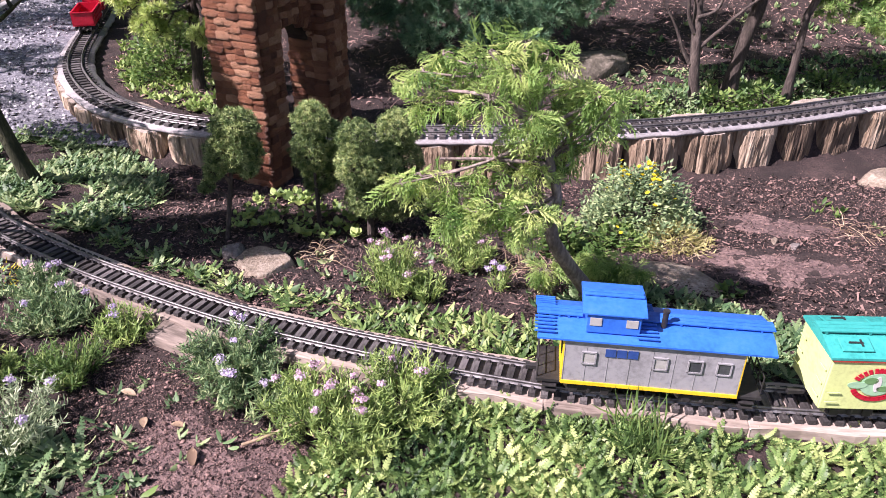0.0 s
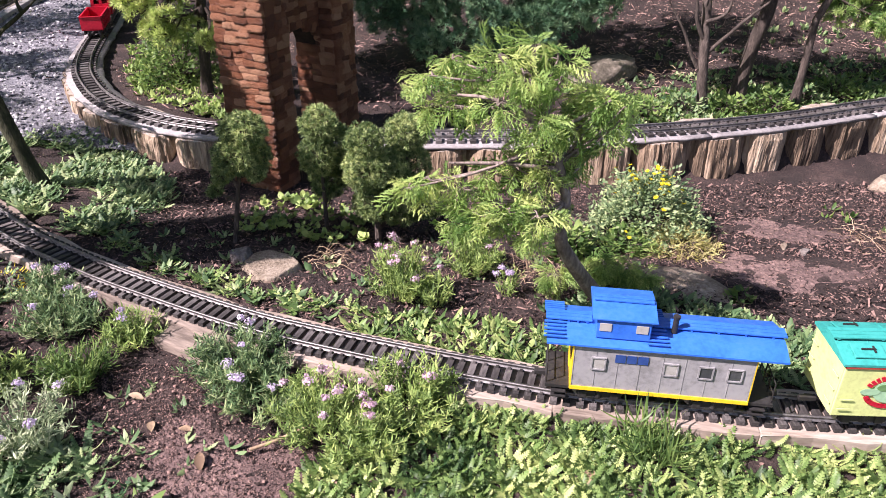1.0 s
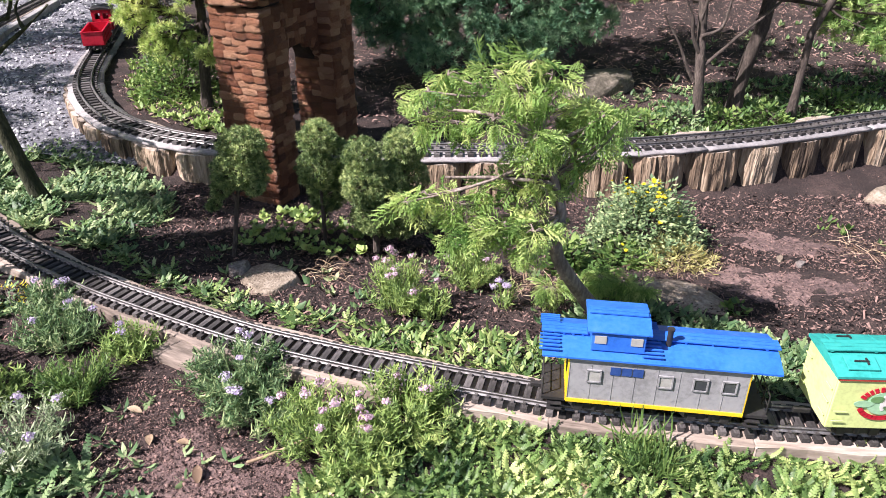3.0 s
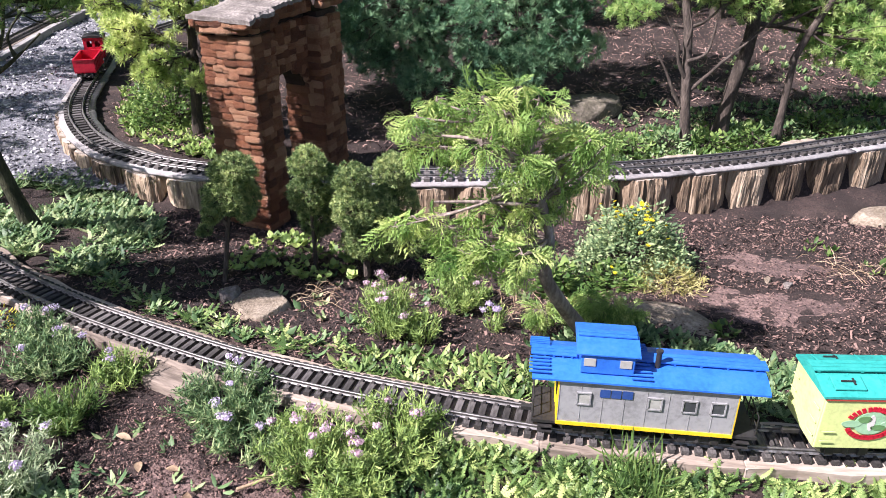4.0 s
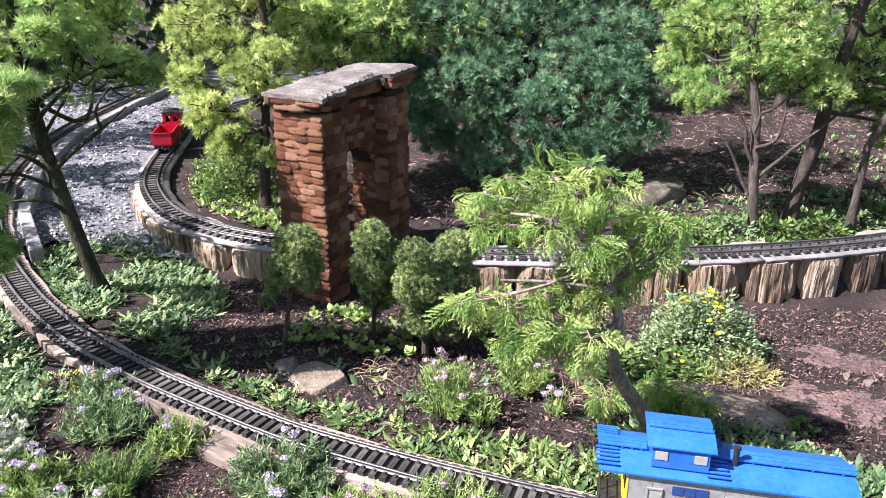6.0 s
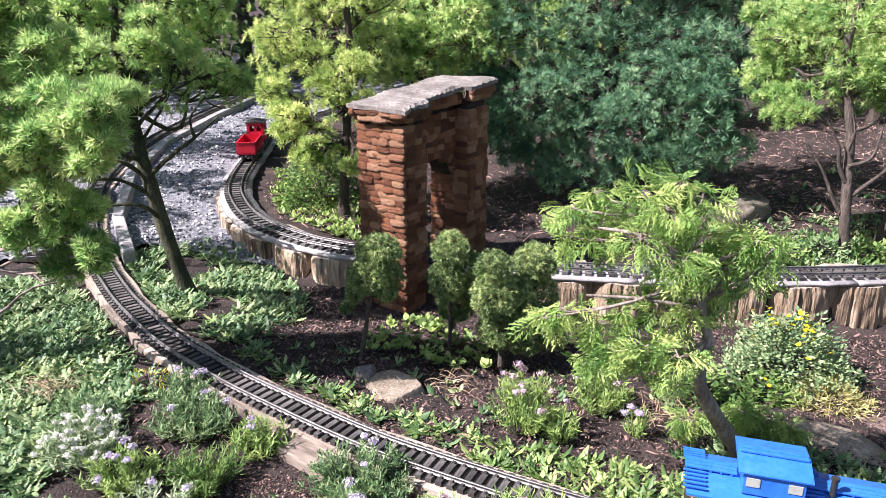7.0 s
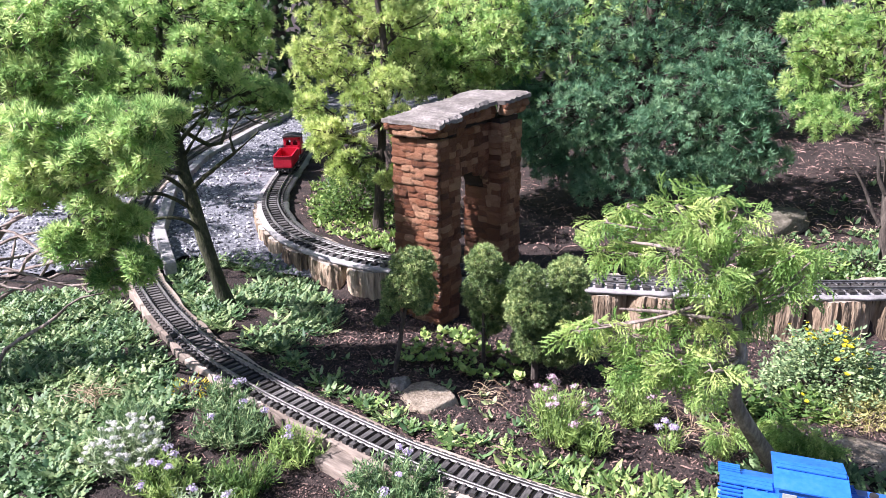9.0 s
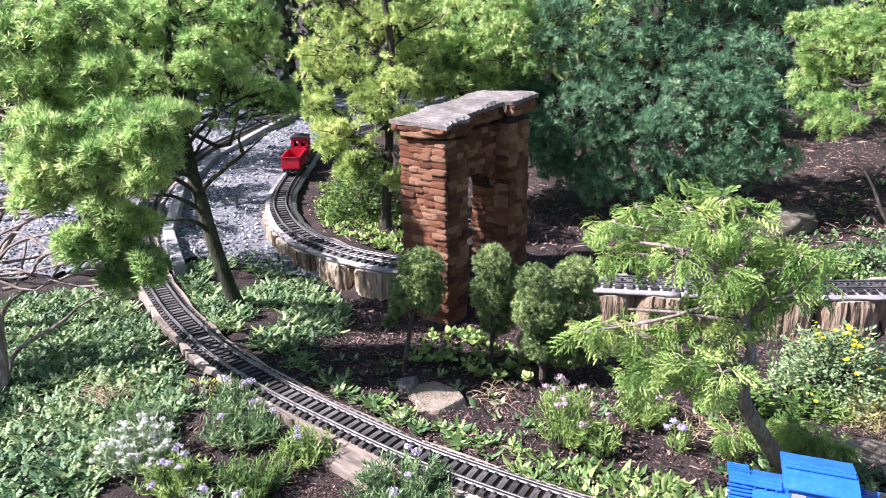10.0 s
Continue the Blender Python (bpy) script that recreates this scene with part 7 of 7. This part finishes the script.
def build_mulch():
    """Bark chips, twigs and clods over the bare soil."""
    mid, wide, front, patch = 36000, 9000, 16000, 6000
    x = np.r_[RNG.uniform(-0.85, 1.45, mid), RNG.uniform(-1.6, 2.2, wide), RNG.uniform(-0.60, -0.10, front), RNG.uniform(0.45, 1.35, patch)]
    y = np.r_[RNG.uniform(0.9, 2.0, mid), 0.45 + 3.6 * RNG.random(wide), RNG.uniform(0.60, 1.02, front), RNG.uniform(1.25, 1.97, patch)]
    p = np.stack([x, y], 1)
    k = ~in_gravel(x, y) & (line_gap(p, NEAR) > 0.058) & (line_gap(p, FAR) > 0.085)
    bare = np.minimum(((x - 0.745) / 0.19) ** 2 + ((y - 1.405) / 0.10) ** 2, ((x - 0.86) / 0.13) ** 2 + ((y - 1.66) / 0.08) ** 2)
    k &= (bare > 1) | (RNG.random(len(x)) < 0.35)
    x, y = x[k], y[k]
    n = len(x)
    c = np.c_[x, y, ground_z(x, y) + RNG.uniform(0.001, 0.005, n)]
    slab = [(-0.5, -0.4, 0), (0.5, -0.5, 0.0), (0.45, 0.5, 0.0), (-0.5, 0.4, 0), (0.1, 0.0, 1)]
    fc = [(0, 1, 4), (1, 2, 4), (2, 3, 4), (3, 0, 4)]
    long = RNG.random(n)
    s = np.stack([np.where(long < 0.75, 0.002 + 0.0055 * RNG.random(n) ** 2, RNG.uniform(0.008, 0.022, n)), np.where(long < 0.75, RNG.uniform(0.0013, 0.0034, n), RNG.uniform(0.0006, 0.0014, n)), RNG.uniform(0.0008, 0.0026, n)], 1)
    s = s * np.where(y < 1.02, 0.62, 1.0)[:, None]
    zx = RNG.normal(0, 0.45, (n, 3)) + (0, 0, 1)
    v, f = scatter(slab, fc, c, *frames_along(zx), s)
    ob = arrays("bark_mulch", v, f, M_CHIP, None, "loose brown bark mulch and twigs", "stuff")
    ob["category"] = "mulch"
    # coarser pieces of bark among the fine mulch
    n = 4800
    x, y = RNG.uniform(-0.85, 1.45, n), RNG.uniform(1.12, 2.02, n)
    p = np.stack([x, y], 1)
    k = (line_gap(p, NEAR) > 0.075) & (line_gap(p, FAR) > 0.095) & ~in_gravel(x, y) & (np.minimum(((x - 0.745) / 0.19) ** 2 + ((y - 1.405) / 0.10) ** 2, ((x - 0.86) / 0.13) ** 2 + ((y - 1.66) / 0.08) ** 2) > 1)
    x, y = x[k], y[k]
    n = len(x)
    s = np.stack([0.006 + 0.016 * RNG.random(n) ** 2, RNG.uniform(0.0028, 0.0065, n), RNG.uniform(0.0015, 0.0035, n)], 1)
    c = np.c_[x, y, ground_z(x, y) + RNG.uniform(0.002, 0.007, n)]
    v, f = scatter(slab, fc, c, *frames_along(RNG.normal(0, 0.55, (n, 3)) + (0, 0, 1)), s)
    ob = arrays("bark_pieces", v, f, M_CHIP, None, "dark curled pieces of bark lying on the mulch", "stuff")
    ob["category"] = "mulch"


build_mulch()


def build_slope_litter():
    """Coarser bark, twigs and fallen leaves on the wooded slope."""
    n = 22000
    x, y = RNG.uniform(-1.3, 2.6, n), RNG.uniform(2.25, 5.2, n)
    k = ~in_gravel(x, y) & (line_gap(np.stack([x, y], 1), FAR) > 0.10)
    x, y = x[k], y[k]
    n = len(x)
    slab = [(-0.5, -0.5, 0), (0.5, -0.4, 0.0), (0.45, 0.5, 0.0), (-0.5, 0.4, 0), (0.0, 0.0, 1)]
    fc = [(0, 1, 4), (1, 2, 4), (2, 3, 4), (3, 0, 4)]
    twig = RNG.random(n) < 0.3
    s = np.stack([np.where(twig, RNG.uniform(0.02, 0.05, n), RNG.uniform(0.003, 0.010, n)), np.where(twig, RNG.uniform(0.0010, 0.0022, n), RNG.uniform(0.0024, 0.006, n)), RNG.uniform(0.002, 0.006, n)], 1)
    ax = frames_along(RNG.normal(0, 0.4, (n, 3)) + (0, 0, 1))
    v, f = scatter(slab, fc, np.c_[x, y, ground_z(x, y) + RNG.uniform(0.002, 0.012, n)], *ax, s)
    ob = arrays("forest_litter", v, f, M_LITTER, None, "coarse bark, twigs and dead leaves on the slope", "stuff")
    ob["category"] = "litter"


build_slope_litter()


def build_crumbs():
    """Crumbs and clods of earth, thickest on the trodden patch."""
    n = 8500
    x, y = RNG.uniform(-0.75, 1.5, n), 0.70 + 1.35 * RNG.random(n)
    x[:4500], y[:4500] = RNG.uniform(-0.60, -0.15, 4500), RNG.uniform(0.68, 1.02, 4500)
    p = np.stack([x, y], 1)
    k = (line_gap(p, NEAR) > 0.056) & (line_gap(p, FAR) > 0.085)
    x, y = x[k], y[k]
    n = len(x)
    t = pebble_template()
    s = (0.0008 + 0.0030 * RNG.random(n) ** 4)[:, None] * RNG.uniform(0.7, 1.3, (n, 3))
    v, f = scatter(t[0], t[1][:8], np.c_[x, y, ground_z(x, y) + 0.004], *frames_along(RNG.normal(0, 0.6, (n, 3)) + (0, 0, 1)), s)
    ob = arrays("soil_crumbs", v, f, M_CRUMB, None, "loose crumbs of brown earth", "stuff")
    ob["category"] = "soil"


build_crumbs()


def build_straw(label, x, y, r, h, n, seed):
    z = ground_point(x, y)
    tubes = []
    for _ in range(n):
        a = RNG.uniform(0, 6.28)
        p = np.array((x + RNG.normal(0, r * 0.5), y + RNG.normal(0, r * 0.4), z + RNG.uniform(0.003, h)))
        d = np.array((math.cos(a), math.sin(a), RNG.normal(0, 0.25))) * RNG.uniform(0.02, 0.06)
        tubes.append(tube([p, p + d * 0.5 + (0, 0, 0.006), p + d], [0.0008, 0.0007, 0.0004], 4))
    v, f = merge(tubes)
    ob = arrays("dry_stems", v, f, L_DRY, None, label, "stuff")
    ob["category"] = "dead stems"


build_straw("heap of dry tan stems below the chrysanthemums", 0.55, 1.52, 0.08, 0.02, 120, 1)
build_straw("dry tangled stems on the mulch", 0.18, 1.40, 0.08, 0.02, 60, 2)
build_straw("dry grass beside the dwarf conifers", -0.27, 1.43, 0.06, 0.02, 45, 3)
build_straw("dry rusty stems in the ground cover", -1.10, 1.21, 0.05, 0.02, 70, 4)
build_straw("dry stems at the edge of the bare soil", 1.02, 1.60, 0.10, 0.02, 45, 5)
build_straw("dead twigs on the wooded slope", 0.65, 3.05, 0.25, 0.05, 50, 6)
build_straw("dead twigs under the tree stems", 1.0, 2.75, 0.35, 0.04, 60, 7)


def stick(label, pts, r):
    v, f = tube(smooth_line(pts, 9), np.linspace(r, r * 0.6, 9), 7)
    ob = arrays("stick", v, f, L_DRY, None, label, "", True)
    ob["category"] = "stick"


stick("pale dry stick lying on the soil", [(-0.30, 0.815, -0.036), (-0.26, 0.83, -0.030), (-0.21, 0.852, -0.018)], 0.0030)


def dead_leaf(x, y, turn, size):
    bm = bmesh.new()
    t = blade_template(0.26, 0.25, 5, 0.15)
    vs = [bm.verts.new(Vector(p) * size) for p in t[0]]
    for q in t[1]:
        bm.faces.new([vs[i] for i in q])
    ob = link("dead_leaf", bm, L_DRY, True)
    ob.matrix_world = pose(x, y, ground_point(x, y) + 0.006, random.uniform(-12, 12), random.uniform(-12, 12), turn)
    tagged(ob, "curled tan dead leaf lying on the soil", "leaf", "dead leaves")


for x, y, a, s in ((-0.366, 0.785, 15, 0.03), (0.19, 0.752, -30, 0.032), (-0.40, 0.86, 70, 0.026), (-0.43, 1.60, 20, 0.035), (-0.33, 1.56, 130, 0.03), (0.30, 1.42, 45, 0.03), (-0.5, 0.93, 80, 0.025), (-0.47, 0.88, 200, 0.025)):
    dead_leaf(x, y, a, s)


def edging_beam(label, pts, w, h, top, material=M_CURB):
    """A squared beam in straight lengths beside the track."""
    th = thing("edging_beam", label, "beam", None, "", "structure")
    for a, b in zip(pts[:-1], pts[1:]):
        d = (b[0] - a[0], b[1] - a[1])
        bm = bmesh.new()
        box(bm, Matrix.Identity(4), math.hypot(*d) * 0.985, w, h, 0.004)
        ob = part("beam", bm, material, th)
        ob.matrix_basis = pose((a[0] + b[0]) / 2, (a[1] + b[1]) / 2, top - h / 2, 0, 0, math.degrees(math.atan2(d[1], d[0])))


edging_beam("pale grey squared beams beside the far end of the track", [(-1.33, 1.91), (-1.58, 2.25), (-1.86, 2.80), (-2.06, 3.45), (-2.17, 4.25), (-2.24, 5.1)], 0.038, 0.06, 0.006)
edging_beam("weathered beam end beside the front track", [(-0.52, 1.098), (-0.41, 1.040)], 0.055, 0.025, -0.022, M_PLANK)
